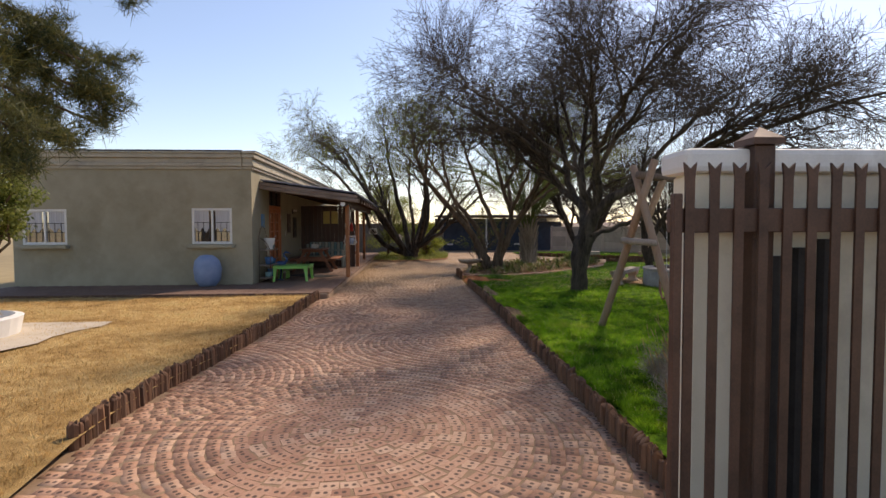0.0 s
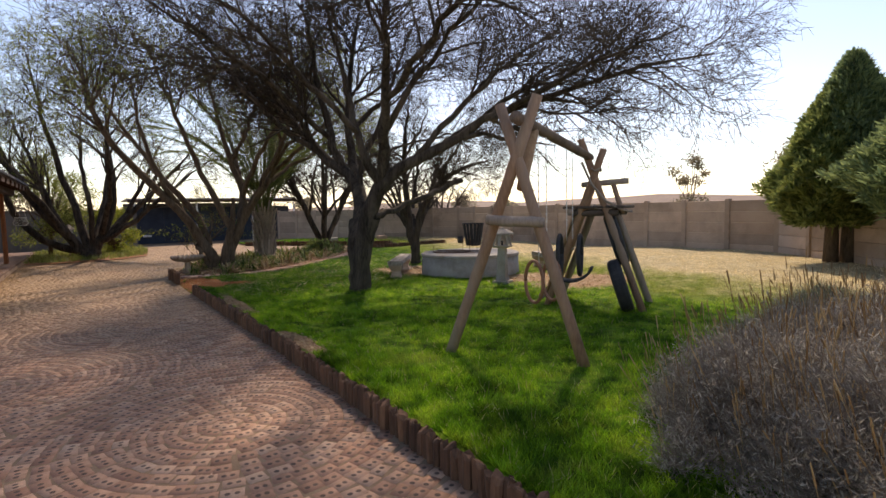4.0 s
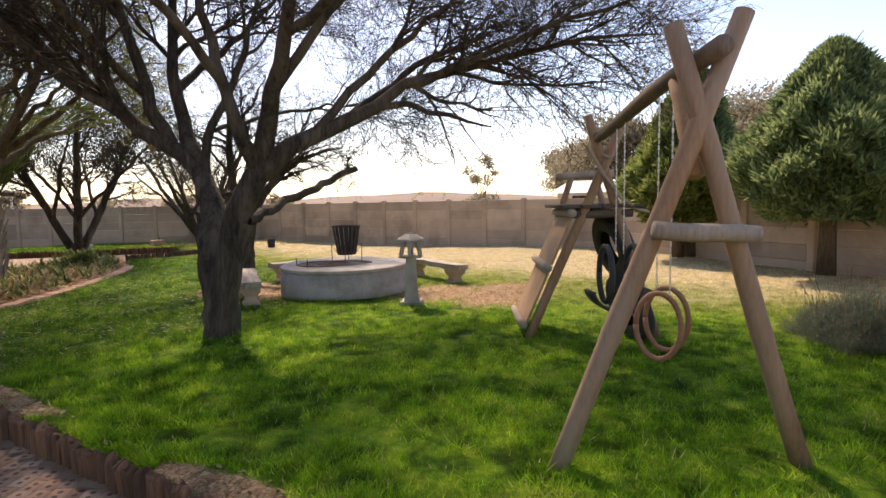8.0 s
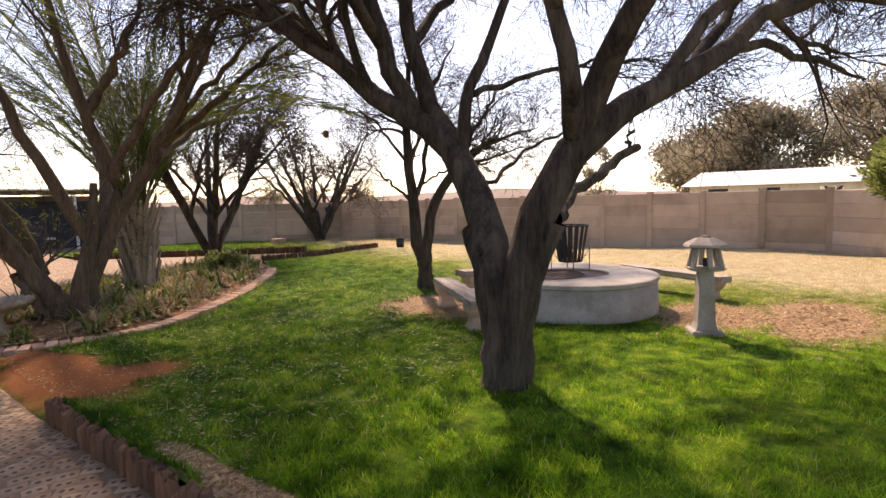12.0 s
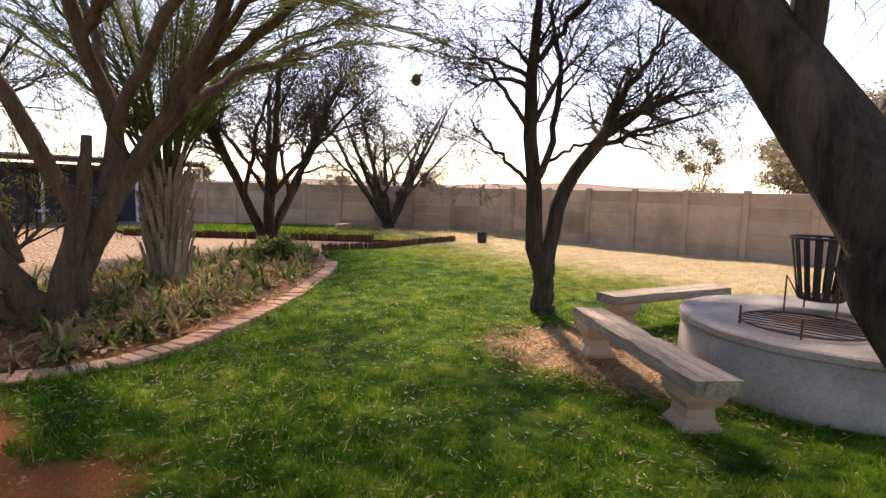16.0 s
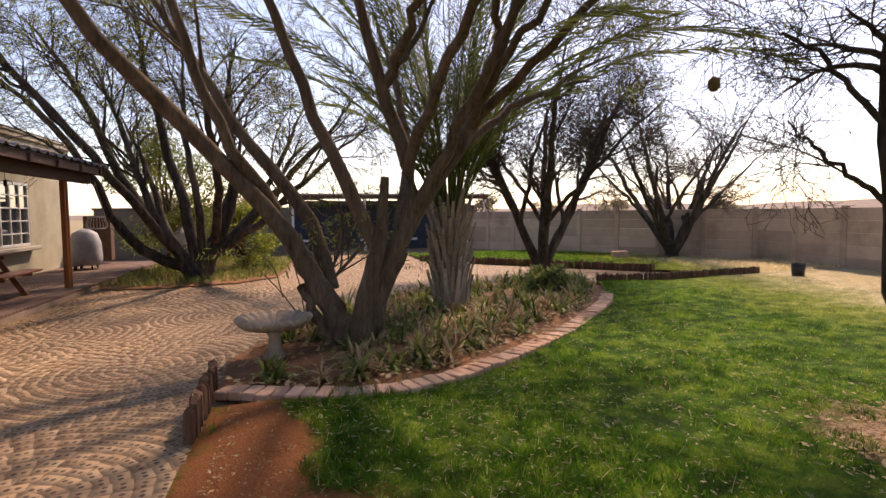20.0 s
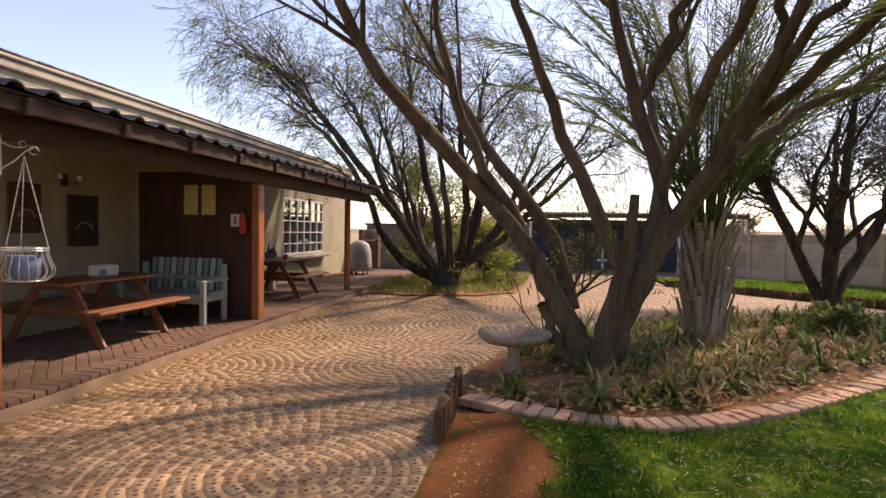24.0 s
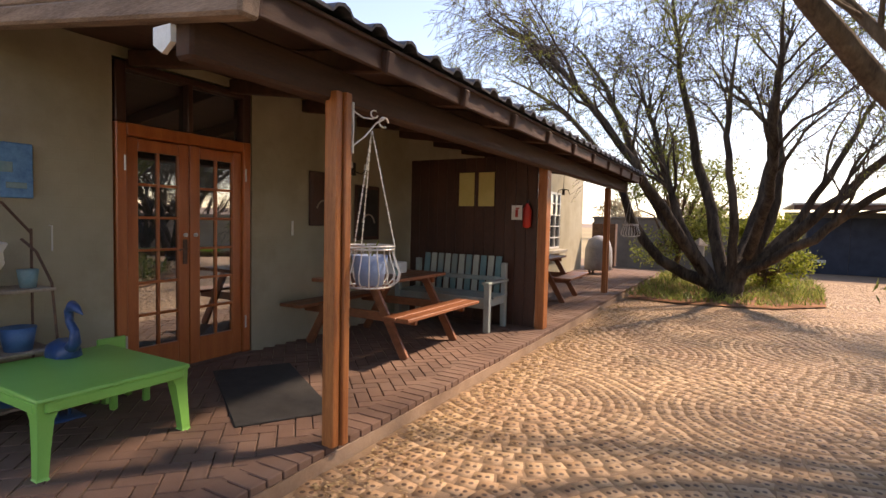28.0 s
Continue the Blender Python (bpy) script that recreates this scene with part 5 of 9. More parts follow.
vase_tree("fan_tree", "bare tree with stems fanning from the base behind the bed", (7.9, 23.4, 0.05), 6, 2.9, 5.0, 15, (110, 1400, 9500))
vase_tree("fan_tree", "small bare vase-shaped tree against the precast wall", (13.7, 26.0, 0.05), 7, 2.9, 4.4, 16, (70, 560, 3200))
vase_tree("fan_tree", "bare spreading tree behind the boundary wall", (20.0, 33.0, 0.0), 6, 2.6, 3.4, 17, (40, 250, 1000))

# ---- palm ----
palm = thing("palm_tree", "date palm with cut leaf bases and upright feathery fronds", "palm", at=(4.5, 19.5, 0.05))
rng = np.random.default_rng(21)
part("trunk", Geo().lathe([(0.27, -0.1), (0.25, 0.15), (0.21, 0.6), (0.21, 1.0), (0.19, 1.4), (0.1, 1.7)], sides=16), M["palmbark"], palm, smooth=True)
boot = Geo().add([(-0.045, 0, 0), (0.045, 0, 0), (0.05, 0.04, 0.0), (-0.05, 0.04, 0), (-0.024, 0.07, 0.62), (0.024, 0.07, 0.62), (0.026, 0.1, 0.6), (-0.026, 0.1, 0.6)],
                 [(0, 1, 5, 4), (2, 3, 7, 6), (1, 2, 6, 5), (3, 0, 4, 7), (4, 5, 6, 7)]).mesh("leaf_base", M["palmbark"])
for i in range(84):
    a = i * 2.399
    z = 0.05 + 1.4 * i / 84
    r = 0.23 - 0.03 * z
    part("leaf_base", boot, None, palm, m=Matrix.Translation((r * math.cos(a), r * math.sin(a), z)) @ Matrix.Rotation(a - math.pi / 2, 4, "Z") @ Matrix.Rotation(radians(-2 - 12 * (i / 84) ** 2 - 8 * rng.random()), 4, "X") @ Matrix.Scale(0.55 + 0.4 * rng.random(), 4))
for i in range(50):
    a = i * 2.399 + 0.3 * rng.random()
    lean = radians(5 + 46 * (i / 50) ** 1.3)
    L = 3.3 + 1.1 * rng.random()
    n = 16
    p = np.zeros((n, 3))
    p[0] = (0.1 * math.cos(a), 0.1 * math.sin(a), 1.3)
    ang, turn = lean * 0.45, lean * 1.7 / n
    if i in (45, 47, 49):
        # long outer fronds arching over the bed towards the lawn
        a, L, ang, turn = -1.27 + 0.13 * (i - 47), 4.8, radians(25), radians(96) / n
        p[0] = (0.1 * math.cos(a), 0.1 * math.sin(a), 1.3)
    for k in range(1, n):
        p[k] = p[k - 1] + L / (n - 1) * np.array([math.sin(ang) * math.cos(a), math.sin(ang) * math.sin(a), math.cos(ang)])
        ang += turn
    s = Soup()
    s.add(tubes(p[None], np.linspace(0.018, 0.004, n)[None], 4))
    per = 5
    q = np.repeat(p[3:], per, 0) + np.repeat(np.diff(p, axis=0)[2:], per, 0) * np.tile(np.arange(per) / per, n - 3)[:, None]
    tang = np.repeat(np.diff(p, axis=0)[2:], per, 0)
    tang /= np.linalg.norm(tang, axis=1, keepdims=True)
    sd = np.cross(tang, [0, 0, 1.0])
    sd /= np.linalg.norm(sd, axis=1, keepdims=True) + 1e-9
    vs = []
    for sg in (-1, 1):
        d = tang * 0.75 + sg * sd * 0.65 + rng.normal(size=q.shape) * 0.12 + np.array([0, 0, -0.08])
        d /= np.linalg.norm(d, axis=1, keepdims=True)
        w = np.cross(d, sd)
        w /= np.linalg.norm(w, axis=1, keepdims=True) + 1e-9
        ll = (0.32 + 0.1 * rng.random(len(q)))[:, None]
        vs.append(np.stack([q, q + d * ll * 0.4 + w * 0.009, q + d * ll, q + d * ll * 0.4 - w * 0.009], 1))
    v = np.concatenate(vs).reshape(-1, 3)
    s.add((v, np.arange(len(v)).reshape(-1, 4)))
    part("frond", s.mesh("frond", M["leaf_palm"], False), None, palm)


# ---- conifers, shrubs, background trees ----
def clump_points(rng, count, shape, inner=0.55):
    """Points through the outer part of a crown; shape(h) gives the radius at relative height h."""
    h = rng.random(count) ** 0.9
    a = rng.random(count) * 2 * np.pi
    lump = 1 + 0.12 * np.sin(3 * a + 9 * h) + 0.10 * np.sin(7 * a - 17 * h) + 0.08 * np.sin(13 * a + 31 * h)
    r = shape(h) * lump * (inner + (1 - inner) * np.sqrt(rng.random(count)))
    return np.stack([r * np.cos(a), r * np.sin(a), h], 1), a


def conifer(name, label, at, height, radius, base_z, mat, seed, count, spray=0.34, group=""):
    rng = np.random.default_rng(seed)
    t = thing(name, label, "conifer", group, at=at)
    part("trunk", Geo().tube([(0, 0, -0.1), (0.03, 0, height * 0.3), (0, 0.02, height * 0.8)], (0.16, 0.12, 0.04), 9), M["bark_b"], t, smooth=True)
    pts, a = clump_points(rng, count, lambda h: radius * np.clip(np.minimum((1 - h) ** 0.8 * 1.22, 0.5 + 1.5 * h), 0, 1), 0.5)
    pts[:, 2] = base_z + pts[:, 2] * (height - base_z)
    out = np.stack([np.cos(a), np.sin(a), np.full(count, 0.9)], 1) + rng.normal(size=(count, 3)) * 0.7
    out /= np.linalg.norm(out, axis=1, keepdims=True)
    L = spray * (0.5 + rng.random(count))[:, None]
    s = np.cross(out, rng.normal(size=(count, 3)))
    s /= np.linalg.norm(s, axis=1, keepdims=True)
    w = L * 0.11
    V = np.stack([pts, pts + out * L * 0.45 + s * w, pts + out * L, pts + out * L * 0.45 - s * w], 1).reshape(-1, 3)
    so = Soup()
    so.add((V, np.arange(len(V)).reshape(-1, 4)))
    br = sprout(rng, np.stack([np.stack([np.zeros(8), np.zeros(8), np.linspace(base_z, height * 0.95, 8)], 1)]), np.full((1, 8), 0.05), 160, (radius * 0.3, radius * 0.6), 0.4, 4, (50, 80), 0.1, 0.1, 0.0)
    tagged(part("bough_core", array_mesh("bough_core", *tubes(*br, 3), M["bark_b"], True), None, t), kind="stuff")
    part("crown", so.mesh("crown", mat, False), None, t, "dense scale-leaf foliage")
    return t


conifer("conifer", "broad blue-green conifer with a bare lower trunk by the wall", (11.5, 5.2, 0.1), 3.95, 1.72, 1.0, M["leaf_blue"], 31, 80000, 0.15)
conifer("conifer", "dense olive-green conifer with drooping sprays by the wall", (13.5, 7.85, 0.1), 3.75, 1.28, 0.85, M["leaf_conifer"], 32, 62000, 0.16)
conifer("conifer", "taller dark conifer spire growing into the broader one", (13.75, 7.62, 0.1), 4.45, 1.05, 1.3, M["leaf_blue"], 33, 36000, 0.17)


def broad_crown(name, label, at, height, radius, mat, seed, count, leaf=0.2, trunk_r=0.2, blobs=14, category="tree", low=0.3):
    """A leafy crown of many uneven clumps on a limbed trunk."""
    rng = np.random.default_rng(seed)
    t = thing(name, label, category, at=at)
    so = Soup()
    part("trunk", Geo().tube([(0, 0, -0.1), (0.1, 0, height * 0.25), (0, 0.1, height * 0.6)], (trunk_r, trunk_r * 0.75, trunk_r * 0.35), 9), M["bark_b"], t, smooth=True)
    for b in range(blobs):
        a, h = rng.random() * 2 * math.pi, low + (0.95 - low) * rng.random()
        rr = radius * (0.25 + 0.75 * rng.random()) * math.sin(math.pi * min(1, (h - low) / (1.05 - low) * 0.75 + 0.22))
        c = np.array([rr * math.cos(a), rr * math.sin(a), h * height])
        p = np.linspace([0, 0, height * 0.25], c, 5) + rng.normal(size=(5, 3)) * 0.08
        part("bough", array_mesh("bough", *tubes(p[None], np.linspace(trunk_r * 0.4, 0.02, 5)[None], 5), M["bark_b"], True), None, t)
        n = count // blobs
        d = rng.normal(size=(n, 3))
        d /= np.linalg.norm(d, axis=1, keepdims=True)
        sz = radius * (0.24 + 0.2 * rng.random())
        q = c + d * (sz * (0.35 + 0.65 * rng.random(n)[:, None])) * np.array([1.15, 1.15, 0.75])
        dr = rng.normal(size=(n, 3)) + np.array([0, 0, -0.3])
        dr /= np.linalg.norm(dr, axis=1, keepdims=True)
        s = np.cross(dr, rng.normal(size=(n, 3)))
        s /= np.linalg.norm(s, axis=1, keepdims=True)
        L = leaf * (0.6 + 0.8 * rng.random(n))[:, None]
        V = np.stack([q, q + dr * L * 0.5 + s * L * 0.2, q + dr * L, q + dr * L * 0.5 - s * L * 0.2], 1).reshape(-1, 3)
        so.add((V, np.arange(len(V)).reshape(-1, 4)))
    part("crown", so.mesh("crown", mat, False), None, t, "uneven leafy clumps")
    return t


for i, (x, y, h, r) in enumerate([(41, 15, 7.0, 4.6), (44, 7, 8.6, 5.6), (40, -1, 7.6, 5.0), (48, 20, 6.6, 4.2), (36, -8, 8.2, 5.0), (52, 1, 10.0, 6.5)]):
    broad_crown("gum_tree", "grey-green gum tree beyond the boundary wall", (x, y, 0), h, r, M["leaf_gum"], 40 + i, 30000, 0.26, 0.3, 44)
broad_crown("gum_tree", "young gum with a thin crown beyond the wall", (31.5, 22, 0), 4.6, 1.3, M["leaf_gum"], 50, 1500, 0.2, 0.07, 12)
broad_crown("shrub", "low yellow-green shrub beside the pepper tree", (0.75, 26.9, 0.03), 1.75, 0.95, M["leaf_yellow"], 52, 9000, 0.075, 0.05, 26, "shrub", 0.1)
broad_crown("shrub", "leafy evergreen shrub behind the pepper tree", (-1.2, 27.6, 0.03), 4.0, 1.5, M["leaf_olive"], 53, 13000, 0.085, 0.08, 30, "shrub", 0.12)
broad_crown("shrub", "tall leafy shrub in front of the end wall", (-8.2, 10.4, 0.09), 3.2, 0.9, M["leaf_olive"], 54, 12000, 0.08, 0.07, 24, "shrub", 0.42)

# pine whose drooping boughs hang into the first view
rng = np.random.default_rng(61)
pine = thing("pine_tree", "old pine with drooping needle clusters over the dormant lawn", "pine", at=(-7.6, 6.9, 0.09))
part("trunk", Geo().tube([(0, 0, -0.1), (0.1, 0, 2.5), (0.2, 0.1, 6.0), (0.2, 0.1, 8.5)], (0.3, 0.24, 0.18, 0.06), 10), M["bark_b"], pine, smooth=True)
LPn = []
for i in range(22):
    a = radians(-48 + 96 * rng.random()) if i < 16 else rng.random() * 6.28
    z0 = 3.0 + 3.6 * (i % 16) / 15
    L = 2.5 + 1.0 * rng.random() - (0.3 if z0 < 3.5 else 0)
    pts = [(0.15, 0, z0), (0.15 + L * 0.5 * math.cos(a), L * 0.5 * math.sin(a), z0 + 0.25), (0.15 + L * math.cos(a), L * math.sin(a), z0 - 0.1 - 0.4 * rng.random())]
    LPn.append(resample(pts, (0.06, 0.015), 10))
LP_, LR_ = np.array([p for p, _ in LPn]), np.array([r for _, r in LPn])
c1 = sprout(rng, LP_, LR_, 280, (0.35, 0.9), 0.5, 6, (25, 60), -0.15, 0.18, 0.35, 0.1)
for p, r in zip(LP_, LR_):
    part("bough", array_mesh("bough", *tubes(p[None], r[None], 6), M["bark_b"], True), None, pine)
tagged(part("twig_spray", array_mesh("twig_spray", *tubes(*c1, 4), M["bark_b"], True), None, pine), kind="stuff")
so = Soup()
tips = np.concatenate([c1[0][:, -1], c1[0][:, 3], LP_[:, -1]])
for c in tips:
    n = 130
    d = rng.normal(size=(n, 3)) + np.array([0, 0, 0.25])
    d /= np.linalg.norm(d, axis=1, keepdims=True)
    b = c + rng.normal(size=(n, 3)) * 0.07
    w = np.cross(d, rng.normal(size=(n, 3)))
    w /= np.linalg.norm(w, axis=1, keepdims=True)
    L = 0.15 + 0.09 * rng.random(n)[:, None]
    V = np.stack([b - w * 0.006, b + w * 0.006, b + d * L], 1).reshape(-1, 3)
    so.add((V, np.arange(len(V)).reshape(-1, 3)))
tagged(part("needles", so.mesh("needles", M["leaf_pine"], False), None, pine), kind="stuff")


def lavender(label, at, rx, ry, height, sprigs, seed, mat="leaf_grey", spikes=0.35):
    """A loose mound of leafy sprigs, each a fan of fine stems, with thin dry flower spikes above."""
    rng = np.random.default_rng(seed)
    t = thing("lavender_bush", label, "bush", at=at)
    n = sprigs
    a, q = rng.random(n) * 2 * np.pi, np.sqrt(rng.random(n))
    lump = 1 + 0.12 * np.sin(4 * a + seed) + 0.1 * np.sin(9 * a + 1)
    x, y = rx * q * np.cos(a) * lump, ry * q * np.sin(a) * lump
    dome = np.sqrt(np.clip(1 - q**2 * 0.96, 0.03, 1)) * (0.78 + 0.34 * rng.random(n))
    low = rng.random(n) ** 0.6
    top = np.maximum(height * dome * (0.3 + 0.7 * low), 0.16)
    out = np.stack([np.cos(a) * q, np.sin(a) * q, 0.55 + 0.6 * rng.random(n)], 1)
    out /= np.linalg.norm(out, axis=1, keepdims=True)
    L = (0.2 + 0.16 * rng.random(n)) * min(1.0, 0.45 + 0.55 * height)
    root = np.stack([x, y, top], 1) - out * (L * 0.95)[:, None]
    root[:, 2] = np.maximum(root[:, 2], 0.02)
    per = 12
    d = np.repeat(out, per, 0) + rng.normal(size=(n * per, 3)) * 0.36
    d /= np.linalg.norm(d, axis=1, keepdims=True)
    base = np.repeat(root, per, 0) + rng.normal(size=(n * per, 3)) * 0.018
    ln = np.repeat(L, per)[:, None] * (0.6 + 0.6 * rng.random(n * per))[:, None]
    P = np.stack([base, base + d * ln], 1)
    tagged(part("stem", array_mesh("stem", *tubes(P, np.tile([0.0019, 0.0008], (n * per, 1)), 3), M["twig_grey"], True), None, t, "thin woody stems"), kind="stuff")
    s = Soup()
    s.add(leaves(rng, P, n * per * 5, (0.018, 0.046), 0.15, 0.15, -0.9, 0.012))
    tagged(part("foliage", s.mesh("foliage", M[mat], False), None, t, "narrow grey-green leaves"), kind="stuff")
    k = max(4, int(n * spikes))
    who = rng.integers(0, n, k)
    b0 = np.stack([x, y, top], 1)[who]
    dd = out[who] * 0.5 + np.array([0, 0, 0.8]) + rng.normal(size=(k, 3)) * 0.16
    sl = (0.1 + 0.16 * rng.random(k))[:, None]
    S = np.stack([b0, b0 + dd * sl * 0.7, b0 + dd * sl * 0.75, b0 + dd * sl], 1)
    tagged(part("flower_spike", array_mesh("flower_spike", *tubes(S, np.tile([0.0013, 0.0012, 0.0042, 0.003], (k, 1)), 4), M["leaf_dry"], True), None, t, "dry flower spikes"), kind="stuff")
    trunk = Geo()
    for i in range(9):
        w = 2 * math.pi * i / 9 + rng.random()
        trunk.tube([(0.1 * rx * math.cos(w), 0.1 * ry * math.sin(w), -0.05), (0.4 * rx * math.cos(w), 0.4 * ry * math.sin(w), 0.3 * height), (0.6 * rx * math.cos(w), 0.6 * ry * math.sin(w), 0.55 * height)], (0.016, 0.011, 0.006), 6)
    part("woody_base", trunk, M["twig"], t, "bare gnarled stems", smooth=True)
    return t


lavender("low grey lavender bush at the edge of the lawn", (3.15, 4.3, 0.12), 0.82, 0.85, 0.72, 900, 71)
lavender("ragged grey lavender bush beside the log edging", (2.75, 3.45, 0.12), 0.8, 0.82, 0.9, 850, 76)
lavender("spreading grey lavender bush on the lawn", (4.3, 4.6, 0.12), 0.85, 0.78, 0.72, 850, 73)
lavender("tall grey lavender bush by the front wall", (4.1, 3.45, 0.12), 1.15, 0.95, 1.2, 1500, 74)
lavender("grey lavender bush behind the taller one", (5.35, 4.1, 0.12), 0.95, 0.9, 0.95, 1000, 75)
lavender("rounded green lavender bush at the end of the row", (6.5, 5.35, 0.12), 0.66, 0.6, 0.52, 620, 72, "leaf_sage", 0.1)

# ---- strap-leaved plants in the bed ----
rng = np.random.default_rng(81)


def in_poly(x, y, poly):
    inside = False
    for (x0, y0), (x1, y1) in zip(poly, poly[1:] + poly[:1]):
        if (y0 > y) != (y1 > y) and x < (x1 - x0) * (y - y0) / (y1 - y0) + x0:
            inside = not inside
    return inside


def strap_plant(rng, n, size, flop=1.2, wide=1.0):
    """Arching strap leaves from one crown."""
    a = rng.random(n) * 2 * np.pi
    L = size * (0.6 + 0.7 * rng.random(n))
    lean = 0.35 + flop * rng.random(n)
    k = 5
    P = np.zeros((n, k, 3))
    P[:, 0] = rng.normal(size=(n, 3)) * 0.03 * np.array([1, 1, 0])
    ang = lean * 0.4
    out = np.stack([np.cos(a), np.sin(a)], 1)
    for j in range(1, k):
        P[:, j, :2] = P[:, j - 1, :2] + out * (np.sin(ang) * L / (k - 1))[:, None]
        P[:, j, 2] = P[:, j - 1, 2] + np.cos(ang) * L / (k - 1)
        ang = ang + lean * 0.45
    P[:, :, 2] = np.maximum(P[:, :, 2], 0.01)
    w = wide * np.array([0.012, 0.016, 0.0145, 0.010, 0.002])
    sd = np.stack([-out[:, 1], out[:, 0], np.zeros(n)], 1)
    Lf = P + sd[:, None] * w[None, :, None]
    Rt = P - sd[:, None] * w[None, :, None]
    V = np.stack([Lf, Rt], 2).reshape(n, -1, 3)
    idx = np.arange(k - 1) * 2
    F1 = np.stack([idx, idx + 1, idx + 3, idx + 2], 1)
    F = (np.arange(n)[:, None, None] * (2 * k) + F1[None]).reshape(-1, 4)
    return V.reshape(-1, 3), F


plant_meshes = [array_mesh("strap_leaves", *strap_plant(rng, n, size, flop, wide), M["leaf_strap"]) for n, size, flop, wide in ((38, 0.38, 3.3, 0.9), (34, 0.42, 3.3, 0.95), (26, 0.30, 2.6, 1.2), (11, 0.34, 1.3, 1.6), (44, 0.32, 3.6, 0.8))]
dry_meshes = [array_mesh("strap_leaves", *strap_plant(rng, 34, 0.36, 3.2, 0.9), M["leaf_dry"]) for i in range(2)]
bed_poly = BED_OUT + BED_IN
made = 0
while made < 360:
    x, y = 1.7 + 6.6 * rng.random(), 16.2 + 5.8 * rng.random()
    if not in_poly(x, y, bed_poly) or math.hypot(x - 2.05, y - 17.3) < 0.62 or math.hypot(x - 4.5, y - 19.5) < 0.4 or y > 16.1 + 1.15 * (x - 1.2) + 2.2:
        continue
    if in_poly(x - 0.22, y - 0.0, bed_poly) is False or in_poly(x + 0.12, y - 0.3, bed_poly) is False:
        continue
    dry = rng.random() < 0.36
    me = dry_meshes[made % 2] if dry else plant_meshes[made % 5]
    ob = new("strap_plant", me)
    ob.matrix_basis = Matrix.Translation((x, y, 0.07)) @ Matrix.Rotation(rng.random() * 6.28, 4, "Z") @ Matrix.Scale(0.62 + 0.42 * rng.random(), 4)
    tagged(ob, "withered tan strap-leaved plant in the bed" if dry else "green strap-leaved plant with yellowing tips in the bed", "plant", "strap-leaved plants in the bed")
    made += 1
for x, y in ((6.3, 20.2), (6.9, 20.5), (6.6, 20.0)):
    broad_crown("shrub", "small dark leafy shrub at the end of the bed", (x, y, 0.06), 0.5, 0.34, M["leaf_conifer"], int(x * 10), 900, 0.09, 0.02, 8, "shrub", 0.15)

sap = thing("sapling", "thin leafy shoots growing beside the leaning tree", "sapling", at=(2.3, 17.75, 0.06))
rng = np.random.default_rng(91)
SH = []
for pts in ([(0, 0, 0.3), (-0.35, 0.1, 0.75), (-0.75, 0.2, 1.05), (-1.05, 0.25, 0.98)], [(0.05, 0, 0.2), (-0.05, 0.1, 0.8), (-0.2, 0.15, 1.3), (-0.25, 0.15, 1.75)], [(0.1, 0.05, 0.2), (0.15, 0.1, 0.9), (0.1, 0.2, 1.5)], [(-0.2, 0.05, 0.55), (-0.3, 0.0, 0.9), (-0.55, -0.1, 1.15)]):
    p, r = resample(pts, (0.008, 0.003), 10)
    SH.append(p)
    part("shoot", array_mesh("shoot", *tubes(p[None], r[None], 5), M["bark_b"], True), None, sap)
s = Soup()
s.add(leaves(rng, np.array(SH), 260, (0.06, 0.12), 0.2, 0.45, 0.8, 0.05))
tagged(part("foliage", s.mesh("foliage", M["leaf_olive"], False), None, sap, "narrow drooping leaves"), kind="stuff")

# woven nest at the end of a long frond
rng = np.random.default_rng(95)
n = 420
d = rng.normal(size=(n, 3))
d /= np.linalg.norm(d, axis=1, keepdims=True)
c = d * np.array([0.04, 0.04, 0.055]) * (0.7 + 0.3 * rng.random(n)[:, None])
t_ = np.cross(d, rng.normal(size=(n, 3)))
t_ /= np.linalg.norm(t_, axis=1, keepdims=True)
P = np.stack([c - t_ * 0.035, c + d * 0.01, c + t_ * 0.035], 1)
nest = new("bird_nest", array_mesh("bird_nest", *tubes(P, np.full((n, 3), 0.0025), 3), M["leaf_dry"], True))
nest.matrix_basis = Matrix.Translation((5.76, 15.63, 2.6))
tagged(nest, "woven dry grass nest hanging from a palm frond", "nest")

# ---- porch roof ----
porch = thing("porch_roof", "tiled lean-to porch roof on rough timber beams", "roof", kind="structure")
PY0, PY1, EX, EZ, WZ = 14.15, 24.2, -1.55, 2.50, 2.84
slope = math.atan2(WZ - EZ, EX - HX)
part("front_beam", Geo().bevel_box((-1.86, (PY0 + PY1) / 2, 2.275), (0.12, PY1 - PY0 - 0.1, 0.2), 0.015), M["beam"], porch)
for y in np.arange(PY0 + 0.12, PY1, 0.95):
    g = Geo().bevel_box((0, 0, 0), (2.62, 0.07, 0.13), 0.01, m=Matrix.Translation(((EX + HX) / 2, y, (EZ + WZ) / 2 - 0.11)) @ Matrix.Rotation(slope, 4, "Y"))
    part("rafter", g, M["beam"], porch)
for long, thick, drop, out in ((2.72, 0.07, 0.085, 0.0), (2.76, 0.10, 0.19, 0.03)):
    g = Geo().bevel_box((0, 0, 0), (long, thick, 0.1), 0.014, m=Matrix.Translation(((EX + HX) / 2 + 0.03 + out, PY0 - 0.02, (EZ + WZ) / 2 - drop)) @ Matrix.Rotation(slope, 4, "Y"))
    part("end_beam", g, M["beamend"], porch, "weathered grey bargeboard")
part("fascia", Geo().bevel_box((EX + 0.02, (PY0 + PY1) / 2, EZ - 0.1), (0.03, PY1 - PY0, 0.13), 0.006), M["beam"], porch)
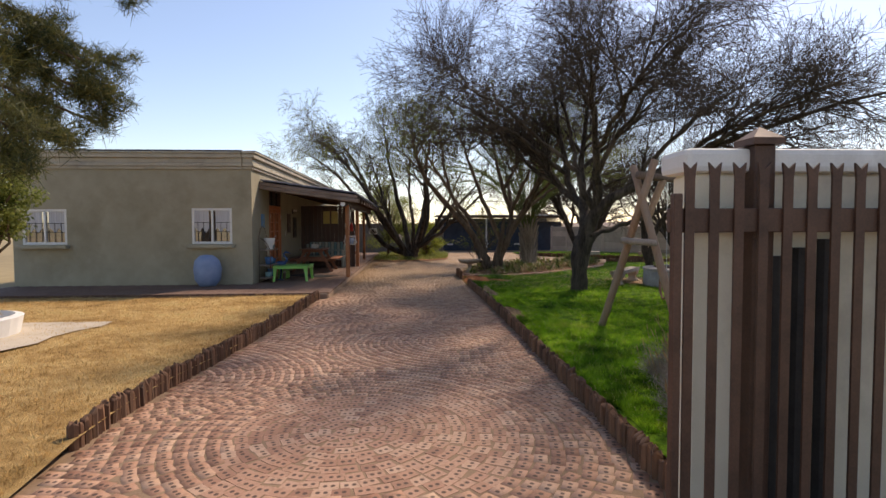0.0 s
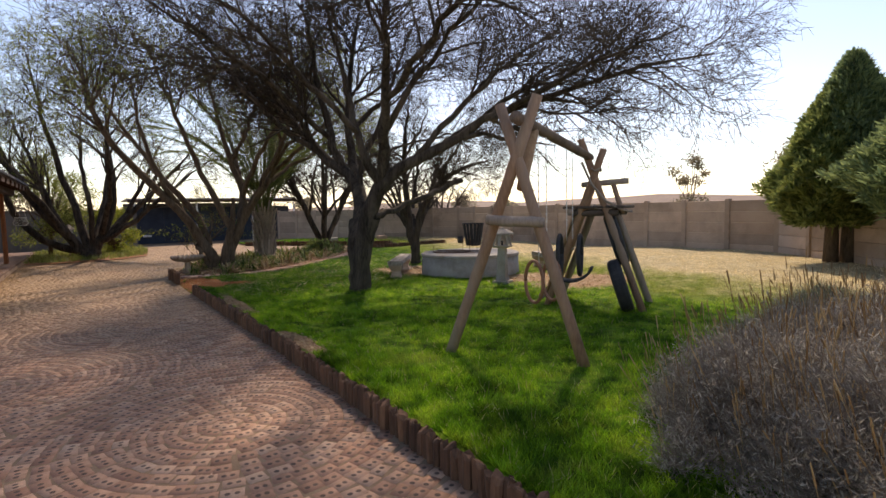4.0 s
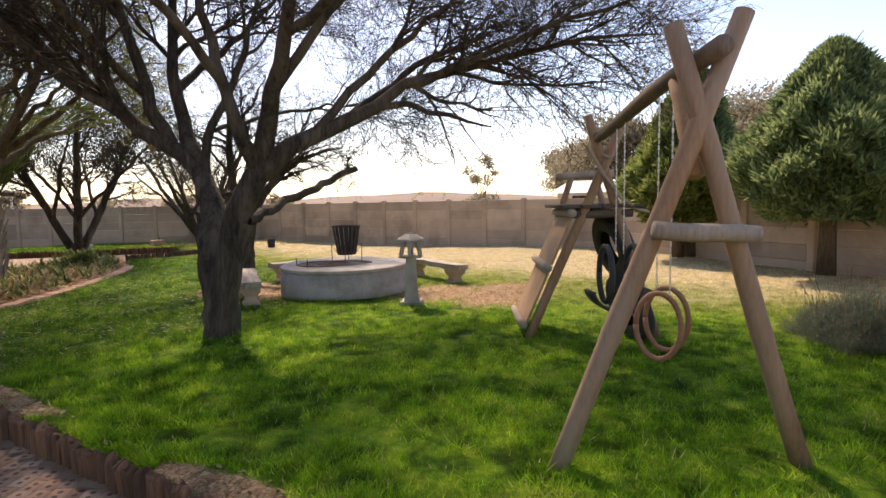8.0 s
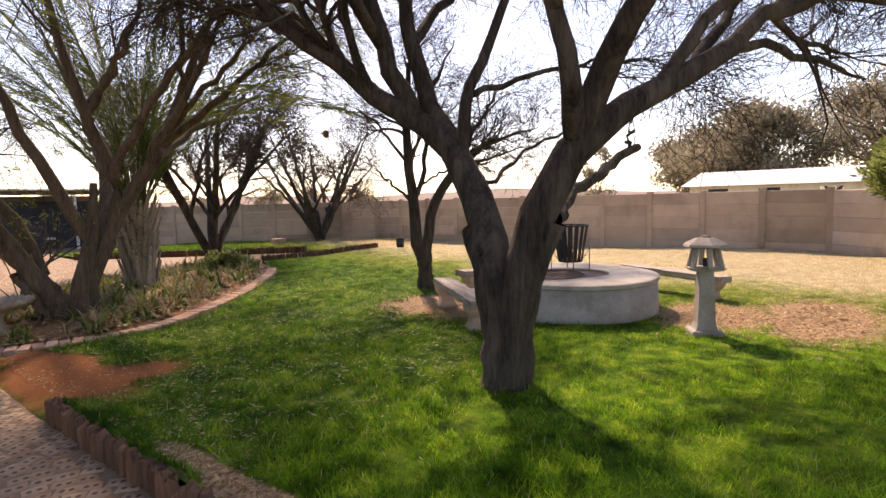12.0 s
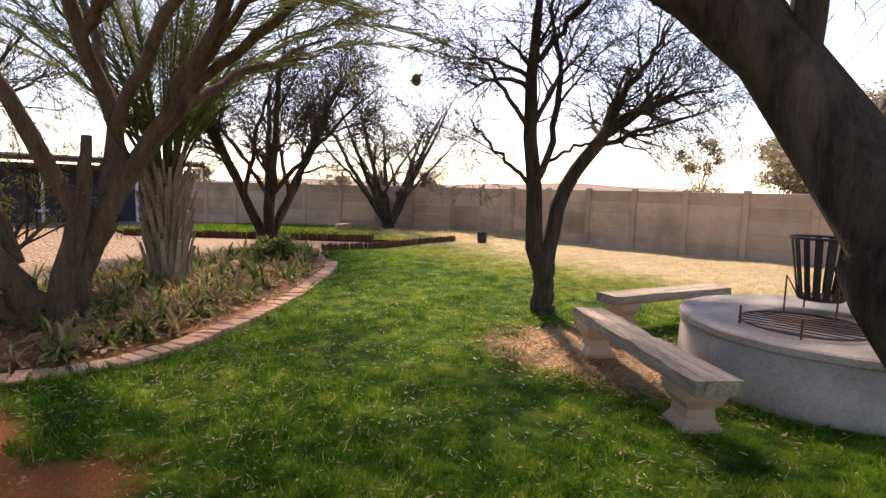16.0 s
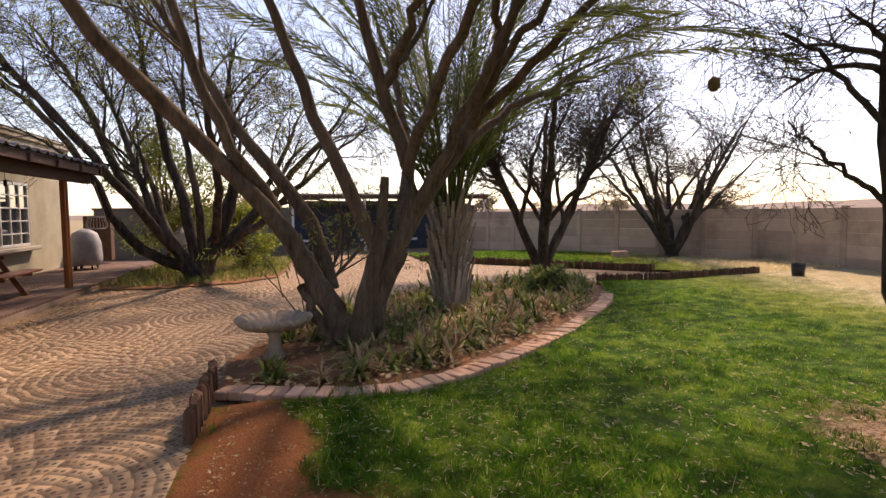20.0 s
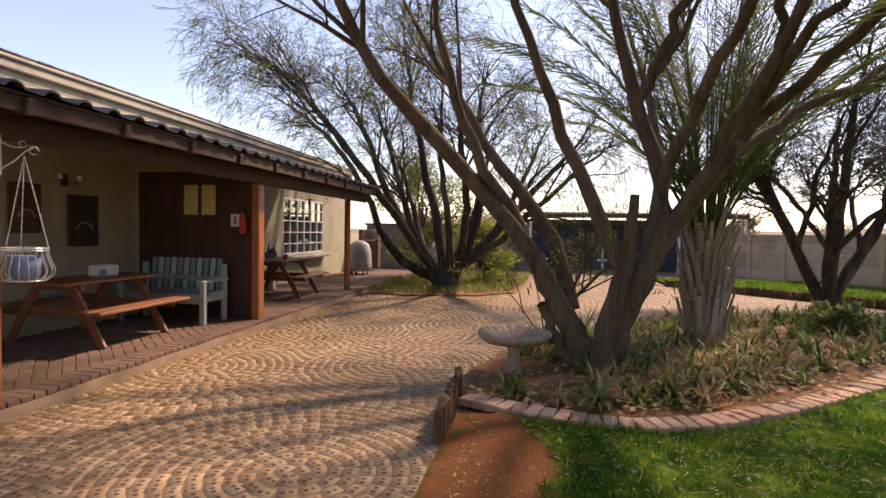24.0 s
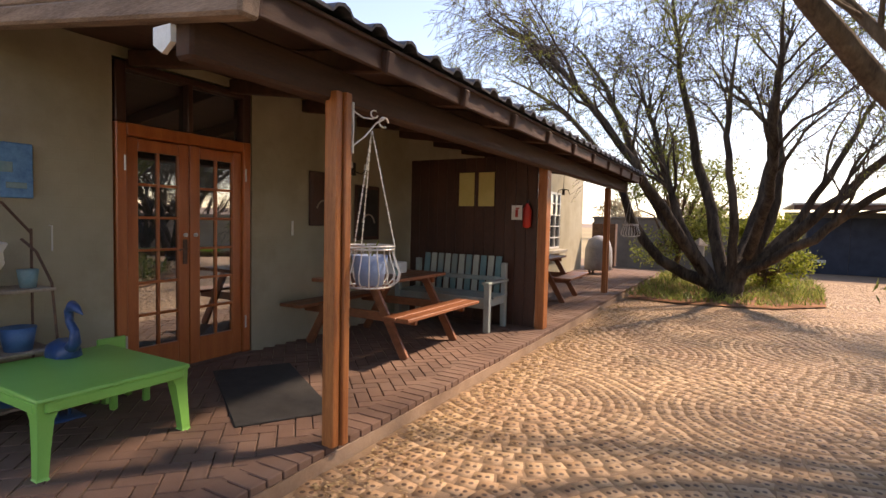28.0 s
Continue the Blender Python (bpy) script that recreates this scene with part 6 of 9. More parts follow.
g = Geo().bevel_box((0, 0, 0), (2.6, PY1 - PY0 - 0.02, 0.02), 0.004, m=Matrix.Translation(((EX + HX) / 2, (PY0 + PY1) / 2, (EZ + WZ) / 2 - 0.025)) @ Matrix.Rotation(slope, 4, "Y"))
part("underlay", g, M["beam"], porch)
# double-roman tiles, course by course
tw, tl = 0.30, 0.36
prof = [(-0.15, 0.0), (-0.12, 0.035), (-0.075, 0.048), (-0.03, 0.035), (0.0, 0.006), (0.08, 0.002), (0.15, 0.0)]
tg = Geo()
vs = [(0, y, z + 0.012) for y, z in prof] + [(-tl - 0.03, y, z) for y, z in prof] + [(0, y, z - 0.006) for y, z in prof]
n = len(prof)
tg.add(vs, [(i, i + 1, n + i + 1, n + i) for i in range(n - 1)] + [(2 * n + i, 2 * n + i + 1, i + 1, i) for i in range(n - 1)])
tile_mesh = tg.mesh("roof_tile", M["tile"])
rows_n, cols_n = 7, int((PY1 - PY0) / tw)
for r in range(rows_n):
    for c in range(cols_n + 1):
        d = 0.10 - r * tl
        x, z = EX + d * math.cos(slope), EZ - d * math.sin(slope)
        if x - tl < HX - 0.1:
            continue
        part("roof_tile", tile_mesh, None, porch, m=Matrix.Translation((x, PY0 + 0.1 + c * tw, z + 0.004 * ((r * 7 + c * 3) % 3))) @ Matrix.Rotation(slope, 4, "Y"))
for (x, y), lab in (((-1.80, 15.14), "rough varnished timber porch post with a split face"), ((-2.08, 23.55), "dark varnished timber porch post at the far corner")):
    p = thing("porch_post", lab, "post", "porch posts", at=(x, y, 0.13))
    part("shaft", Geo().bevel_box((0, -0.03, 1.05), (0.09, 0.06, 2.1), 0.014, seg=2), M["postwood"], p)
    part("backing_plank", Geo().bevel_box((0.015, 0.032, 1.05), (0.10, 0.055, 2.1), 0.012, seg=2), M["postwood"], p)
# partition
pt = thing("porch_partition", "dark stained vertical-board partition across the porch", "partition", kind="structure")
for i in range(13):
    part("board", Geo().bevel_box((-3.9 + 0.15 * i, 19.3 + 0.004 * (i % 2), 1.25), (0.145, 0.03, 2.24), 0.005), M["darkwood"], pt)
part("end_post", Geo().bevel_box((-1.93, 19.28, 1.18), (0.12, 0.16, 2.1), 0.014, seg=2), M["postwood"], pt)
for x in (-2.75, -3.02):
    pp = thing("notice_sheet", "yellowed paper notice pinned to the dark partition", "notice", "notices", at=(x + (0.0 if x > -2.9 else -0.03), 19.272, 1.94))
    part("sheet", Geo().bevel_box((0, 0, 0), (0.235, 0.006, 0.46), 0.002), M["paper"], pp)
sg = thing("extinguisher_sign", "small white sign with a red fire extinguisher symbol", "sign", at=(-2.3, 19.27, 1.63))
part("plate", Geo().bevel_box((0, 0, 0), (0.15, 0.008, 0.19), 0.003), M["white"], sg)
part("symbol", Geo().bevel_box((0, -0.006, -0.01), (0.04, 0.004, 0.10), 0.002).bevel_box((0.01, -0.006, 0.055), (0.05, 0.004, 0.02), 0.002), M["red"], sg)
ex = thing("fire_extinguisher", "red fire extinguisher hung beside its sign", "extinguisher", at=(-2.13, 19.2, 1.45))
part("cylinder", Geo().lathe([(0.02, -0.02), (0.055, 0.0), (0.055, 0.22), (0.03, 0.27), (0.02, 0.3)], sides=14), M["red"], ex, smooth=True)
part("valve", Geo().bevel_box((0, 0, 0.32), (0.03, 0.05, 0.04), 0.006), M["black"], ex)

# ---- French doors ----
dr = thing("door_1", "pair of orange-brown stained glazed doors with small panes, closed", "door", kind="structure")
y0, y1, z0, z1 = 15.08, 16.38, 0.13, 2.70
xf = HX - 0.05
fr = 0.085
part("door_frame", Geo().bevel_box((xf, y0 + fr / 2, (z0 + 2.22) / 2), (0.13, fr, 2.22 - z0), 0.008).bevel_box((xf, y1 - fr / 2, (z0 + 2.22) / 2), (0.13, fr, 2.22 - z0), 0.008).bevel_box((xf, (y0 + y1) / 2, 2.17), (0.128, y1 - y0 - 2 * fr, 0.1), 0.008), M["doorwood"], dr)
part("fanlight_frame", Geo().bevel_box((xf, y0 + fr / 2, (2.222 + z1) / 2), (0.12, fr, z1 - 2.222), 0.008).bevel_box((xf, y1 - fr / 2, (2.222 + z1) / 2), (0.12, fr, z1 - 2.222), 0.008).bevel_box((xf, (y0 + y1) / 2, z1 - 0.03), (0.115, y1 - y0 - 2 * fr, 0.06), 0.008).bevel_box((xf, (y0 + y1) / 2, 2.44), (0.11, 0.05, 0.43), 0.008), M["darkwood"], dr, "dark stained fanlight frame")
for i in (0, 1):
    a0 = y0 + fr + i * (y1 - y0 - 2 * fr) / 2
    a1 = a0 + (y1 - y0 - 2 * fr) / 2
    part("fanlight_pane", Geo().box((xf - 0.02, (a0 + a1) / 2, 2.43), (0.006, a1 - a0 - 0.03, 0.4)), M["glass"], dr)
    leaf_o = part("door_leaf", Geo().bevel_box((xf + 0.01, a0 + 0.055, 1.125), (0.045, 0.1, 1.98), 0.006).bevel_box((xf + 0.01, a1 - 0.055, 1.125), (0.045, 0.1, 1.98), 0.006)
                  .bevel_box((xf + 0.01, (a0 + a1) / 2, 2.06), (0.044, a1 - a0 - 0.21, 0.1), 0.006).bevel_box((xf + 0.01, (a0 + a1) / 2, 0.26), (0.044, a1 - a0 - 0.21, 0.24), 0.006), M["doorwood"], dr)
    b0, b1, w0, w1 = a0 + 0.105, a1 - 0.105, 0.38, 2.01
    part("door_pane", Geo().box((xf + 0.004, (b0 + b1) / 2, (w0 + w1) / 2), (0.006, b1 - b0, w1 - w0)), M["glass"], leaf_o)
    part("muntin", Geo().bevel_box((xf + 0.013, (b0 + b1) / 2, (w0 + w1) / 2), (0.026, 0.022, w1 - w0), 0.004), M["doorwood"], leaf_o)
    for k in range(1, 6):
        part("muntin", Geo().bevel_box((xf + 0.013, (b0 + b1) / 2, w0 + (w1 - w0) * k / 6), (0.025, b1 - b0, 0.022), 0.004), M["doorwood"], leaf_o)
    for zz in (1.9, 0.45):
        part("hinge", Geo().tube([(xf + 0.07, a0 - 0.02 if i == 0 else a1 + 0.02, zz - 0.06), (xf + 0.07, a0 - 0.02 if i == 0 else a1 + 0.02, zz + 0.06)], 0.008, 6), M["wire"], leaf_o)
    hy = a1 - 0.05 if i == 0 else a0 + 0.05
    part("knob", Geo().lathe([(0.0, 0), (0.018, 0.006), (0.02, 0.02), (0.0, 0.03)], (0, 0, 0), 10), M["wire"], leaf_o, m=Matrix.Translation((xf + 0.035, hy, 1.32)) @ Matrix.Rotation(math.pi / 2, 4, "Y"))
part("door_handle", Geo().bevel_box((xf + 0.04, (y0 + y1) / 2 - 0.05, 1.17), (0.01, 0.045, 0.22), 0.004).tube([(xf + 0.05, (y0 + y1) / 2 - 0.05, 1.2), (xf + 0.075, (y0 + y1) / 2 - 0.05, 1.2), (xf + 0.075, (y0 + y1) / 2 - 0.13, 1.19)], 0.008, 6), M["rust"], dr, "old brass lever handle")
part("door_sill", Geo().bevel_box((xf + 0.02, (y0 + y1) / 2, 0.132), (0.2, y1 - y0 - 0.02, 0.03), 0.006), M["brick"], dr)

# ---- things on the porch ----
def slat_table(name, label, at, rz, wood):
    """A-frame picnic table with two bench seats."""
    t = thing(name, label, "picnic table", "picnic tables", at=at, rz=rz)
    for k in range(5):
        part("table_plank", Geo().bevel_box((-0.30 + 0.15 * k, 0, 0.73), (0.142, 1.5, 0.035), 0.006), wood, t)
    for s in (-1, 1):
        for k in range(2):
            part("seat_plank", Geo().bevel_box((s * (0.60 + 0.15 * k), 0, 0.43), (0.142, 1.5, 0.035), 0.006), wood, t)
    for y in (-0.5, 0.5):
        for s in (-1, 1):
            L = math.hypot(0.42, 0.72)
            part("leg", Geo().bevel_box((0, 0, 0), (0.09, 0.04, L), 0.006, m=Matrix.Translation((s * 0.42, y, 0.357)) @ Matrix.Rotation(-s * math.atan2(0.42, 0.72), 4, "Y")), wood, t)
        part("crossbar", Geo().bevel_box((0, y + 0.042, 0.385), (1.46, 0.04, 0.09), 0.006), wood, t)
        part("top_rail", Geo().bevel_box((0, y + 0.042, 0.675), (0.66, 0.04, 0.07), 0.006), wood, t)
    return t


slat_table("picnic_table", "red-brown wooden picnic table with attached bench seats", (-3.15, 17.5, 0.135), 0.0, M["tablewood"])
slat_table("picnic_table", "dark wooden picnic table beside the window", (-3.0, 22.1, 0.135), 0.05, M["tablewood"])
tray = thing("tray", "small white crate on the picnic table", "tray", at=(-3.2, 17.75, 0.884))
part("body", Geo().bevel_box((0, 0, 0.065), (0.2, 0.28, 0.13), 0.01), M["white"], tray)
cup = thing("cup", "turquoise mug on the picnic table", "mug", at=(-2.98, 17.5, 0.884))
part("body", Geo().lathe([(0.0, 0), (0.035, 0), (0.04, 0.09), (0.034, 0.09), (0.03, 0.02), (0, 0.015)], sides=14), M["slatblue"], cup, smooth=True)
for x, y, c in ((-2.85, 22.0, "red"), (-2.98, 22.3, "black")):
    j = thing("jar", "small lidded jar on the far picnic table", "jar", at=(x, y, 0.884))
    part("body", Geo().lathe([(0.0, 0), (0.04, 0), (0.042, 0.08), (0.03, 0.1), (0, 0.1)], sides=12), M[c], j, smooth=True)

gb = thing("garden_bench", "weathered garden bench with alternating blue and cream back slats", "bench", at=(-3.05, 18.88, 0.13))
for x in (-0.66, 0.66):
    part("front_leg", Geo().bevel_box((x, -0.27, 0.30), (0.075, 0.075, 0.6), 0.008), M["benchgrey"], gb)
    part("back_leg", Geo().bevel_box((x, 0.24, 0.42), (0.07, 0.07, 0.84), 0.008), M["benchgrey"], gb)
    part("armrest", Geo().bevel_box((x, -0.03, 0.615), (0.1, 0.64, 0.035), 0.008), M["benchgrey"], gb)
    part("side_rail", Geo().bevel_box((x, -0.01, 0.36), (0.035, 0.5, 0.09), 0.006), M["benchgrey"], gb)
part("front_apron", Geo().bevel_box((0, -0.27, 0.355), (1.25, 0.04, 0.12), 0.006), M["benchgrey"], gb)
part("top_rail", Geo().bevel_box((0, 0.25, 0.62), (1.25, 0.035, 0.06), 0.006), M["benchgrey"], gb)
for k in range(5):
    part("seat_slat", Geo().bevel_box((0, -0.25 + 0.115 * k, 0.425), (1.42 if k else 1.25, 0.1, 0.025), 0.005), M["benchgrey"], gb)
for k in range(11):
    part("back_slat", Geo().bevel_box((0, 0, 0), (0.085, 0.022, 0.52), 0.006, m=Matrix.Translation((-0.55 + 0.11 * k, 0.275, 0.66)) @ Matrix.Rotation(radians(-8), 4, "X")), M["slatblue"] if k % 2 == 0 else M["slatcream"], gb)

mat_o = thing("door_mat", "worn black rubber door mat", "mat", at=(-2.9, 15.62, 0.133), rz=-0.55)
part("rubber", Geo().bevel_box((0, 0, 0.008), (1.38, 0.66, 0.016), 0.006, rz=0.0), M["mat"], mat_o)


def hanging_basket(label, at, drop, pot=True):
    """A bulbous wire basket on three chains with a plain pot inside."""
    t = thing("hanging_basket", label, "basket", "hanging baskets", at=at)
    prof = [(0.155, 0.0), (0.15, -0.05), (0.17, -0.11), (0.195, -0.17), (0.185, -0.22), (0.14, -0.255)]
    for k in range(20):
        a = 2 * math.pi * k / 20
        part("wire_rib", Geo().tube([(r * math.cos(a), r * math.sin(a), z) for r, z in prof], 0.0042, 5), M["wire"], t)
    for r, z in ((0.155, 0.0), (0.152, -0.02), (0.14, -0.255)):
        part("wire_ring", Geo().tube([(r * math.cos(a), r * math.sin(a), z) for a in np.linspace(0, 2 * math.pi, 25)], 0.006, 5), M["wire"], t)
    part("base_wire", Geo().tube([(-0.14, 0, -0.255), (0.14, 0, -0.255)], 0.004, 5).tube([(0, -0.14, -0.255), (0, 0.14, -0.255)], 0.004, 5), M["wire"], t)
    for k in range(3):
        a = 2 * math.pi * k / 3 + 0.5
        g = Geo()
        nl = 26
        for i in range(nl):
            u0, u1 = i / nl, (i + 0.8) / nl
            p0 = (0.155 * math.cos(a) * (1 - u0), 0.155 * math.sin(a) * (1 - u0), drop * u0)
            p1 = (0.155 * math.cos(a) * (1 - u1), 0.155 * math.sin(a) * (1 - u1), drop * u1)
            g.tube([p0, p1], 0.0055 if i % 2 else 0.0035, 4)
        part("chain", g, M["wire"], t)
    if pot:
        part("pot", Geo().lathe([(0.0, -0.25), (0.085, -0.25), (0.115, -0.06), (0.105, -0.06), (0.0, -0.09)], sides=18), M["bluegrey"], t, smooth=True)
        part("sprig", Geo().tube([(0, 0, -0.09), (0.05, 0.02, 0.03)], 0.004, 4).tube([(0, 0, -0.09), (-0.06, 0.03, 0.01)], 0.004, 4), M["leaf_olive"], t)
    return t


BX, BY = -1.745, 15.40
br = thing("basket_bracket", "white wrought-iron scroll bracket on the porch post", "bracket", at=(-1.735, 15.2, 0))
part("back_strap", Geo().bevel_box((0.0, 0.0, 2.03), (0.02, 0.012, 0.3), 0.003), M["wire"], br)
part("arm", Geo().tube([(0, 0.01, 1.93), (0.03, 0.08, 1.99), (0.06, 0.15, 2.08), (0.08, 0.2, 2.11)], 0.006, 5).tube([(0, 0.01, 2.13), (0.03, 0.06, 2.1), (0.06, 0.12, 2.1)], 0.005, 5), M["wire"], br)
part("scroll", Geo().tube([(0.08 + 0.012 * math.cos(a), 0.2 + 0.03 * math.cos(a), 2.09 + 0.03 * math.sin(a)) for a in np.linspace(0, 5.2, 14)], 0.006, 5).tube([(0.06 + 0.01 * math.cos(a), 0.13 + 0.022 * math.cos(a), 2.13 + 0.022 * math.sin(a)) for a in np.linspace(1, 6, 12)], 0.005, 5), M["wire"], br)
hanging_basket("white wire hanging basket with a grey-blue pot", (BX, BY, 1.33), 0.72)
hanging_basket("small wire basket hanging under the far roof corner", (-1.7, 24.05, 1.52), 0.7, False)

# shelf rack with pots beside the door
rk = thing("plant_rack", "wrought-iron three-shelf plant rack against the wall", "rack", at=(-3.79, 14.12, 0.13))
for s in (-1, 1):
    part("upright", Geo().tube([(-0.14, s * 0.36, 0), (-0.14, s * 0.36, 1.25)], 0.009, 6), M["rust"], rk)
    part("upright", Geo().tube([(0.16, s * 0.36, 0), (0.16, s * 0.38, 0.45), (0.13, s * 0.36, 0.9), (0.0, s * 0.33, 1.1), (-0.13, s * 0.3, 1.18)], 0.009, 6), M["rust"], rk)
part("arch", Geo().tube([(-0.14, -0.36, 1.22), (-0.14, -0.2, 1.42), (-0.14, 0, 1.5), (-0.14, 0.2, 1.42), (-0.14, 0.36, 1.22)], 0.009, 6), M["rust"], rk)
for z in (0.12, 0.46, 0.86):
    part("shelf", Geo().bevel_box((0.01, 0, z), (0.32, 0.74, 0.02), 0.004), M["greypole"], rk)


def pot(name, label, at, r, h, mat, urn=False):
    t = thing(name, label, "pot", "pots on the rack", at=at)
    prof = [(0, 0), (r * 0.7, 0), (r * 0.5, h * 0.18), (r * 0.62, h * 0.3), (r * 0.95, h * 0.55), (r * 0.9, h * 0.8), (r * 1.08, h * 0.97), (r, h), (r * 0.85, h * 0.9), (0, h * 0.7)] if urn else [(0, 0), (r * 0.75, 0), (r, h), (r * 0.9, h), (0, h * 0.8)]
    part("body", Geo().lathe(prof, sides=20), M[mat], t, smooth=True)
    return t


pot("urn", "white glazed urn on the plant rack", (-3.75, 14.12, 1.0), 0.14, 0.3, "white", True)
pot("flower_pot", "round turquoise pot on the plant rack", (-3.74, 14.38, 1.0), 0.06, 0.12, "slatblue")
pot("flower_pot", "blue pot with a white rim on the middle shelf", (-3.74, 13.98, 0.6), 0.11, 0.2, "blue")
pot("flower_pot", "blue pot with dry twigs on the middle shelf", (-3.74, 14.32, 0.6), 0.1, 0.15, "blue")
pot("flower_pot", "blue pot on the lowest shelf", (-3.74, 14.28, 0.26), 0.13, 0.2, "blue")
pot("flower_pot", "turquoise pot on the lowest shelf", (-3.75, 13.95, 0.26), 0.1, 0.14, "slatblue")

hr = Geo()
hr.tube([(0, -0.17, 0.40), (0, -0.1, 0.43), (0, 0.0, 0.44), (0, 0.1, 0.45), (0, 0.16, 0.50)], (0.02, 0.075, 0.10, 0.08, 0.035), 12)
hr.tube([(0, 0.13, 0.48), (0, 0.2, 0.54), (0, 0.19, 0.61), (0, 0.12, 0.66), (0, 0.11, 0.73), (0, 0.17, 0.77), (0, 0.22, 0.76), (0, 0.32, 0.73)], (0.045, 0.035, 0.027, 0.025, 0.027, 0.034, 0.026, 0.004), 10)
for sx in (-0.035, 0.035):
    hr.tube([(sx, 0.02, 0.38), (sx, 0.03, 0.2), (sx, 0.0, 0.0)], (0.014, 0.011, 0.011), 6)
hr.bevel_box((0, 0, 0.008), (0.2, 0.2, 0.016), 0.004)
ho = solo("heron_statue", hr, M["deepblue"], "dark blue painted garden heron statue by the rack", "statue", smooth=True)
ho.matrix_basis = pose(-3.58, 14.5, 0.13, rz=-95)

# green plastic table and chair
gt = thing("plastic_table", "bright green moulded plastic garden table", "table", at=(-3.19, 14.41, 0.13))
gt.scale = (1.1, 1.0, 1.0)
tg2 = Geo().bevel_box((0, 0, 0.41), (0.86, 0.84, 0.03), 0.014, seg=2)
part("tabletop", tg2, M["greenplastic"], gt)
for a, b, c, d in ((0, -0.405, 0.84, 0.03), (0, 0.405, 0.84, 0.03)):
    part("apron", Geo().bevel_box((a, b, 0.372), (c - 0.06, d, 0.06), 0.008), M["greenplastic"], gt)
for s in (-1, 1):
    part("apron", Geo().bevel_box((s * 0.415, 0, 0.372), (0.028, 0.76, 0.06), 0.008), M["greenplastic"], gt)
for sx in (-1, 1):
    for sy in (-1, 1):
        lg = Geo()
        z_ = [(0.396, 0.062, 0.352), (0.30, 0.038, 0.372), (0.15, 0.03, 0.385), (0.015, 0.026, 0.395), (0.0, 0.032, 0.395)]
        v, f = [], []
        for z, h, o in z_:
            v += [(sx * o - h, sy * o - h, z), (sx * o + h, sy * o - h, z), (sx * o + h, sy * o + h, z), (sx * o - h, sy * o + h, z)]
        for i in range(len(z_) - 1):
            f += [(4 * i + k, 4 * i + (k + 1) % 4, 4 * i + 4 + (k + 1) % 4, 4 * i + 4 + k) for k in range(4)]
        lg.add(v, f + [(16, 17, 18, 19)])
        part("leg", lg, M["greenplastic"], gt, smooth=False)
gc = thing("plastic_chair", "small green plastic child's chair behind the table", "chair", at=(-3.57, 14.87, 0.13))
part("seat", Geo().bevel_box((0, 0, 0.23), (0.28, 0.28, 0.025), 0.01), M["greenplastic"], gc)
part("backrest", Geo().bevel_box((-0.12, 0.0, 0.35), (0.025, 0.2, 0.22), 0.011, seg=2), M["greenplastic"], gc)
for sx in (-1, 1):
    for sy in (-1, 1):
        part("leg", Geo().bevel_box((sx * 0.115, sy * 0.115, 0.11), (0.045, 0.045, 0.22), 0.01), M["greenplastic"], gc)

# pictures and lamps on the wall
pc_ = thing("wall_picture", "blue painted panel hung on the olive wall", "picture", at=(HX + 0.012, 14.38, 1.77))
part("panel", Geo().bevel_box((0, 0, 0), (0.025, 0.28, 0.37), 0.006), M["picblue"], pc_)
part("motif", Geo().bevel_box((0.015, -0.03, 0.02), (0.006, 0.1, 0.07), 0.003).bevel_box((0.015, 0.04, -0.1), (0.006, 0.12, 0.04), 0.003), M["slatblue"], pc_)
for y, z, w, h, m_ in ((17.4, 1.72, 0.42, 0.62, "darkwood"), (18.25, 1.58, 0.5, 0.7, "black")):
    q = thing("wall_picture", "dark framed picture on the porch wall", "picture", "framed pictures", at=(HX + 0.012, y, z))
    part("frame", Geo().bevel_box((0.008, 0, 0), (0.03, w, h), 0.008), M["darkwood"], q)
    part("canvas", Geo().bevel_box((0.026, 0, 0), (0.004, w - 0.09, h - 0.09), 0.001), M[m_], q)
    part("pale_arc", Geo().tube([(0.03, (w * 0.28) * math.cos(a), -h * 0.25 + h * 0.22 * math.sin(a)) for a in np.linspace(0.3, 2.8, 10)], 0.012, 4), M["greypole"], q)
lm = thing("wall_lamp", "black iron twin-arm wall lamp with candle shades", "lamp", at=(HX + 0.01, 17.95, 2.12))
part("back_plate", Geo().bevel_box((0.01, 0, 0), (0.02, 0.1, 0.16), 0.006), M["black"], lm)
for s in (-1, 1):
    part("arm", Geo().tube([(0.02, 0, -0.02), (0.08, s * 0.08, -0.06), (0.1, s * 0.15, 0.0)], 0.007, 5), M["black"], lm)
    part("shade", Geo().lathe([(0.0, 0), (0.03, 0.0), (0.022, 0.07), (0, 0.07)], (0.1, s * 0.15, 0.0), 10), M["white"], lm, smooth=True)
th = thing("thermometer", "small pale wall thermometer beside the door", "thermometer", at=(HX + 0.008, 16.95, 1.38))
part("body", Geo().bevel_box((0, 0, 0), (0.012, 0.03, 0.16), 0.004), M["wire"], th)
hk = thing("wall_hook", "white hook with a cord on the wall", "hook", at=(HX + 0.008, 14.62, 1.38))
part("hook", Geo().tube([(0, 0, 0.02), (0.03, 0, 0.02), (0.03, 0, -0.16)], 0.006, 5), M["wire"], hk)
pq = thing("plaque", "shield-shaped glass plaque hung from the porch beam", "plaque", at=(-1.78, 14.065, 2.2))
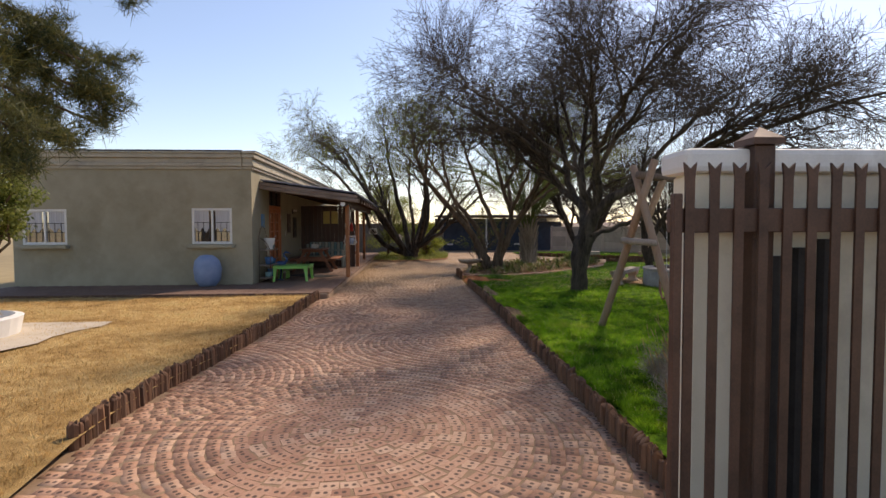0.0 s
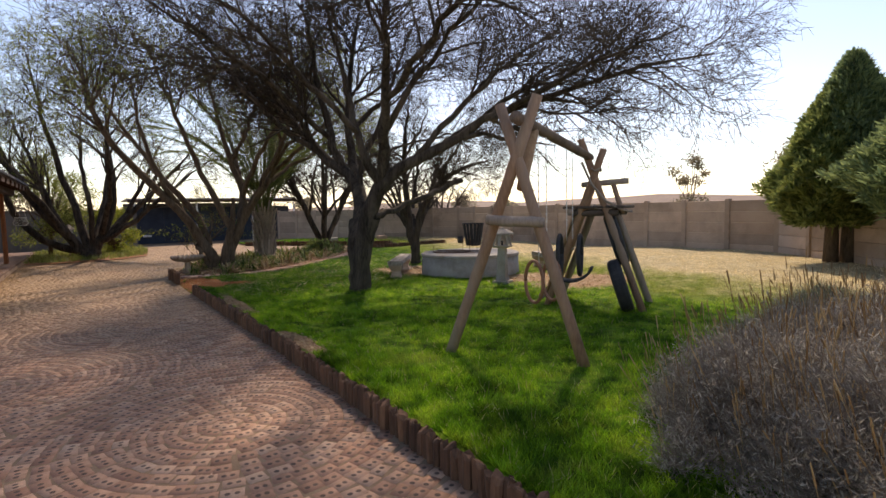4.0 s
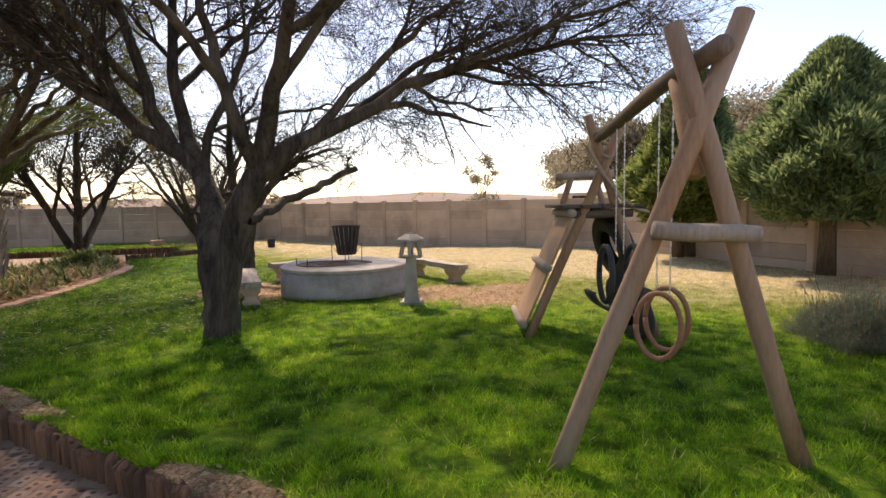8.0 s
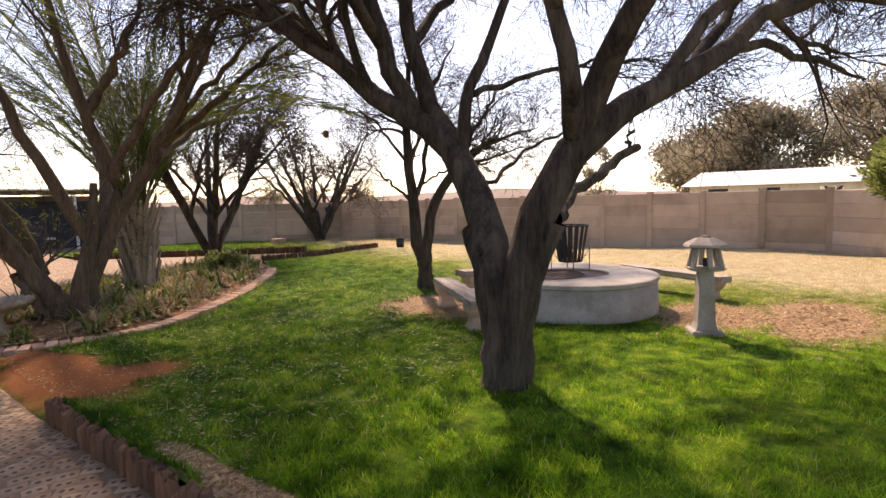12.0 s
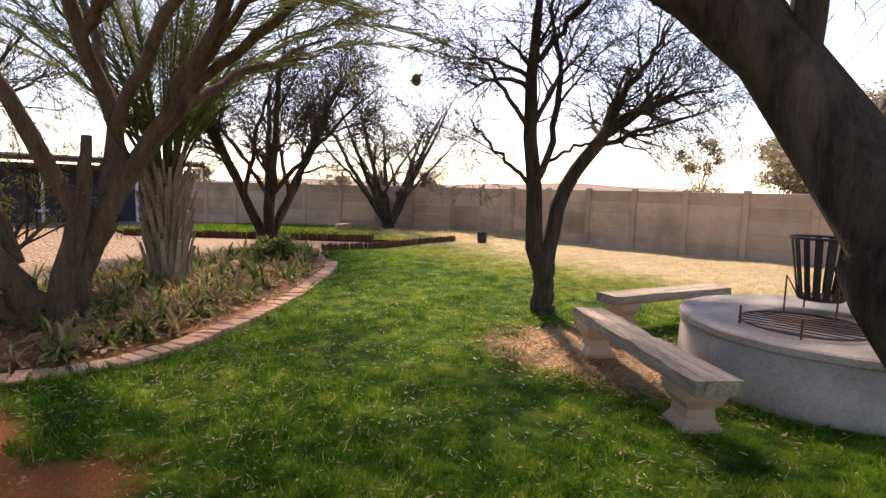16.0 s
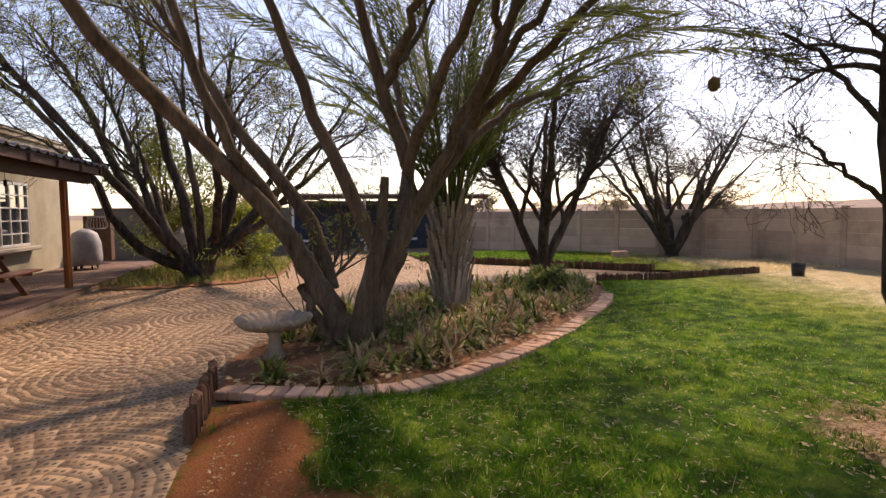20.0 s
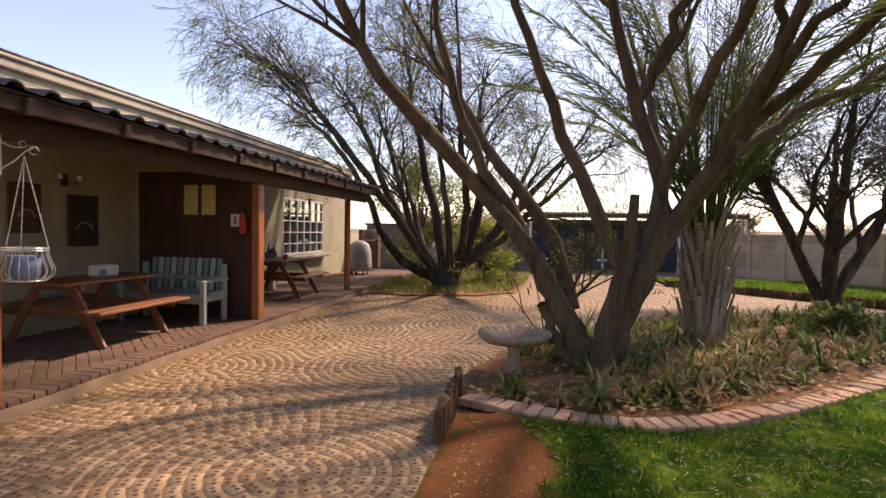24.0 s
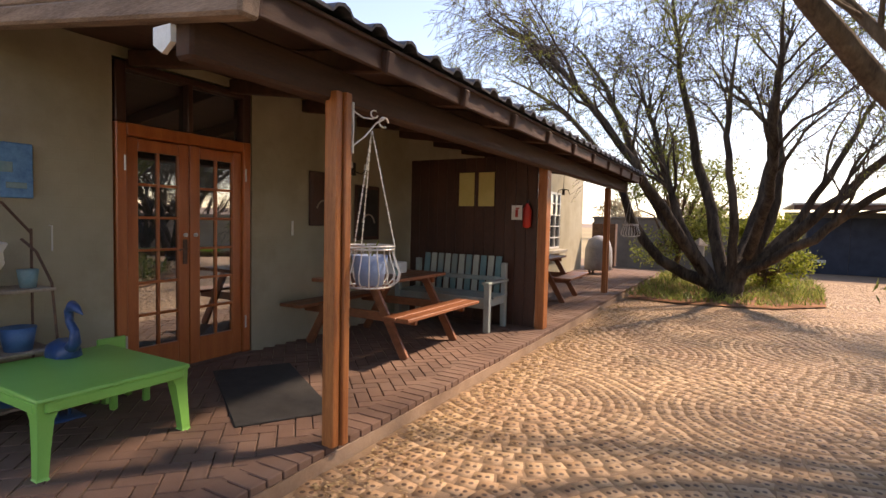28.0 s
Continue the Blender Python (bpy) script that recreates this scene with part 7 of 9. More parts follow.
part("shield", Geo().add([(x, y, z) for y in (-0.012, 0.012) for x, z in ((-0.058, 0.055), (0.058, 0.055), (0.058, -0.015), (0.0, -0.055), (-0.058, -0.015))], [(0, 1, 2, 3, 4), (9, 8, 7, 6, 5)] + [(i, (i + 1) % 5, 5 + (i + 1) % 5, 5 + i) for i in range(5)]), M["wire"], pq)
wp = thing("hanging_pot", "iron pot hook hanging before the small-paned window", "hook", at=(-2.9, 23.3, 2.2))
part("chain", Geo().tube([(0, 0, 0), (0, 0, 0.45)], 0.005, 4), M["black"], wp)
part("hooks", Geo().tube([(-0.12, 0, -0.1), (-0.1, 0, -0.02), (0, 0, 0), (0.1, 0, -0.02), (0.12, 0, -0.1)], 0.008, 5).bevel_box((0, 0, -0.06), (0.05, 0.05, 0.12), 0.01), M["black"], wp)
pl = thing("potted_plant", "spiky potted plant at the far picnic table", "potted plant", at=(-3.55, 22.75, 0.13))
part("stand", Geo().lathe([(0, 0), (0.12, 0), (0.1, 0.06), (0.08, 0.55), (0, 0.55)], sides=14), M["greypole"], pl, smooth=True)
part("pot", Geo().lathe([(0, 0.55), (0.1, 0.55), (0.15, 0.85), (0.13, 0.85), (0, 0.8)], sides=16), M["bluegrey"], pl, smooth=True)
part("leaves", array_mesh("leaves", strap_plant(np.random.default_rng(5), 30, 0.3)[0] + np.array([0, 0, 0.8]), strap_plant(np.random.default_rng(5), 30, 0.3)[1], M["leaf_strap"]), None, pl)
bq = thing("covered_braai", "barbecue under a grey fitted cover on the porch", "barbecue", at=(-3.15, 27.6, 0.13))
part("cover", Geo().lathe([(0.36, 0.12), (0.38, 0.3), (0.36, 0.7), (0.28, 0.95), (0.12, 1.05), (0.0, 1.07)], sides=20, wave=lambda a, r, z: 0.05 * math.sin(9 * a) * (1.1 - z)), M["cloth"], bq, smooth=True)
for s in (-1, 1):
    part("wheel", Geo().tube([(-0.2, s * 0.2, 0.07), (-0.16, s * 0.2, 0.07)], 0.07, 14).tube([(0.2, s * 0.2, 0.0), (0.2, s * 0.2, 0.14)], 0.02, 6), M["black"], bq)
sh = thing("metal_shelf", "rusty shelf unit against the garden wall", "shelf", at=(-3.4, 29.4, 0.13))
part("frame", Geo().bevel_box((0, 0, 0.75), (0.7, 0.3, 1.3), 0.01), M["rust"], sh)

# blue cover leaning on the end wall
bt = thing("blue_tub", "faded blue plastic tub leaning on the end wall", "tub", at=(-5.0, 13.05, 0.115))
part("shell", Geo().lathe([(0.0, 0.0), (0.2, 0.02), (0.32, 0.18), (0.35, 0.45), (0.3, 0.66), (0.17, 0.78), (0.0, 0.8)], sides=20, wave=lambda a, r, z: 0.04 * math.sin(3 * a + 4 * z) - 0.25 * abs(math.sin(a))), M["bluegrey"], bt, smooth=True)

# ---- gate and pillar furniture ----
gate = thing("sliding_gate", "brown steel palisade gate standing open before the wall", "gate", at=(1.26, 1.98, 0.05))
bar = Geo().add([(-0.022, -0.006, 0), (0.022, -0.006, 0), (0.022, 0.006, 0), (-0.022, 0.006, 0), (-0.022, -0.006, 1.73), (0.022, -0.006, 1.73), (0.022, 0.006, 1.73), (-0.022, 0.006, 1.73), (-0.03, -0.006, 1.80), (0.0, -0.006, 1.77), (0.03, -0.006, 1.80), (-0.03, 0.006, 1.80), (0, 0.006, 1.77), (0.03, 0.006, 1.80)],
                [(3, 2, 1, 0), (0, 1, 5, 4), (1, 2, 6, 5), (2, 3, 7, 6), (3, 0, 4, 7), (4, 5, 10, 9, 8), (7, 11, 12, 13, 6), (5, 6, 13, 10), (7, 4, 8, 11), (8, 9, 12, 11), (9, 10, 13, 12)]).mesh("pale", M["steelbrown"])
for i in range(26):
    part("pale", bar, None, gate, m=pose(0.06 + 0.115 * i, 0, 0.02))
part("end_stile", Geo().bevel_box((0.0, 0, 0.85), (0.04, 0.04, 1.66), 0.004), M["steelbrown"], gate)
for z in (0.12, 1.56):
    part("rail", Geo().bevel_box((1.45, 0.025, z), (2.95, 0.035, 0.11), 0.004), M["steelbrown"], gate)
gp = thing("gate_post", "square brown steel gate post with a pyramid cap", "post", at=(1.71, 2.085, 0))
part("shaft", Geo().bevel_box((0, 0, 0.98), (0.1, 0.1, 1.96), 0.006), M["steelbrown"], gp)
part("cap", Geo().add([(-0.075, -0.075, 1.96), (0.075, -0.075, 1.96), (0.075, 0.075, 1.96), (-0.075, 0.075, 1.96), (-0.075, -0.075, 1.99), (0.075, -0.075, 1.99), (0.075, 0.075, 1.99), (-0.075, 0.075, 1.99), (0, 0, 2.05)], [(3, 2, 1, 0), (0, 1, 5, 4), (1, 2, 6, 5), (2, 3, 7, 6), (3, 0, 4, 7), (4, 5, 8), (5, 6, 8), (6, 7, 8), (7, 4, 8)]), M["steelbrown"], gp)
tp = thing("timber_post", "dark creosoted timber posts behind the gate", "post", at=(1.93, 2.115, 0))
for i, x in enumerate((-0.11, 0.02, 0.15)):
    part("stake", Geo().tube([(x, 0, -0.05), (x, 0, 1.44 + 0.04 * i)], 0.055, 12), M["black"], tp, smooth=False)
lk = thing("gate_latch", "black gate latch box on the pillar", "latch", at=(1.56, 2.165, 1.72))
part("box", Geo().bevel_box((0, 0, 0), (0.1, 0.06, 0.12), 0.01), M["black"], lk)

gs = thing("gate_stop", "small black iron gate stop fixed low on the wall", "stop", at=(1.52, 2.17, 0.48))
part("bracket", Geo().bevel_box((0, 0, 0), (0.035, 0.05, 0.14), 0.01), M["black"], gs)

# ---- planter on the dormant lawn ----
pn = thing("planter_ring", "low white planter ring with dry flowers on the path", "planter", at=(-6.15, 7.1, 0.1))
part("ring", Geo().lathe([(0.75, 0), (0.8, 0.26), (0.7, 0.28), (0.64, 0.1), (0, 0.1)], sides=28), M["white"], pn, smooth=False)
part("dry_flowers", array_mesh("dry_flowers", np.concatenate([strap_plant(np.random.default_rng(90 + i), 24, 0.3)[0] + np.array([0.4 * math.cos(i), 0.4 * math.sin(i), 0.2]) for i in range(7)]), np.concatenate([strap_plant(np.random.default_rng(90 + i), 24, 0.3)[1] + 240 * i for i in range(7)]), M["leaf_dry"]), None, pn)

# ---- swing frame ----
sw = thing("swing_frame", "rustic pole swing frame with climbing platform on the lawn", "swing frame")
FL, FR, BL, BR = (2.80, 7.12), (3.42, 5.99), (5.22, 8.25), (5.74, 7.06)
BEAM0, BEAM1 = Vector((3.02, 6.40, 2.25)), Vector((5.38, 7.63, 2.13))
U = Vector((0.87, 0.49))
DEEP = 0.78


def pole(name, p0, p1, r, mat="pole", bend=0.012):
    """A slightly crooked round pole with a knot or two."""
    p0, p1 = Vector(p0), Vector(p1)
    d = p1 - p0
    side = d.orthogonal().normalized()
    pts = [p0 + d * k + side * bend * math.sin(math.pi * k * 1.7) for k in (0, 0.2, 0.33, 0.36, 0.6, 0.72, 0.75, 1)]
    g = Geo().tube(pts, [r * k for k in (1.03, 1.0, 1.0, 1.07, 0.98, 0.97, 1.04, 0.93)], 14)
    return part(name, g, M[mat], sw, smooth=True)


def along(foot, top, z):
    """The point of a leg at height z."""
    k = (z - 0.1) / (top[2] - 0.1)
    return Vector((foot[0] + (top[0] - foot[0]) * k, foot[1] + (top[1] - foot[1]) * k, z))


TOP_FL, TOP_FR = (3.21, 6.33, 2.44), (3.05, 6.63, 2.39)
TOP_BL, TOP_BR = (5.35, 7.38, 2.2), (5.25, 7.66, 2.34)
for f, top, r in ((FL, TOP_FL, 0.051), (FR, TOP_FR, 0.05), (BL, TOP_BL, 0.046), (BR, TOP_BR, 0.046)):
    pole("leg", along(f, top, -0.05), top, r)
pole("crossbeam", BEAM0, BEAM1, 0.05, "darkpole", 0.02)
rl, rr = along(FL, TOP_FL, 1.395) + Vector((-0.085, -0.035, 0)), along(FR, TOP_FR, 1.37) + Vector((-0.085, -0.035, 0))
rd = (rr - rl).normalized()
pole("rung", rl - rd * 0.03, rr + rd * 0.09, 0.045, "greypole", 0.006)
pole("brace", (3.47, 6.65, 2.2), (3.19, 6.52, 1.66), 0.047, "plank", 0.004)
off = Vector((U.x * DEEP, U.y * DEEP, 0))
B2L, B2R = (BL[0] + off.x, BL[1] + off.y), (BR[0] + off.x, BR[1] + off.y)
T2L, T2R = tuple(Vector(TOP_BL) + off), tuple(Vector(TOP_BR) + off)
for f, top in ((B2L, T2L), (B2R, T2R)):
    pole("leg", along(f, top, -0.05), along(f, top, 1.5), 0.05, "greypole")
# climbing boards between the two left legs
for z0_, z1_ in ((0.27, 0.82), (0.88, 1.37)):
    pts = []
    for f, a in ((BL, TOP_BL), (B2L, T2L)):
        for z in (z0_, z1_):
            pts.append(along(f, a, z) + Vector((-0.03, 0.065, 0.02)))
    nrm = (pts[1] - pts[0]).cross(pts[2] - pts[0]).normalized() * 0.022
    part("ramp_board", Geo().add([pts[0], pts[2], pts[3], pts[1]] + [p + nrm for p in (pts[0], pts[2], pts[3], pts[1])], [(0, 1, 2, 3), (7, 6, 5, 4), (0, 4, 5, 1), (1, 5, 6, 2), (2, 6, 7, 3), (3, 7, 4, 0)]), M["plank"], sw, "weathered plywood climbing board")
for z, e in ((0.26, 0.06), (0.86, 0.09), (1.4, 0.12)):
    p = [along(f, a, z) + Vector((-0.03, 0.115, 0.02)) for f, a in ((BL, TOP_BL), (B2L, T2L))]
    d = (p[1] - p[0]).normalized()
    pole("rung", p[0] - d * e, p[1] + d * 0.08, 0.04, "greypole", 0.004)
W = Vector((-U.y, U.x, 0))
mid = along(BL, TOP_BL, 1.43).lerp(along(BR, TOP_BR, 1.43), 0.5) + off * 0.5
for i in range(4):
    c = mid + W * (-0.3 + 0.2 * i) + Vector((0, 0, 0.05 + 0.004 * (i % 2)))
    part("platform_board", Geo().bevel_box((0, 0, 0), (DEEP + 0.16 - 0.05 * (i % 2), 0.185, 0.035), 0.008, m=Matrix.Translation(c) @ Matrix.Rotation(math.atan2(U.y, U.x) + 0.01 * (i - 1), 4, "Z")), M["darkboard"], sw)
for f0, f1, t0, t1 in ((BL, BR, TOP_BL, TOP_BR), (B2L, B2R, T2L, T2R)):
    p0, p1 = along(f0, t0, 1.41), along(f1, t1, 1.41)
    d = (p1 - p0).normalized()
    pole("joist", p0 - d * 0.1, p1 + d * 0.14, 0.042, "darkboard", 0.004)
c0 = mid + off * 0.42
for sd in (-1, 1):
    pole("guard_post", c0 + W * 0.26 * sd + Vector((0, 0, -0.05)), c0 + W * 0.13 * sd + Vector((0, 0, 0.36)), 0.034, bend=0.003)
pole("guard_rail", c0 - W * 0.33 + Vector((0, 0, 0.4)), c0 + W * 0.3 + Vector((0, 0, 0.37)), 0.04, "greypole", 0.004)
rope_pts = [(5.25, 7.64, 2.05), (5.26, 7.5, 1.78), (5.36, 7.36, 1.56), (5.5, 7.24, 1.45), (5.62, 7.16, 1.42)]
part("rope", Geo().tube(rope_pts, 0.016, 6), M["greypole"], sw)
part("rope", Geo().tube([along(BL, TOP_BL, 1.95) + Vector((0.06 * math.cos(a), 0.06 * math.sin(a), 0.02 * math.sin(3 * a))) for a in np.linspace(0, 4 * math.pi, 20)], 0.012, 5), M["greypole"], sw)


def tyre(label, centre, axis, R=0.29, r=0.085, mat="tyre"):
    """A worn tyre: a hollow torus with a flattened tread."""
    t = thing("tyre", label, "tyre", "tyres on the climbing frame", at=centre)
    prof = [(R - r * 1.15, 0.055), (R - r * 0.7, 0.075), (R + r * 0.4, 0.08), (R + r * 0.85, 0.065), (R + r, 0.03), (R + r, -0.03), (R + r * 0.85, -0.065), (R + r * 0.4, -0.08), (R - r * 0.7, -0.075), (R - r * 1.15, -0.055), (R - r * 0.9, -0.05), (R + r * 0.7, -0.05), (R + r * 0.7, 0.05), (R - r * 0.9, 0.05)]
    g, sides, n = Geo(), 32, len(prof)
    v = [(rr * math.cos(2 * math.pi * k / sides), rr * math.sin(2 * math.pi * k / sides), z) for rr, z in prof for k in range(sides)]
    g.add(v, [(i * sides + k, i * sides + (k + 1) % sides, ((i + 1) % n) * sides + (k + 1) % sides, ((i + 1) % n) * sides + k) for i in range(n) for k in range(sides)])
    q = Vector(axis).to_track_quat("Z", "Y").to_matrix().to_4x4()
    part("carcass", g, M[mat], t, m=q, smooth=False)
    return t


nax = Vector((0.6, -0.74, 0.3))
for c in ((5.62, 7.33, 0.47), (5.78, 7.52, 1.06)):
    tyre("worn black tyre bolted to the climbing frame", c, nax, 0.27, 0.08)


def swing_seat(label, frac, mat, ring_r, zc, lean):
    """A swing cut from a tyre: an upright hoop on two chains with a curved seat."""
    base = Vector((BEAM0.x, BEAM0.y, 0)).lerp(Vector((BEAM1.x, BEAM1.y, 0)), frac)
    s = thing("tyre_swing", label, "swing", "tyre swings", at=(base.x, base.y, 0))
    for o in (-0.2, 0.2):
        g = Geo()
        n = 34
        for i in range(n):
            z0_, z1_ = zc + ring_r * 0.85 + (2.18 - zc - ring_r * 0.85) * i / n, zc + ring_r * 0.85 + (2.18 - zc - ring_r * 0.85) * (i + 0.85) / n
            g.tube([(o * 0.89 * 0.6, o * 0.45 * 0.6, z0_), (o * 0.89 * 0.6, o * 0.45 * 0.6, z1_)], 0.007 if i % 2 else 0.0045, 4)
        part("chain", g, M["wire"], s)
    ca, sa = math.cos(lean), math.sin(lean)
    for dx in (-0.07, 0.07):
        pts = [(0.72 * ring_r * math.cos(a) * ca + dx * sa * 1.6, 0.72 * ring_r * math.cos(a) * sa - dx * ca * 1.6, zc + ring_r * 1.12 * math.sin(a)) for a in np.linspace(0, 2 * math.pi, 28)]
        part("hoop", Geo().tube(pts, 0.024 if mat == "tyre" else 0.017, 8), M[mat], s, smooth=True)
    seat = Geo()
    v, f = [], []
    n = 16
    for i in range(n + 1):
        a = math.pi * (1.05 + 0.9 * i / n)
        for w in (-0.1, 0.1):
            for h in (0, 0.03):
                rr = ring_r * 1.3 - h
                v.append((rr * math.cos(a) * -sa + w * ca, rr * math.cos(a) * ca + w * sa, zc - 0.1 + rr * 0.8 * math.sin(a)))
    for i in range(n):
        b = 4 * i
        f += [(b, b + 2, b + 6, b + 4), (b + 1, b + 5, b + 7, b + 3), (b, b + 4, b + 5, b + 1), (b + 2, b + 3, b + 7, b + 6)]
    f += [(0, 1, 3, 2), (4 * n, 4 * n + 2, 4 * n + 3, 4 * n + 1)]
    seat.add(v, f)
    if mat == "tyre":
        part("seat", seat, M[mat], s, smooth=True)
    return s


swing_seat("orange-brown ring swing cut from a tyre, on chains", 0.27, "tyrered", 0.18, 0.78, 1.5)
swing_seat("black swing shaped from a cut tyre with hoop handles", 0.64, "tyre", 0.2, 0.95, 0.6)

# ---- fire pit, brazier, lantern, benches ----
fp = thing("fire_pit", "round plastered concrete fire pit with a flat rim", "fire pit", at=(6.8, 12.1, 0.12))
part("drum", Geo().lathe([(1.02, -0.15), (1.04, 0.02), (1.025, 0.405)], sides=48, wave=lambda a, r, z: 0.006 * math.sin(5 * a)), M["concrete"], fp, smooth=True)
part("rim", Geo().lathe([(1.03, 0.39), (1.045, 0.405), (1.04, 0.445), (1.02, 0.455), (0.46, 0.46), (0.445, 0.45), (0.44, 0.4)], sides=48, wave=lambda a, r, z: 0.008 * math.sin(5 * a) + 0.004 * math.sin(17 * a)), M["concrete"], fp, "flat trowelled concrete rim", smooth=False)
part("hearth", Geo().lathe([(0.44, 0.42), (0.42, 0.2), (0, 0.18)], sides=32), M["rust"], fp, "sooty hearth hollow")
gr = thing("fire_grid", "rusted steel grid lying over the pit", "grid", at=(6.4, 12.2, 0.6))
part("rim", Geo().tube([(0.4 * math.cos(a), 0.4 * math.sin(a), 0) for a in np.linspace(0, 2 * math.pi, 25)], 0.008, 5), M["rust"], gr)
for k in range(-4, 5):
    h = math.sqrt(max(0.01, 0.16 - (k * 0.085) ** 2))
    part("grid_bar", Geo().tube([(k * 0.085, -h, 0), (k * 0.085, h, 0)], 0.005, 4), M["rust"], gr)
for a in (2.2, 3.3):
    part("rod", Geo().tube([(0.42 * math.cos(a), 0.42 * math.sin(a), -0.02), (0.42 * math.cos(a), 0.42 * math.sin(a), 0.11)], 0.008, 5), M["rust"], gr)
bz = thing("brazier", "tapered black iron slat brazier on thin legs", "brazier", at=(6.99, 12.22, 0.575))
for k in range(16):
    a = 2 * math.pi * k / 16
    c, s = math.cos(a), math.sin(a)
    part("slat", Geo().bevel_box((0, 0, 0), (0.008, 0.045, 0.47), 0.002, m=Matrix.Translation((0.19 * c, 0.19 * s, 0.36)) @ Matrix.Rotation(a, 4, "Z") @ Matrix.Rotation(radians(9), 4, "Y")), M["black"], bz)
part("top_ring", Geo().tube([(0.235 * math.cos(a), 0.235 * math.sin(a), 0.6) for a in np.linspace(0, 2 * math.pi, 29)], 0.011, 6), M["black"], bz)
part("floor_pan", Geo().lathe([(0, 0.12), (0.15, 0.12), (0.155, 0.15), (0, 0.15)], sides=20), M["rust"], bz)
for k in range(4):
    a = 0.6 + math.pi / 2 * k
    part("leg", Geo().tube([(0.25 * math.cos(a), 0.25 * math.sin(a), 0.0), (0.25 * math.cos(a), 0.25 * math.sin(a), 0.3), (0.17 * math.cos(a), 0.17 * math.sin(a), 0.16)], 0.007, 5), M["rust"], bz)

ln = thing("garden_lantern", "grey concrete pagoda garden lantern on a column", "lantern", at=(6.28, 10.42, 0.12), rz=0.5)
part("foot", Geo().bevel_box((0, 0, 0.02), (0.30, 0.30, 0.07), 0.015), M["concrete"], ln)
v = []
for z, h in ((0.05, 0.105), (0.12, 0.085), (0.66, 0.065)):
    v += [(-h, -h, z), (h, -h, z), (h, h, z), (-h, h, z)]
part("column", Geo().add(v, [(4 * i + k, 4 * i + (k + 1) % 4, 4 * i + 4 + (k + 1) % 4, 4 * i + 4 + k) for i in range(2) for k in range(4)] + [(8, 9, 10, 11)]), M["concrete"], ln)
part("platform", Geo().lathe([(0.0, 0.64), (0.17, 0.66), (0.2, 0.69), (0.0, 0.7)], sides=6), M["concrete"], ln)
for k in range(6):
    a = math.pi / 3 * k
    part("pillar", Geo().bevel_box((0, 0, 0), (0.035, 0.05, 0.22), 0.006, m=Matrix.Translation((0.135 * math.cos(a), 0.135 * math.sin(a), 0.79)) @ Matrix.Rotation(a, 4, "Z") @ Matrix.Rotation(radians(-14), 4, "Y")), M["concrete"], ln)
part("roof", Geo().lathe([(0.0, 0.885), (0.13, 0.885), (0.22, 0.9), (0.21, 0.925), (0.1, 0.985), (0.05, 0.99), (0.045, 1.01), (0, 1.015)], sides=6), M["concrete"], ln)
part("candle", Geo().lathe([(0.0, 0.7), (0.025, 0.7), (0.025, 0.78), (0, 0.78)], sides=8), M["black"], ln)


def plank_bench(label, p0, p1, w=0.27, mat="oldwood"):
    """A thick weathered plank on two shaped concrete supports."""
    (x0, y0_), (x1, y1_) = p0, p1
    L = math.hypot(x1 - x0, y1_ - y0_)
    b = thing("plank_bench", label, "bench", "benches round the fire pit", at=((x0 + x1) / 2, (y0_ + y1_) / 2, 0.1), rz=math.atan2(y1_ - y0_, x1 - x0))
    g = Geo()
    n = 14
    rg = np.random.default_rng(int(L * 100))
    v, f = [], []
    for i in range(n + 1):
        x = -L / 2 + L * i / n
        j = rg.normal(size=4) * 0.006
        v += [(x, -w / 2 + j[0], 0.29), (x, w / 2 + j[1], 0.29), (x, w / 2 + j[1] * 1.4, 0.375 + j[2] * 0.6), (x, -w / 2 + j[0] * 1.4, 0.375 + j[3] * 0.6)]
    f = [(4 * i + k, 4 * i + (k + 1) % 4, 4 * i + 4 + (k + 1) % 4, 4 * i + 4 + k) for i in range(n) for k in range(4)] + [(3, 2, 1, 0), (4 * n, 4 * n + 1, 4 * n + 2, 4 * n + 3)]
    part("seat_plank", g.add(v, f), M[mat], b)
    for s in (-1, 1):
        q = Geo()
        prof = [(0.11, -0.05), (0.115, 0.05), (0.085, 0.1), (0.08, 0.16), (0.12, 0.22), (0.13, 0.288)]
        vv = []
        for h, z in prof:
            vv += [(-h, -h * 1.05, z), (h, -h * 1.05, z), (h, h * 1.05, z), (-h, h * 1.05, z)]
        q.add([(x + s * (L / 2 - 0.22), y, z) for x, y, z in vv], [(4 * i + k, 4 * i + (k + 1) % 4, 4 * i + 4 + (k + 1) % 4, 4 * i + 4 + k) for i in range(len(prof) - 1) for k in range(4)] + [(20, 21, 22, 23)])
        part("support", q, M["precast"], b, "shaped concrete support")
    return b


plank_bench("weathered grey plank bench on concrete supports", (5.07, 12.31), (6.17, 13.76))
plank_bench("weathered plank bench beyond the fire pit", (6.85, 13.95), (8.45, 13.4))
plank_bench("sagging plank bench beside the fire pit", (8.0, 10.55), (8.75, 12.1), 0.24)

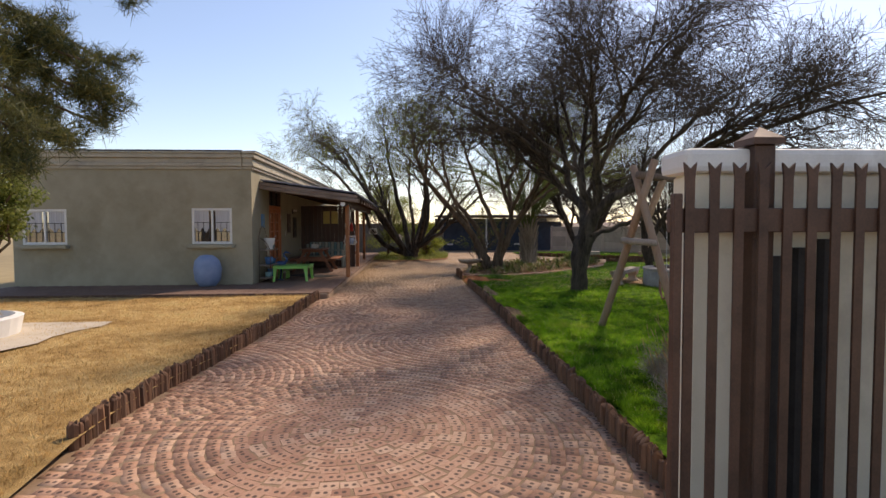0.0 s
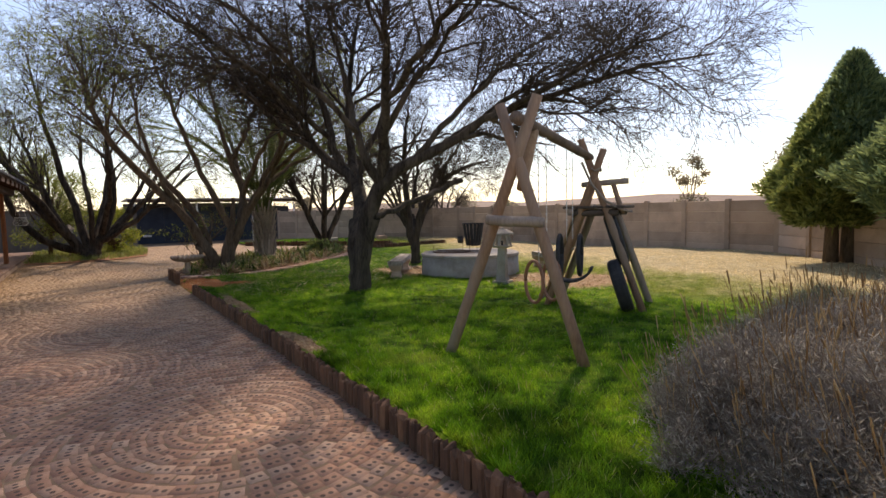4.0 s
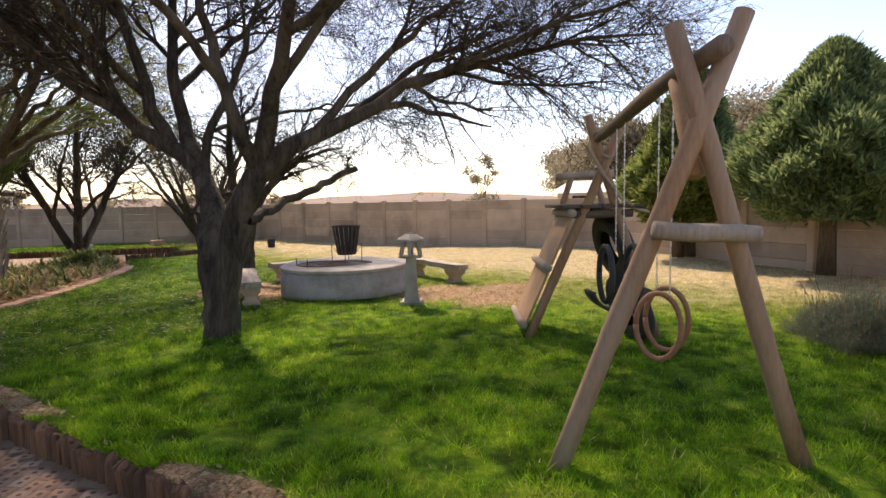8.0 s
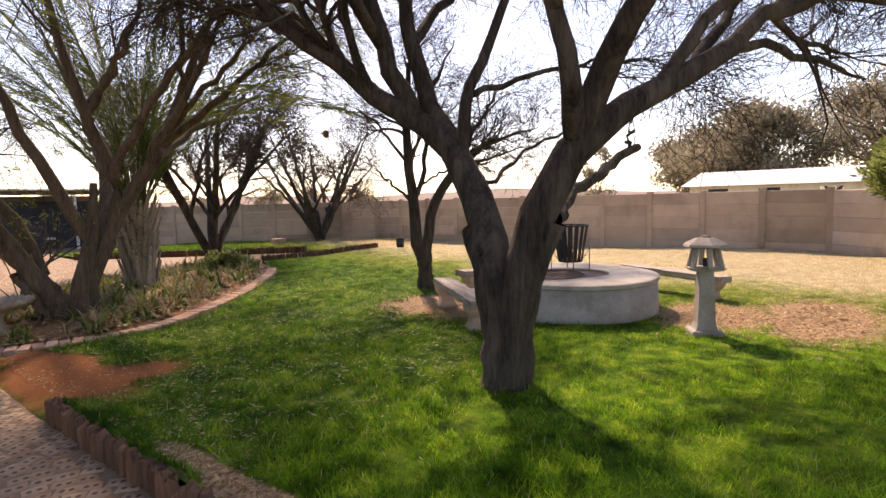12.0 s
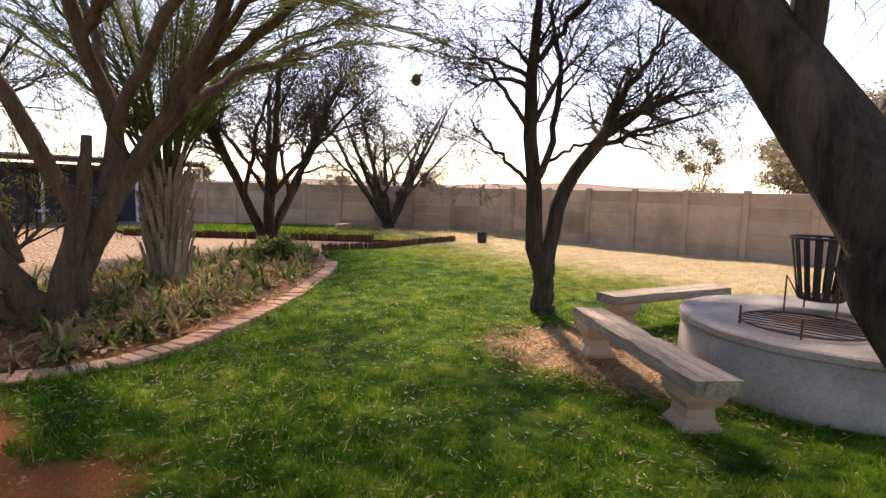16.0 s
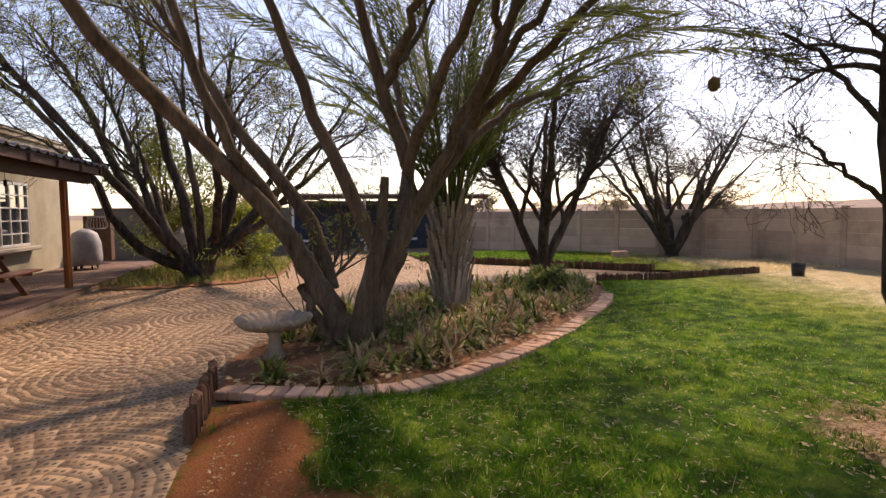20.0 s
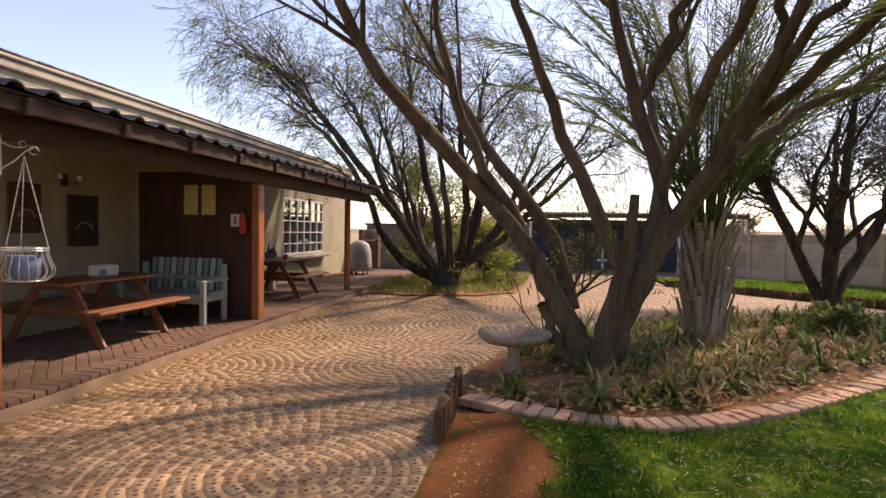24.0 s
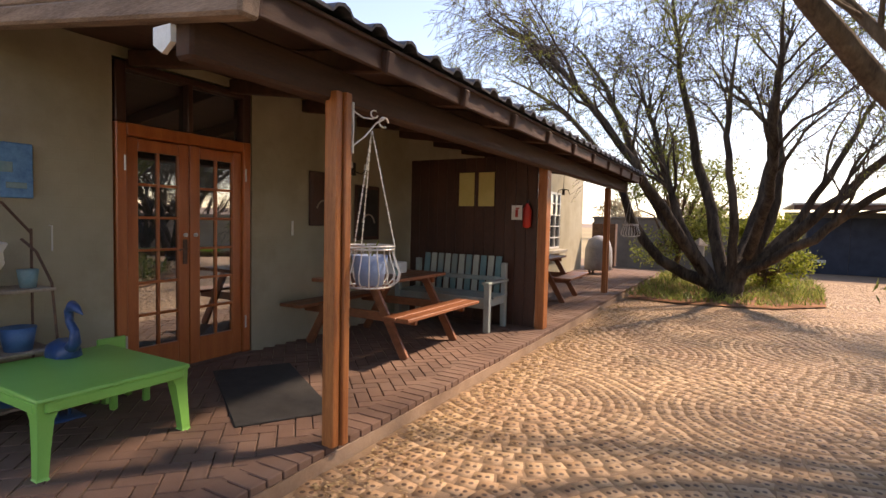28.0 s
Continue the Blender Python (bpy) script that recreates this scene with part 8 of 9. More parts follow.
# ---- bird bath and small garden things ----
bb = thing("bird_bath", "pale concrete scallop-shell bird bath on a short stem", "bird bath", at=(2.02, 17.4, 0.04))
part("stem", Geo().lathe([(0.13, 0), (0.12, 0.04), (0.07, 0.1), (0.06, 0.22), (0.1, 0.31), (0, 0.32)], sides=16), M["stone"], bb, smooth=True)
bowl_p = [(0.06, 0.30), (0.2, 0.315), (0.31, 0.345), (0.365, 0.385), (0.355, 0.425), (0.31, 0.42), (0.26, 0.38), (0.14, 0.355), (0.02, 0.35)]
nb_ = 132
bv = []
for r, z in bowl_p:
    for k in range(nb_):
        a = 2 * math.pi * k / nb_
        lobe = (abs(math.cos(11 * a)) - 0.4) * (r / 0.37) ** 2
        bv.append((r * (1 + 0.11 * lobe) * math.cos(a), r * (1 + 0.11 * lobe) * math.sin(a), z + 0.05 * lobe))
part("bowl", Geo().add(bv, [(i * nb_ + k, i * nb_ + (k + 1) % nb_, (i + 1) * nb_ + (k + 1) % nb_, (i + 1) * nb_ + k) for i in range(len(bowl_p) - 1) for k in range(nb_)] + [tuple(range(8 * nb_, 9 * nb_))]), M["stone"], bb, smooth=True)
bn = thing("bucket", "black plastic bucket standing on the lawn", "bucket", at=(13.0, 21.0, 0.06))
part("body", Geo().lathe([(0, 0), (0.12, 0), (0.14, 0.27), (0.13, 0.27), (0.11, 0.03), (0, 0.03)], sides=20), M["black"], bn, smooth=True)
part("rim", Geo().tube([(0.14 * math.cos(a), 0.14 * math.sin(a), 0.27) for a in np.linspace(0, 2 * math.pi, 21)], 0.01, 5), M["black"], bn)
for x, y, m_, lab in ((9.7, 26.9, "sand", "pale stone block on the grass strip"), (12.2, 26.6, "edgebrick", "red brick box by the wall")):
    q = thing("garden_block", lab, "block", at=(x, y, 0.06))
    part("block", Geo().bevel_box((0, 0, 0.1), (0.5, 0.25, 0.2), 0.02), M[m_], q)
bh = thing("bird_house", "small white wooden bird house in the pepper tree bed", "bird house", at=(-0.55, 26.2, 0.05))
part("pole", Geo().tube([(0, 0, 0), (0, 0, 0.75)], 0.025, 8), M["greypole"], bh)
part("box", Geo().bevel_box((0, 0, 0.88), (0.22, 0.22, 0.26), 0.01), M["white"], bh)
part("roof", Geo().lathe([(0.2, 1.01), (0.19, 1.03), (0.0, 1.2)], sides=4), M["oldwood"], bh)

# ---- carport, far buildings, hill ----
cp = thing("carport", "long flat-roofed carport with dark shade panels", "carport", at=(0, 0, 0))
part("roof_sheet", Geo().bevel_box((6.0, 36.3, 2.33), (8.6, 5.6, 0.07), 0.01), M["sheet"], cp)
part("front_beam", Geo().bevel_box((6.0, 33.6, 2.22), (8.5, 0.1, 0.16), 0.01), M["rust"], cp)
for x in (2.05, 4.9, 7.75, 10.1):
    part("support_post", Geo().bevel_box((x, 33.6, 1.06), (0.09, 0.09, 2.14), 0.008), M["white"], cp)
for k in range(6):
    part("shade_panel", Geo().bevel_box((2.75 + 1.34 * k, 34.6 + 0.02 * (k % 2), 0.95), (1.33, 0.05, 1.9), 0.01), M["shade"], cp)
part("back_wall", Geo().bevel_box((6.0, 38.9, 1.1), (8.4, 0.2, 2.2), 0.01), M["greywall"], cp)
for x in (2.6, 5.0, 7.1):
    q = thing("number_plate", "pale vehicle number plate in the carport shade", "plate", at=(x, 34.56, 0.42))
    part("plate", Geo().bevel_box((0, 0, 0), (0.4, 0.015, 0.1), 0.004), M["white"], q)
fh = thing("far_house", "long white-roofed house beyond the boundary wall", "house", at=(33, 12.6, 0))
part("wall", Geo().bevel_box((0, 0, 0.95), (6, 7.5, 1.9), 0.02), M["cream"], fh)
part("roof", Geo().add([(-3.4, -4.1, 1.9), (3.4, -4.1, 1.9), (3.4, 4.1, 1.9), (-3.4, 4.1, 1.9), (-1.2, -3.6, 2.65), (1.2, -3.6, 2.65), (1.2, 3.6, 2.65), (-1.2, 3.6, 2.65)], [(0, 1, 5, 4), (1, 2, 6, 5), (2, 3, 7, 6), (3, 0, 4, 7), (4, 5, 6, 7), (3, 2, 1, 0)]), M["white"], fh)
for y in (-2.2, 0.2, 2.4):
    w_ = part("window", Geo().bevel_box((-3.0, y, 1.5), (0.08, 0.9, 0.5), 0.01), M["glass"], fh)
    part("frame", Geo().bevel_box((-3.02, y, 1.78), (0.08, 1.0, 0.06), 0.01), M["white"], w_)
g = Geo()
n = 60
vs = []
for i in range(n + 1):
    a = radians(-20 + 150 * i / n)
    h = 7.5 + 2.0 * math.sin(5 * a) + 1.2 * math.sin(13 * a + 1) + 0.5 * math.sin(37 * a)
    h *= 0.25 + 0.75 * math.exp(-((math.degrees(a) - 48) / 26) ** 2)
    vs += [(4 + 260 * math.cos(a), 14 + 260 * math.sin(a), -0.5), (4 + 300 * math.cos(a), 14 + 300 * math.sin(a), h), (4 + 420 * math.cos(a), 14 + 420 * math.sin(a), -0.5)]
g.add(vs, [(3 * i + k, 3 * i + 3 + k, 3 * i + 4 + k, 3 * i + 1 + k) for i in range(n) for k in range(2)])
tagged(new("backdrop", g.mesh("backdrop", M["hill"], True)), "low brown hill on the horizon", "hill", kind="structure")
for i, (a, r, h) in enumerate([(64, 120, 4.5), (57, 100, 4.0), (52, 130, 5.0), (46, 90, 3.4), (70, 90, 4.2), (76, 110, 5.5), (98, 70, 5.0), (104, 60, 4.5)]):
    broad_crown("bushveld_tree", "distant grey-brown tree beyond the walls", (4 + r * math.cos(radians(a)), 14 + r * math.sin(radians(a)), 0), h, h * 0.8, M["leaf_gum"], 200 + i, 1300, 0.5, 0.12, 9)

# ---- edging logs ----
LOGS = []
for i in range(4):
    r, h = 0.031 + 0.003 * i, 0.36
    g = Geo()
    rg = np.random.default_rng(300 + i)
    sides = 7
    ang = [2 * math.pi * k / sides for k in range(sides)]
    rr = [r * (1 + 0.12 * rg.normal()) for k in range(sides)]
    top = [0.012 * rg.normal() for k in range(sides)]
    g.add([(rr[k] * math.cos(ang[k]), rr[k] * math.sin(ang[k]), -h / 2) for k in range(sides)] + [(rr[k] * math.cos(ang[k]), rr[k] * math.sin(ang[k]), h / 2 + top[k] - 0.012) for k in range(sides)] + [(0.8 * rr[k] * math.cos(ang[k]), 0.8 * rr[k] * math.sin(ang[k]), h / 2 + top[k]) for k in range(sides)],
          [(k, (k + 1) % sides, sides + (k + 1) % sides, sides + k) for k in range(sides)] + [(sides + k, sides + (k + 1) % sides, 2 * sides + (k + 1) % sides, 2 * sides + k) for k in range(sides)] + [tuple(range(2 * sides, 3 * sides))])
    LOGS.append(g.mesh("log", M["log"]))


def log_edge(label, path, top, seed):
    """A low retaining edge of short upright logs set side by side."""
    e = thing("log_edging", label, "edging", kind="structure")
    rg = np.random.default_rng(seed)
    for (x0, y0_), (x1, y1_) in zip(path[:-1], path[1:]):
        L = math.hypot(x1 - x0, y1_ - y0_)
        n = max(1, round(L / 0.06))
        for i in range(n):
            u = (i + 0.5) / n
            part("log", LOGS[int(rg.integers(4))], None, e, m=Matrix.Translation((x0 + (x1 - x0) * u + 0.008 * rg.normal(), y0_ + (y1_ - y0_) * u, top - 0.185 + 0.011 * rg.normal())) @ Matrix.Rotation(rg.random() * 6.28, 4, "Z") @ Matrix.Rotation(radians(2.5 * rg.normal()), 4, "X"))


log_edge("row of upright logs retaining the green lawn", [(1.60, 2.45), (1.64, 6.0), (1.66, 9.0), (1.61, 13.85)], 0.175, 1)
log_edge("short taller row of logs at the corner of the bed", [(1.56, 15.5), (1.54, 16.75)], 0.25, 2)
log_edge("row of upright logs along the dormant lawn", [(left_edge(y) - 0.03, y) for y in (3.5, 4.2, 4.9, 5.7, 7.0, 8.3, 11.42)], 0.2, 3)
log_edge("low log edging round the far planting strip", [(8.35, 21.68), (9.8, 21.44), (12.75, 21.8)], 0.2, 4)
log_edge("low log edging along the grass strip by the wall", [(6.0, 28.2), (7.43, 26.65), (10.86, 23.1)], 0.2, 5)

# ---- brick border of the bed ----
eb = thing("brick_border", "flat clay brick border curving round the planting bed", "border", kind="structure")
bm_ = Geo().bevel_box((0, 0, 0), (0.107, 0.215, 0.07), 0.009).mesh("brick", M["edgebrick"])
pth = np.array(BED_OUT)
dd = np.r_[0, np.cumsum(np.linalg.norm(np.diff(pth, axis=0), axis=1))]
rg = np.random.default_rng(9)
for s in np.arange(0.06, dd[-1], 0.119):
    x, y = np.interp(s, dd, pth[:, 0]), np.interp(s, dd, pth[:, 1])
    x2, y2 = np.interp(s + 0.05, dd, pth[:, 0]), np.interp(s + 0.05, dd, pth[:, 1])
    part("brick", bm_, None, eb, m=Matrix.Translation((x, y, 0.056 + 0.004 * rg.normal())) @ Matrix.Rotation(math.atan2(y2 - y, x2 - x) + 0.05 * rg.normal(), 4, "Z") @ Matrix.Rotation(0.03 * rg.normal(), 4, "X"))

# ---- porch bricks ----
floor_o = bpy.data.objects["pavement"]
brick_me = Geo().bevel_box((0, 0, 0), (0.214, 0.104, 0.04), 0.005).mesh("brick", M["brick"])
u = 0.11
c45 = math.sqrt(0.5)
rest = Geo()
for i in range(-150, 330):
    for j in range(-75, 75):
        for kind in (0, 1):
            a, b = i + 2 * j, i - 2 * j
            cx_, cy_ = (a + 1.0, b + 0.5) if kind == 0 else (a + 3.5, b + 1.0)
            X, Y = u * cx_, u * cy_
            x, y = (X - Y) * c45 - 3.0, (X + Y) * c45 + 14.0
            inside = (HX + 0.08 < x < PX - 0.2 and 11.62 < y < 29.8) or (-9.9 < x < HX + 0.08 and 11.62 < y < HY0 - 0.08)
            if not inside:
                continue
            rot = math.pi / 4 + (math.pi / 2 if kind else 0)
            if -2.9 < x and 14.1 < y < 16.9 or (x < -2.9 and 15.9 < y < 16.3):
                part("brick", brick_me, None, floor_o, m=Matrix.Translation((x, y, 0.114 + 0.0015 * math.sin(37 * x + 91 * y))) @ Matrix.Rotation(rot, 4, "Z"))
            else:
                z = 0.134
                ca, sa = math.cos(rot), math.sin(rot)
                p = [(x + ca * dx - sa * dy, y + sa * dx + ca * dy) for dx, dy in ((-0.107, -0.052), (0.107, -0.052), (0.107, 0.052), (-0.107, 0.052))]
                q = [(x + ca * dx - sa * dy, y + sa * dx + ca * dy) for dx, dy in ((-0.102, -0.047), (0.102, -0.047), (0.102, 0.047), (-0.102, 0.047))]
                rest.add([(*t_, z - 0.006) for t_ in p] + [(*t_, z) for t_ in q], [(4, 5, 6, 7), (0, 1, 5, 4), (1, 2, 6, 5), (2, 3, 7, 6), (3, 0, 4, 7)])
ob = part("bricks", rest, M["brick"], floor_o, "herringbone bricks away from the steps")
tagged(ob, kind="stuff")
edge_me = Geo().bevel_box((0, 0, 0), (0.225, 0.105, 0.05), 0.006).mesh("edge_brick", M["brick"])
for k in range(int((29.8 - 11.5) / 0.111)):
    part("edge_brick", edge_me, None, floor_o, m=pose(PX - 0.10 + 0.004 * math.sin(k * 7), 11.56 + 0.111 * k, 0.112 + 0.002 * math.sin(k * 5)))
for k in range(70):
    part("edge_brick", edge_me, None, floor_o, m=pose(-2.05 - 0.111 * k, 11.55, 0.112 + 0.002 * math.sin(k * 5), 0, 0, 90))

part("step_riser", Geo().bevel_box((PX - 0.005, 20.7, 0.03), (0.03, 18.35, 0.114), 0.006).bevel_box((-5.9, 11.462, 0.03), (8.2, 0.03, 0.114), 0.006), M["riser"], floor_o, "plastered brown face of the porch step")

# ---- driveway pavers laid in rings ----
road_o = bpy.data.objects["road"]


def on_drive(x, y):
    if y < 11.6:
        return left_edge(y) + 0.03 < x < 1.6 and y > -0.8
    if y < 16.5:
        return PX + 0.05 < x < 1.57
    if in_poly(x, y, bed_poly) or in_poly(x, y, BED2):
        return False
    if y < 31 and PX + 0.05 < x < 9.0:
        return in_poly(x, y, [(-1.75, 16.5), (1.5, 16.5), (1.5, 17.4), (1.9, 18.5), (3.5, 20.7), (5.4, 21.8), (7.4, 22.4), (8.4, 21.8), (10.6, 22.6), (10.6, 23.2), (7.2, 26.6), (6.0, 28.0), (6.0, 31), (-1.75, 31)])
    return False


# rings of blocks laid round these points, each ring ending where the next point is nearer
RINGS = [(-0.9, -1.6), (0.6, 0.7), (-2.3, 1.6), (-0.45, 3.75), (-2.6, 5.2), (0.75, 6.95), (-1.0, 9.0), (0.7, 11.2), (-0.9, 13.2), (0.75, 14.9),
         (-1.35, 17.0), (0.72, 17.6), (-0.9, 19.3), (1.3, 20.4), (-1.2, 22.3), (1.2, 23.1), (3.4, 22.6), (5.6, 23.3), (7.9, 22.6), (3.6, 25.3), (5.6, 26.4), (3.2, 28.2), (4.6, 30.4), (1.2, 30.6), (-1.2, 31.0)]
RXY = np.array(RINGS)
rg = np.random.default_rng(18)
blocks = []
for k, (cx, cy) in enumerate(RINGS):
    for m_ in range(34):
        r = 0.055 + 0.103 * m_
        nb = max(3, round(2 * math.pi * r / 0.124))
        off = rg.random()
        for q in range(nb):
            a = 2 * math.pi * (q + off) / nb
            rw = r * (1 + 0.03 * math.sin(2 * a + k) + 0.012 * math.sin(5 * a + 2 * k))
            x, y = cx + rw * math.cos(a), cy + rw * math.sin(a)
            if on_drive(x, y) and np.argmin(np.hypot(RXY[:, 0] - x, RXY[:, 1] - y)) == k:
                blocks.append((x, y, a + math.pi / 2))
BLOCK = np.array([(sx * 0.0600, sy * 0.0500, -0.006) for sx, sy in ((-1, -1), (1, -1), (1, 1), (-1, 1))] + [(sx * 0.0585, sy * 0.0482, 0.0) for sx, sy in ((-1, -1), (1, -1), (1, 1), (-1, 1))])
SIDES = [(4, 5, 6, 7), (0, 1, 5, 4), (1, 2, 6, 5), (2, 3, 7, 6), (3, 0, 4, 7)]
near = Geo().add([tuple(v) for v in BLOCK], SIDES).mesh("paver", M["paver"])
UVQ = [(0, 0), (1, 0), (1, 1), (0, 1)] + [(0.5, 0.05)] * 16


def add_uv(me):
    lay = me.uv_layers.new(name="UVMap")
    n = len(me.polygons) // 5
    lay.data.foreach_set("uv", np.tile(np.array(UVQ, np.float32), (n, 1)).ravel())


add_uv(near)
rg = np.random.default_rng(19)
nv, count_near = [], 0
for x, y, rot in blocks:
    x, y, rot = x + 0.008 * rg.normal(), y + 0.008 * rg.normal(), rot + 0.1 * rg.normal()
    tilt = 0.0006 * rg.normal()
    if -1.25 < x < 1.2 and 2.75 < y < 4.55 and count_near < 290:
        part("paver", near, None, road_o, m=Matrix.Translation((x, y, 0.0034 + tilt)) @ Matrix.Rotation(rot, 4, "Z") @ Matrix.Rotation(0.005 * rg.normal(), 4, "X"))
        count_near += 1
    else:
        nv.append((x, y, rot, tilt, rg.normal()))
A_ = np.array(nv)
grow = 1 + 0.05 * rg.normal(size=(len(A_), 2))
ca, sa = np.cos(A_[:, 2])[:, None], np.sin(A_[:, 2])[:, None]
U, W = grow[:, :1] * BLOCK[:, 0], grow[:, 1:] * BLOCK[:, 1]
X = A_[:, :1] + ca * U - sa * W
Y = A_[:, 1:2] + sa * U + ca * W
Z = 0.0034 + A_[:, 3:4] + BLOCK[:, 2] + 0.005 * A_[:, 4:5] * W
V = np.stack([X, Y, Z], 2).reshape(-1, 3)
F_ = (np.arange(len(A_))[:, None, None] * 8 + np.array(SIDES)[None]).reshape(-1, 4)
me = array_mesh("pavers", V, F_, M["paver"])
add_uv(me)
tagged(part("pavers", me, None, road_o, "dusty clay pavers of the drive and court"), kind="stuff")

# ---- grass blades and litter ----
def earth_at(x, y):
    m_ = np.zeros(len(x), bool)
    for sx, sy, rx, ry in RED_SPOTS + CHIP_SPOTS:
        m_ |= ((x - sx) / rx) ** 2 + ((y - sy) / ry) ** 2 < 0.9 + 0.35 * np.sin(9 * x + 7 * y)
    return m_


def blade_field(name, label, x, y, z, hgt, width, mat, seed):
    rg = np.random.default_rng(seed)
    n = len(x)
    a = rg.random(n) * 2 * np.pi
    lean = rg.normal(size=(n, 2)) * 0.55
    h = hgt * (0.5 + rg.random(n))
    w = width * (0.7 + 0.6 * rg.random(n))
    p = np.stack([x, y, z - 0.006], 1)
    sd = np.stack([np.cos(a), np.sin(a), np.zeros(n)], 1) * w[:, None]
    top = p + np.stack([lean[:, 0] * h, lean[:, 1] * h, h], 1)
    V = np.stack([p - sd, p + sd, top], 1).reshape(-1, 3)
    return tagged(new(name, array_mesh(name, V, np.arange(3 * n).reshape(-1, 3), mat)), label, "grass", kind="stuff")


def value_noise(x, y, s, seed):
    """Smooth random field over the plan, 0 to 1, with lumps of about s metres."""
    g = np.random.default_rng(seed).random((64, 64))
    u, v = x / s, y / s
    i, j = np.floor(u).astype(int), np.floor(v).astype(int)
    fu, fv = u - i, v - j
    fu, fv = fu * fu * (3 - 2 * fu), fv * fv * (3 - 2 * fv)
    at = lambda a, b: g[(i + a) % 64, (j + b) % 64]
    return (at(0, 0) * (1 - fu) + at(1, 0) * fu) * (1 - fv) + (at(0, 1) * (1 - fu) + at(1, 1) * fu) * fv


rg = np.random.default_rng(23)
n = 500000
y = 3.2 + 18.4 * rg.random(n)
x = 1.68 + (15.3 - 1.68) * rg.random(n) ** 2.0
ok = (x > west_edge(y) + 0.04) & (x < east_edge(y)) & ~earth_at(x, y)
lump = 0.55 * value_noise(x, y, 0.16, 5) + 0.45 * value_noise(x, y, 0.55, 6)
ok &= rg.random(n) < np.clip(2.6 * lump - 0.45, 0.1, 1)
lump = lump[ok]
x, y = x[ok], y[ok]
tuft = 0.55 + 1.1 * lump
blade_field("lawn_grass", "short green turf blades", x, y, lawn_height(x, y), 0.046 * tuft * np.clip(1.25 - 0.06 * x, 0.45, 1), 0.0040, M["blades"], 24)
n = 26000
y = 21.9 + 8.5 * rg.random(n)
x = west_edge(y) + (east_edge(y) - west_edge(y)) * rg.random(n)
blade_field("strip_grass", "green grass strip below the boundary wall", x, y, lawn_height(x, y), np.full(n, 0.07), 0.008, M["blades"], 27)
n = 60000
y = -1 + 12.4 * rg.random(n)
x = left_edge(y) - 0.06 - 9.0 * rg.random(n) ** 1.4
blade_field("dormant_grass", "dormant golden turf blades", x, y, (0.09 + 0.015 * np.sin(1.3 * x + y)) * np.clip((y - 2.3) / 1.2, 0.12, 1), np.full(n, 0.035), 0.005, M["blades"], 25)


def litter(name, label, x, y, z, size, mat, seed, cat="leaf litter", slim=0.4):
    rg = np.random.default_rng(seed)
    n = len(x)
    a = rg.random(n) * 2 * np.pi
    L = size * (0.4 + rg.random(n))
    w = L * slim * (0.6 + 0.8 * rg.random(n))
    c, s = np.cos(a), np.sin(a)
    p = np.stack([x, y, z], 1)
    t1, t2 = rg.normal(size=n) * 0.25 * L, rg.normal(size=n) * 0.25 * L
    e1 = np.stack([c * L, s * L, t1], 1) / 2
    e2 = np.stack([-s * w, c * w, t2], 1) / 2
    V = np.stack([p - e1, p + e2, p + e1, p - e2], 1).reshape(-1, 3)
    V[:, 2] = np.maximum(V[:, 2], np.repeat(z, 4) - 0.001)
    return tagged(new(name, array_mesh(name, V, np.arange(4 * n).reshape(-1, 4), mat)), label, cat, kind="stuff")


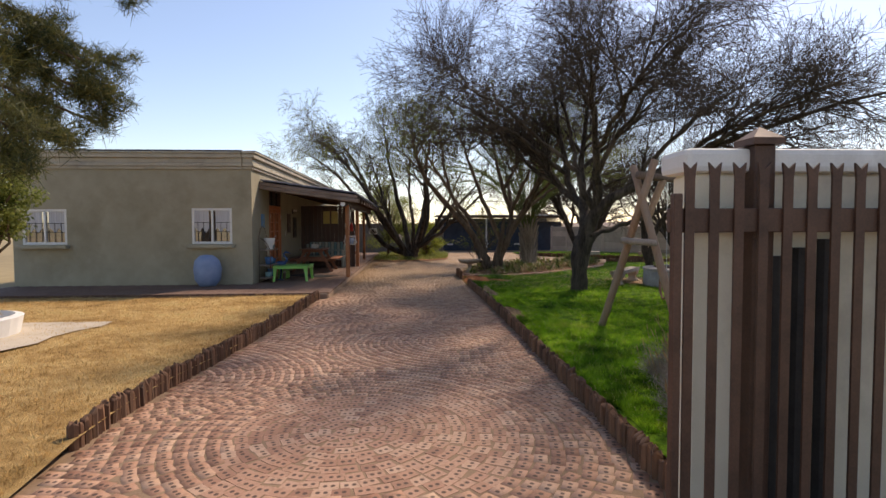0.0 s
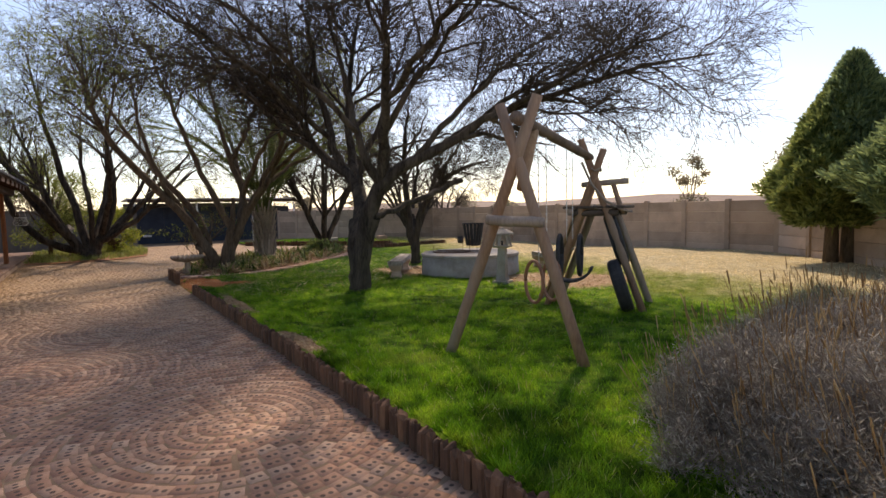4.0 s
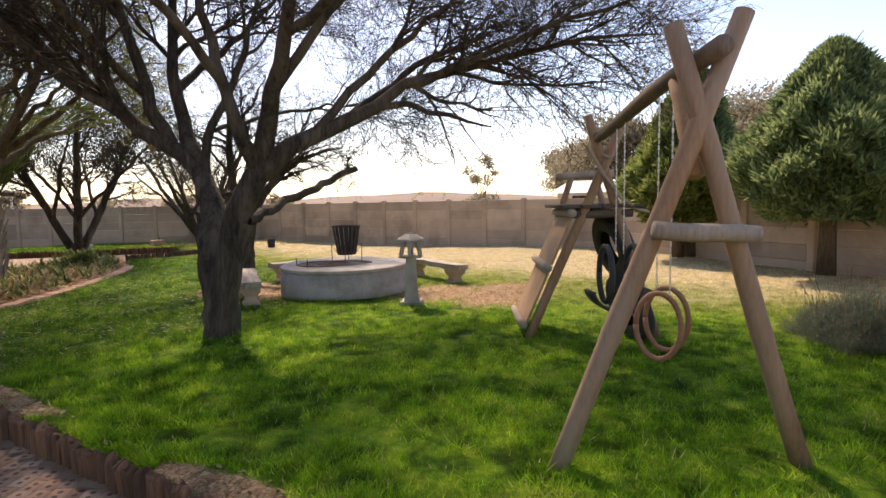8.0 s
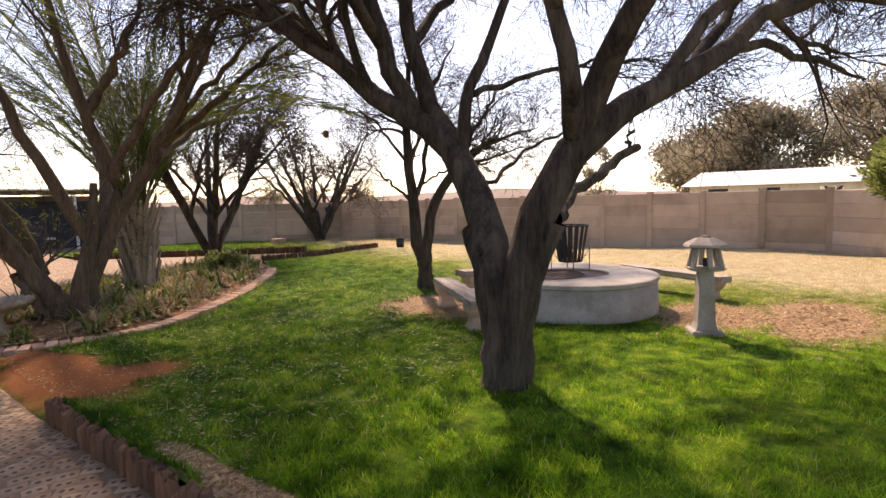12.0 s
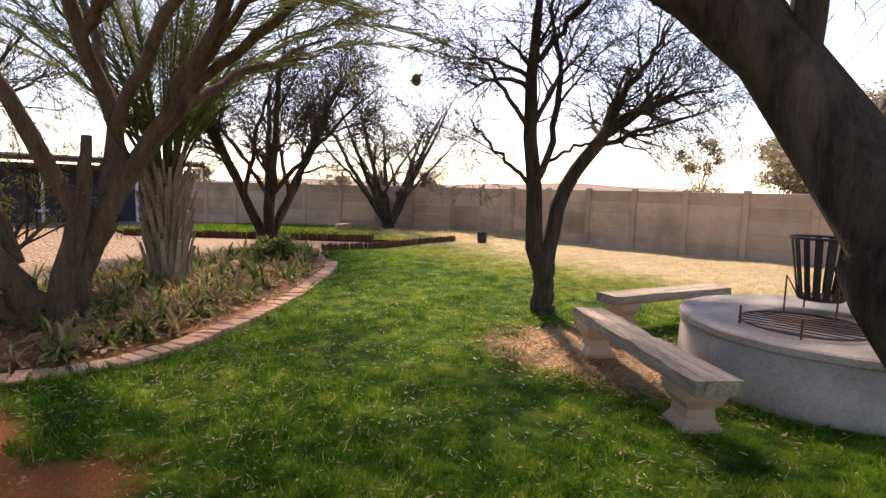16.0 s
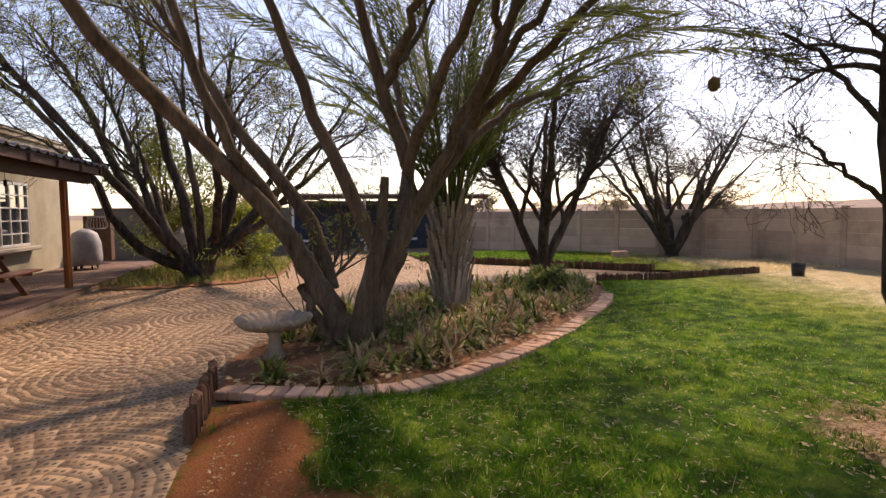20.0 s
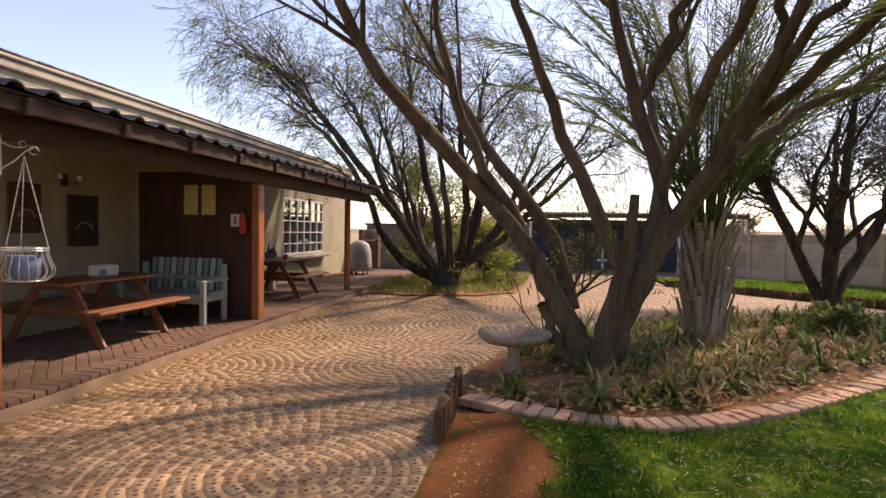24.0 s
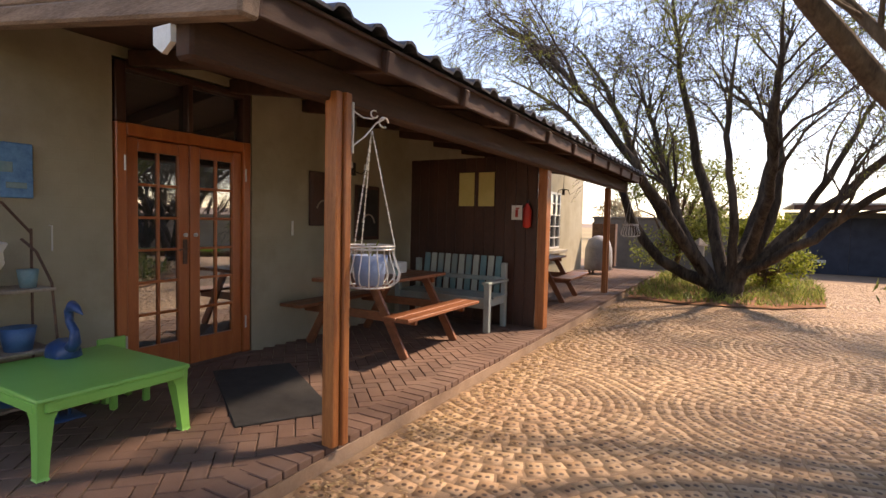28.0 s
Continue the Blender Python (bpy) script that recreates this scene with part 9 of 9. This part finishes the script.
xs, ys = [], []
for sx, sy, rx, ry in CHIP_SPOTS:
    k = int(2400 * rx * ry)
    xs.append(sx + rx * 0.55 * rg.normal(size=k))
    ys.append(sy + ry * 0.55 * rg.normal(size=k))
x, y = np.concatenate(xs), np.concatenate(ys)
ok = (x > west_edge(y) + 0.03) & ~((x - 6.8) ** 2 + (y - 12.1) ** 2 < 1.12)
x, y = x[ok], y[ok]
litter("bark_chips", "tan bark chips and dry leaves under the benches", x, y, lawn_height(x, y) + 0.012, 0.045, M["leaf_dry"], 31)
k = 15000
x, y = 1.75 + 5.5 * rg.random(k) ** 1.7, 11.8 + 7 * rg.random(k)
ok = (x > west_edge(y) + 0.05) & ~(earth_at(x, y) & (rg.random(k) < 0.85)) & (rg.random(k) < 1.5 * value_noise(x, y, 0.4, 8) * np.clip(1.25 - 0.16 * (x - 1.7), 0.1, 1))
x, y = x[ok], y[ok]
litter("dead_grass", "pale dead grass blades lying in the turf", x, y, lawn_height(x, y) + 0.02, 0.045, M["straw"], 36, "dry grass", 0.12)
k = 7000
x, y = 1.75 + 7 * rg.random(k) ** 1.8, 11.5 + 9 * rg.random(k)
ok = x > west_edge(y) + 0.05
x, y = x[ok], y[ok]
litter("fallen_leaves", "scattered dry leaves on the turf", x, y, lawn_height(x, y) + 0.022, 0.024, M["leaf_dry"], 32)
px, py = [], []
while len(px) < 4200:
    x_, y_ = 1.5 + 7 * rg.random(), 16 + 6.5 * rg.random()
    if in_poly(x_, y_, bed_poly):
        px.append(x_)
        py.append(y_)
litter("bed_litter", "tan leaf litter on the planting bed", np.array(px), np.array(py), np.full(len(px), 0.125), 0.07, M["leaf_dry"], 33)
k = 5200
y = 14.0 + 12 * rg.random(k)
x = PX + 0.08 + np.abs(rg.normal(size=k)) * 0.3
litter("drive_litter", "dry leaf litter along the porch step", x, y, np.full(k, 0.014), 0.03, M["leaf_dry"], 34)
px, py = [], []
while len(px) < 5000:
    x_, y_ = -1.7 + 3.8 * rg.random(), 23.7 + 6.5 * rg.random()
    if in_poly(x_, y_, BED2):
        px.append(x_)
        py.append(y_)
px, py = np.array(px), np.array(py)
blade_field("ground_cover", "pale green ground cover under the pepper tree", px, py, np.full(len(px), 0.07), np.full(len(px), 0.14), 0.012, M["leaf_olive"], 35)
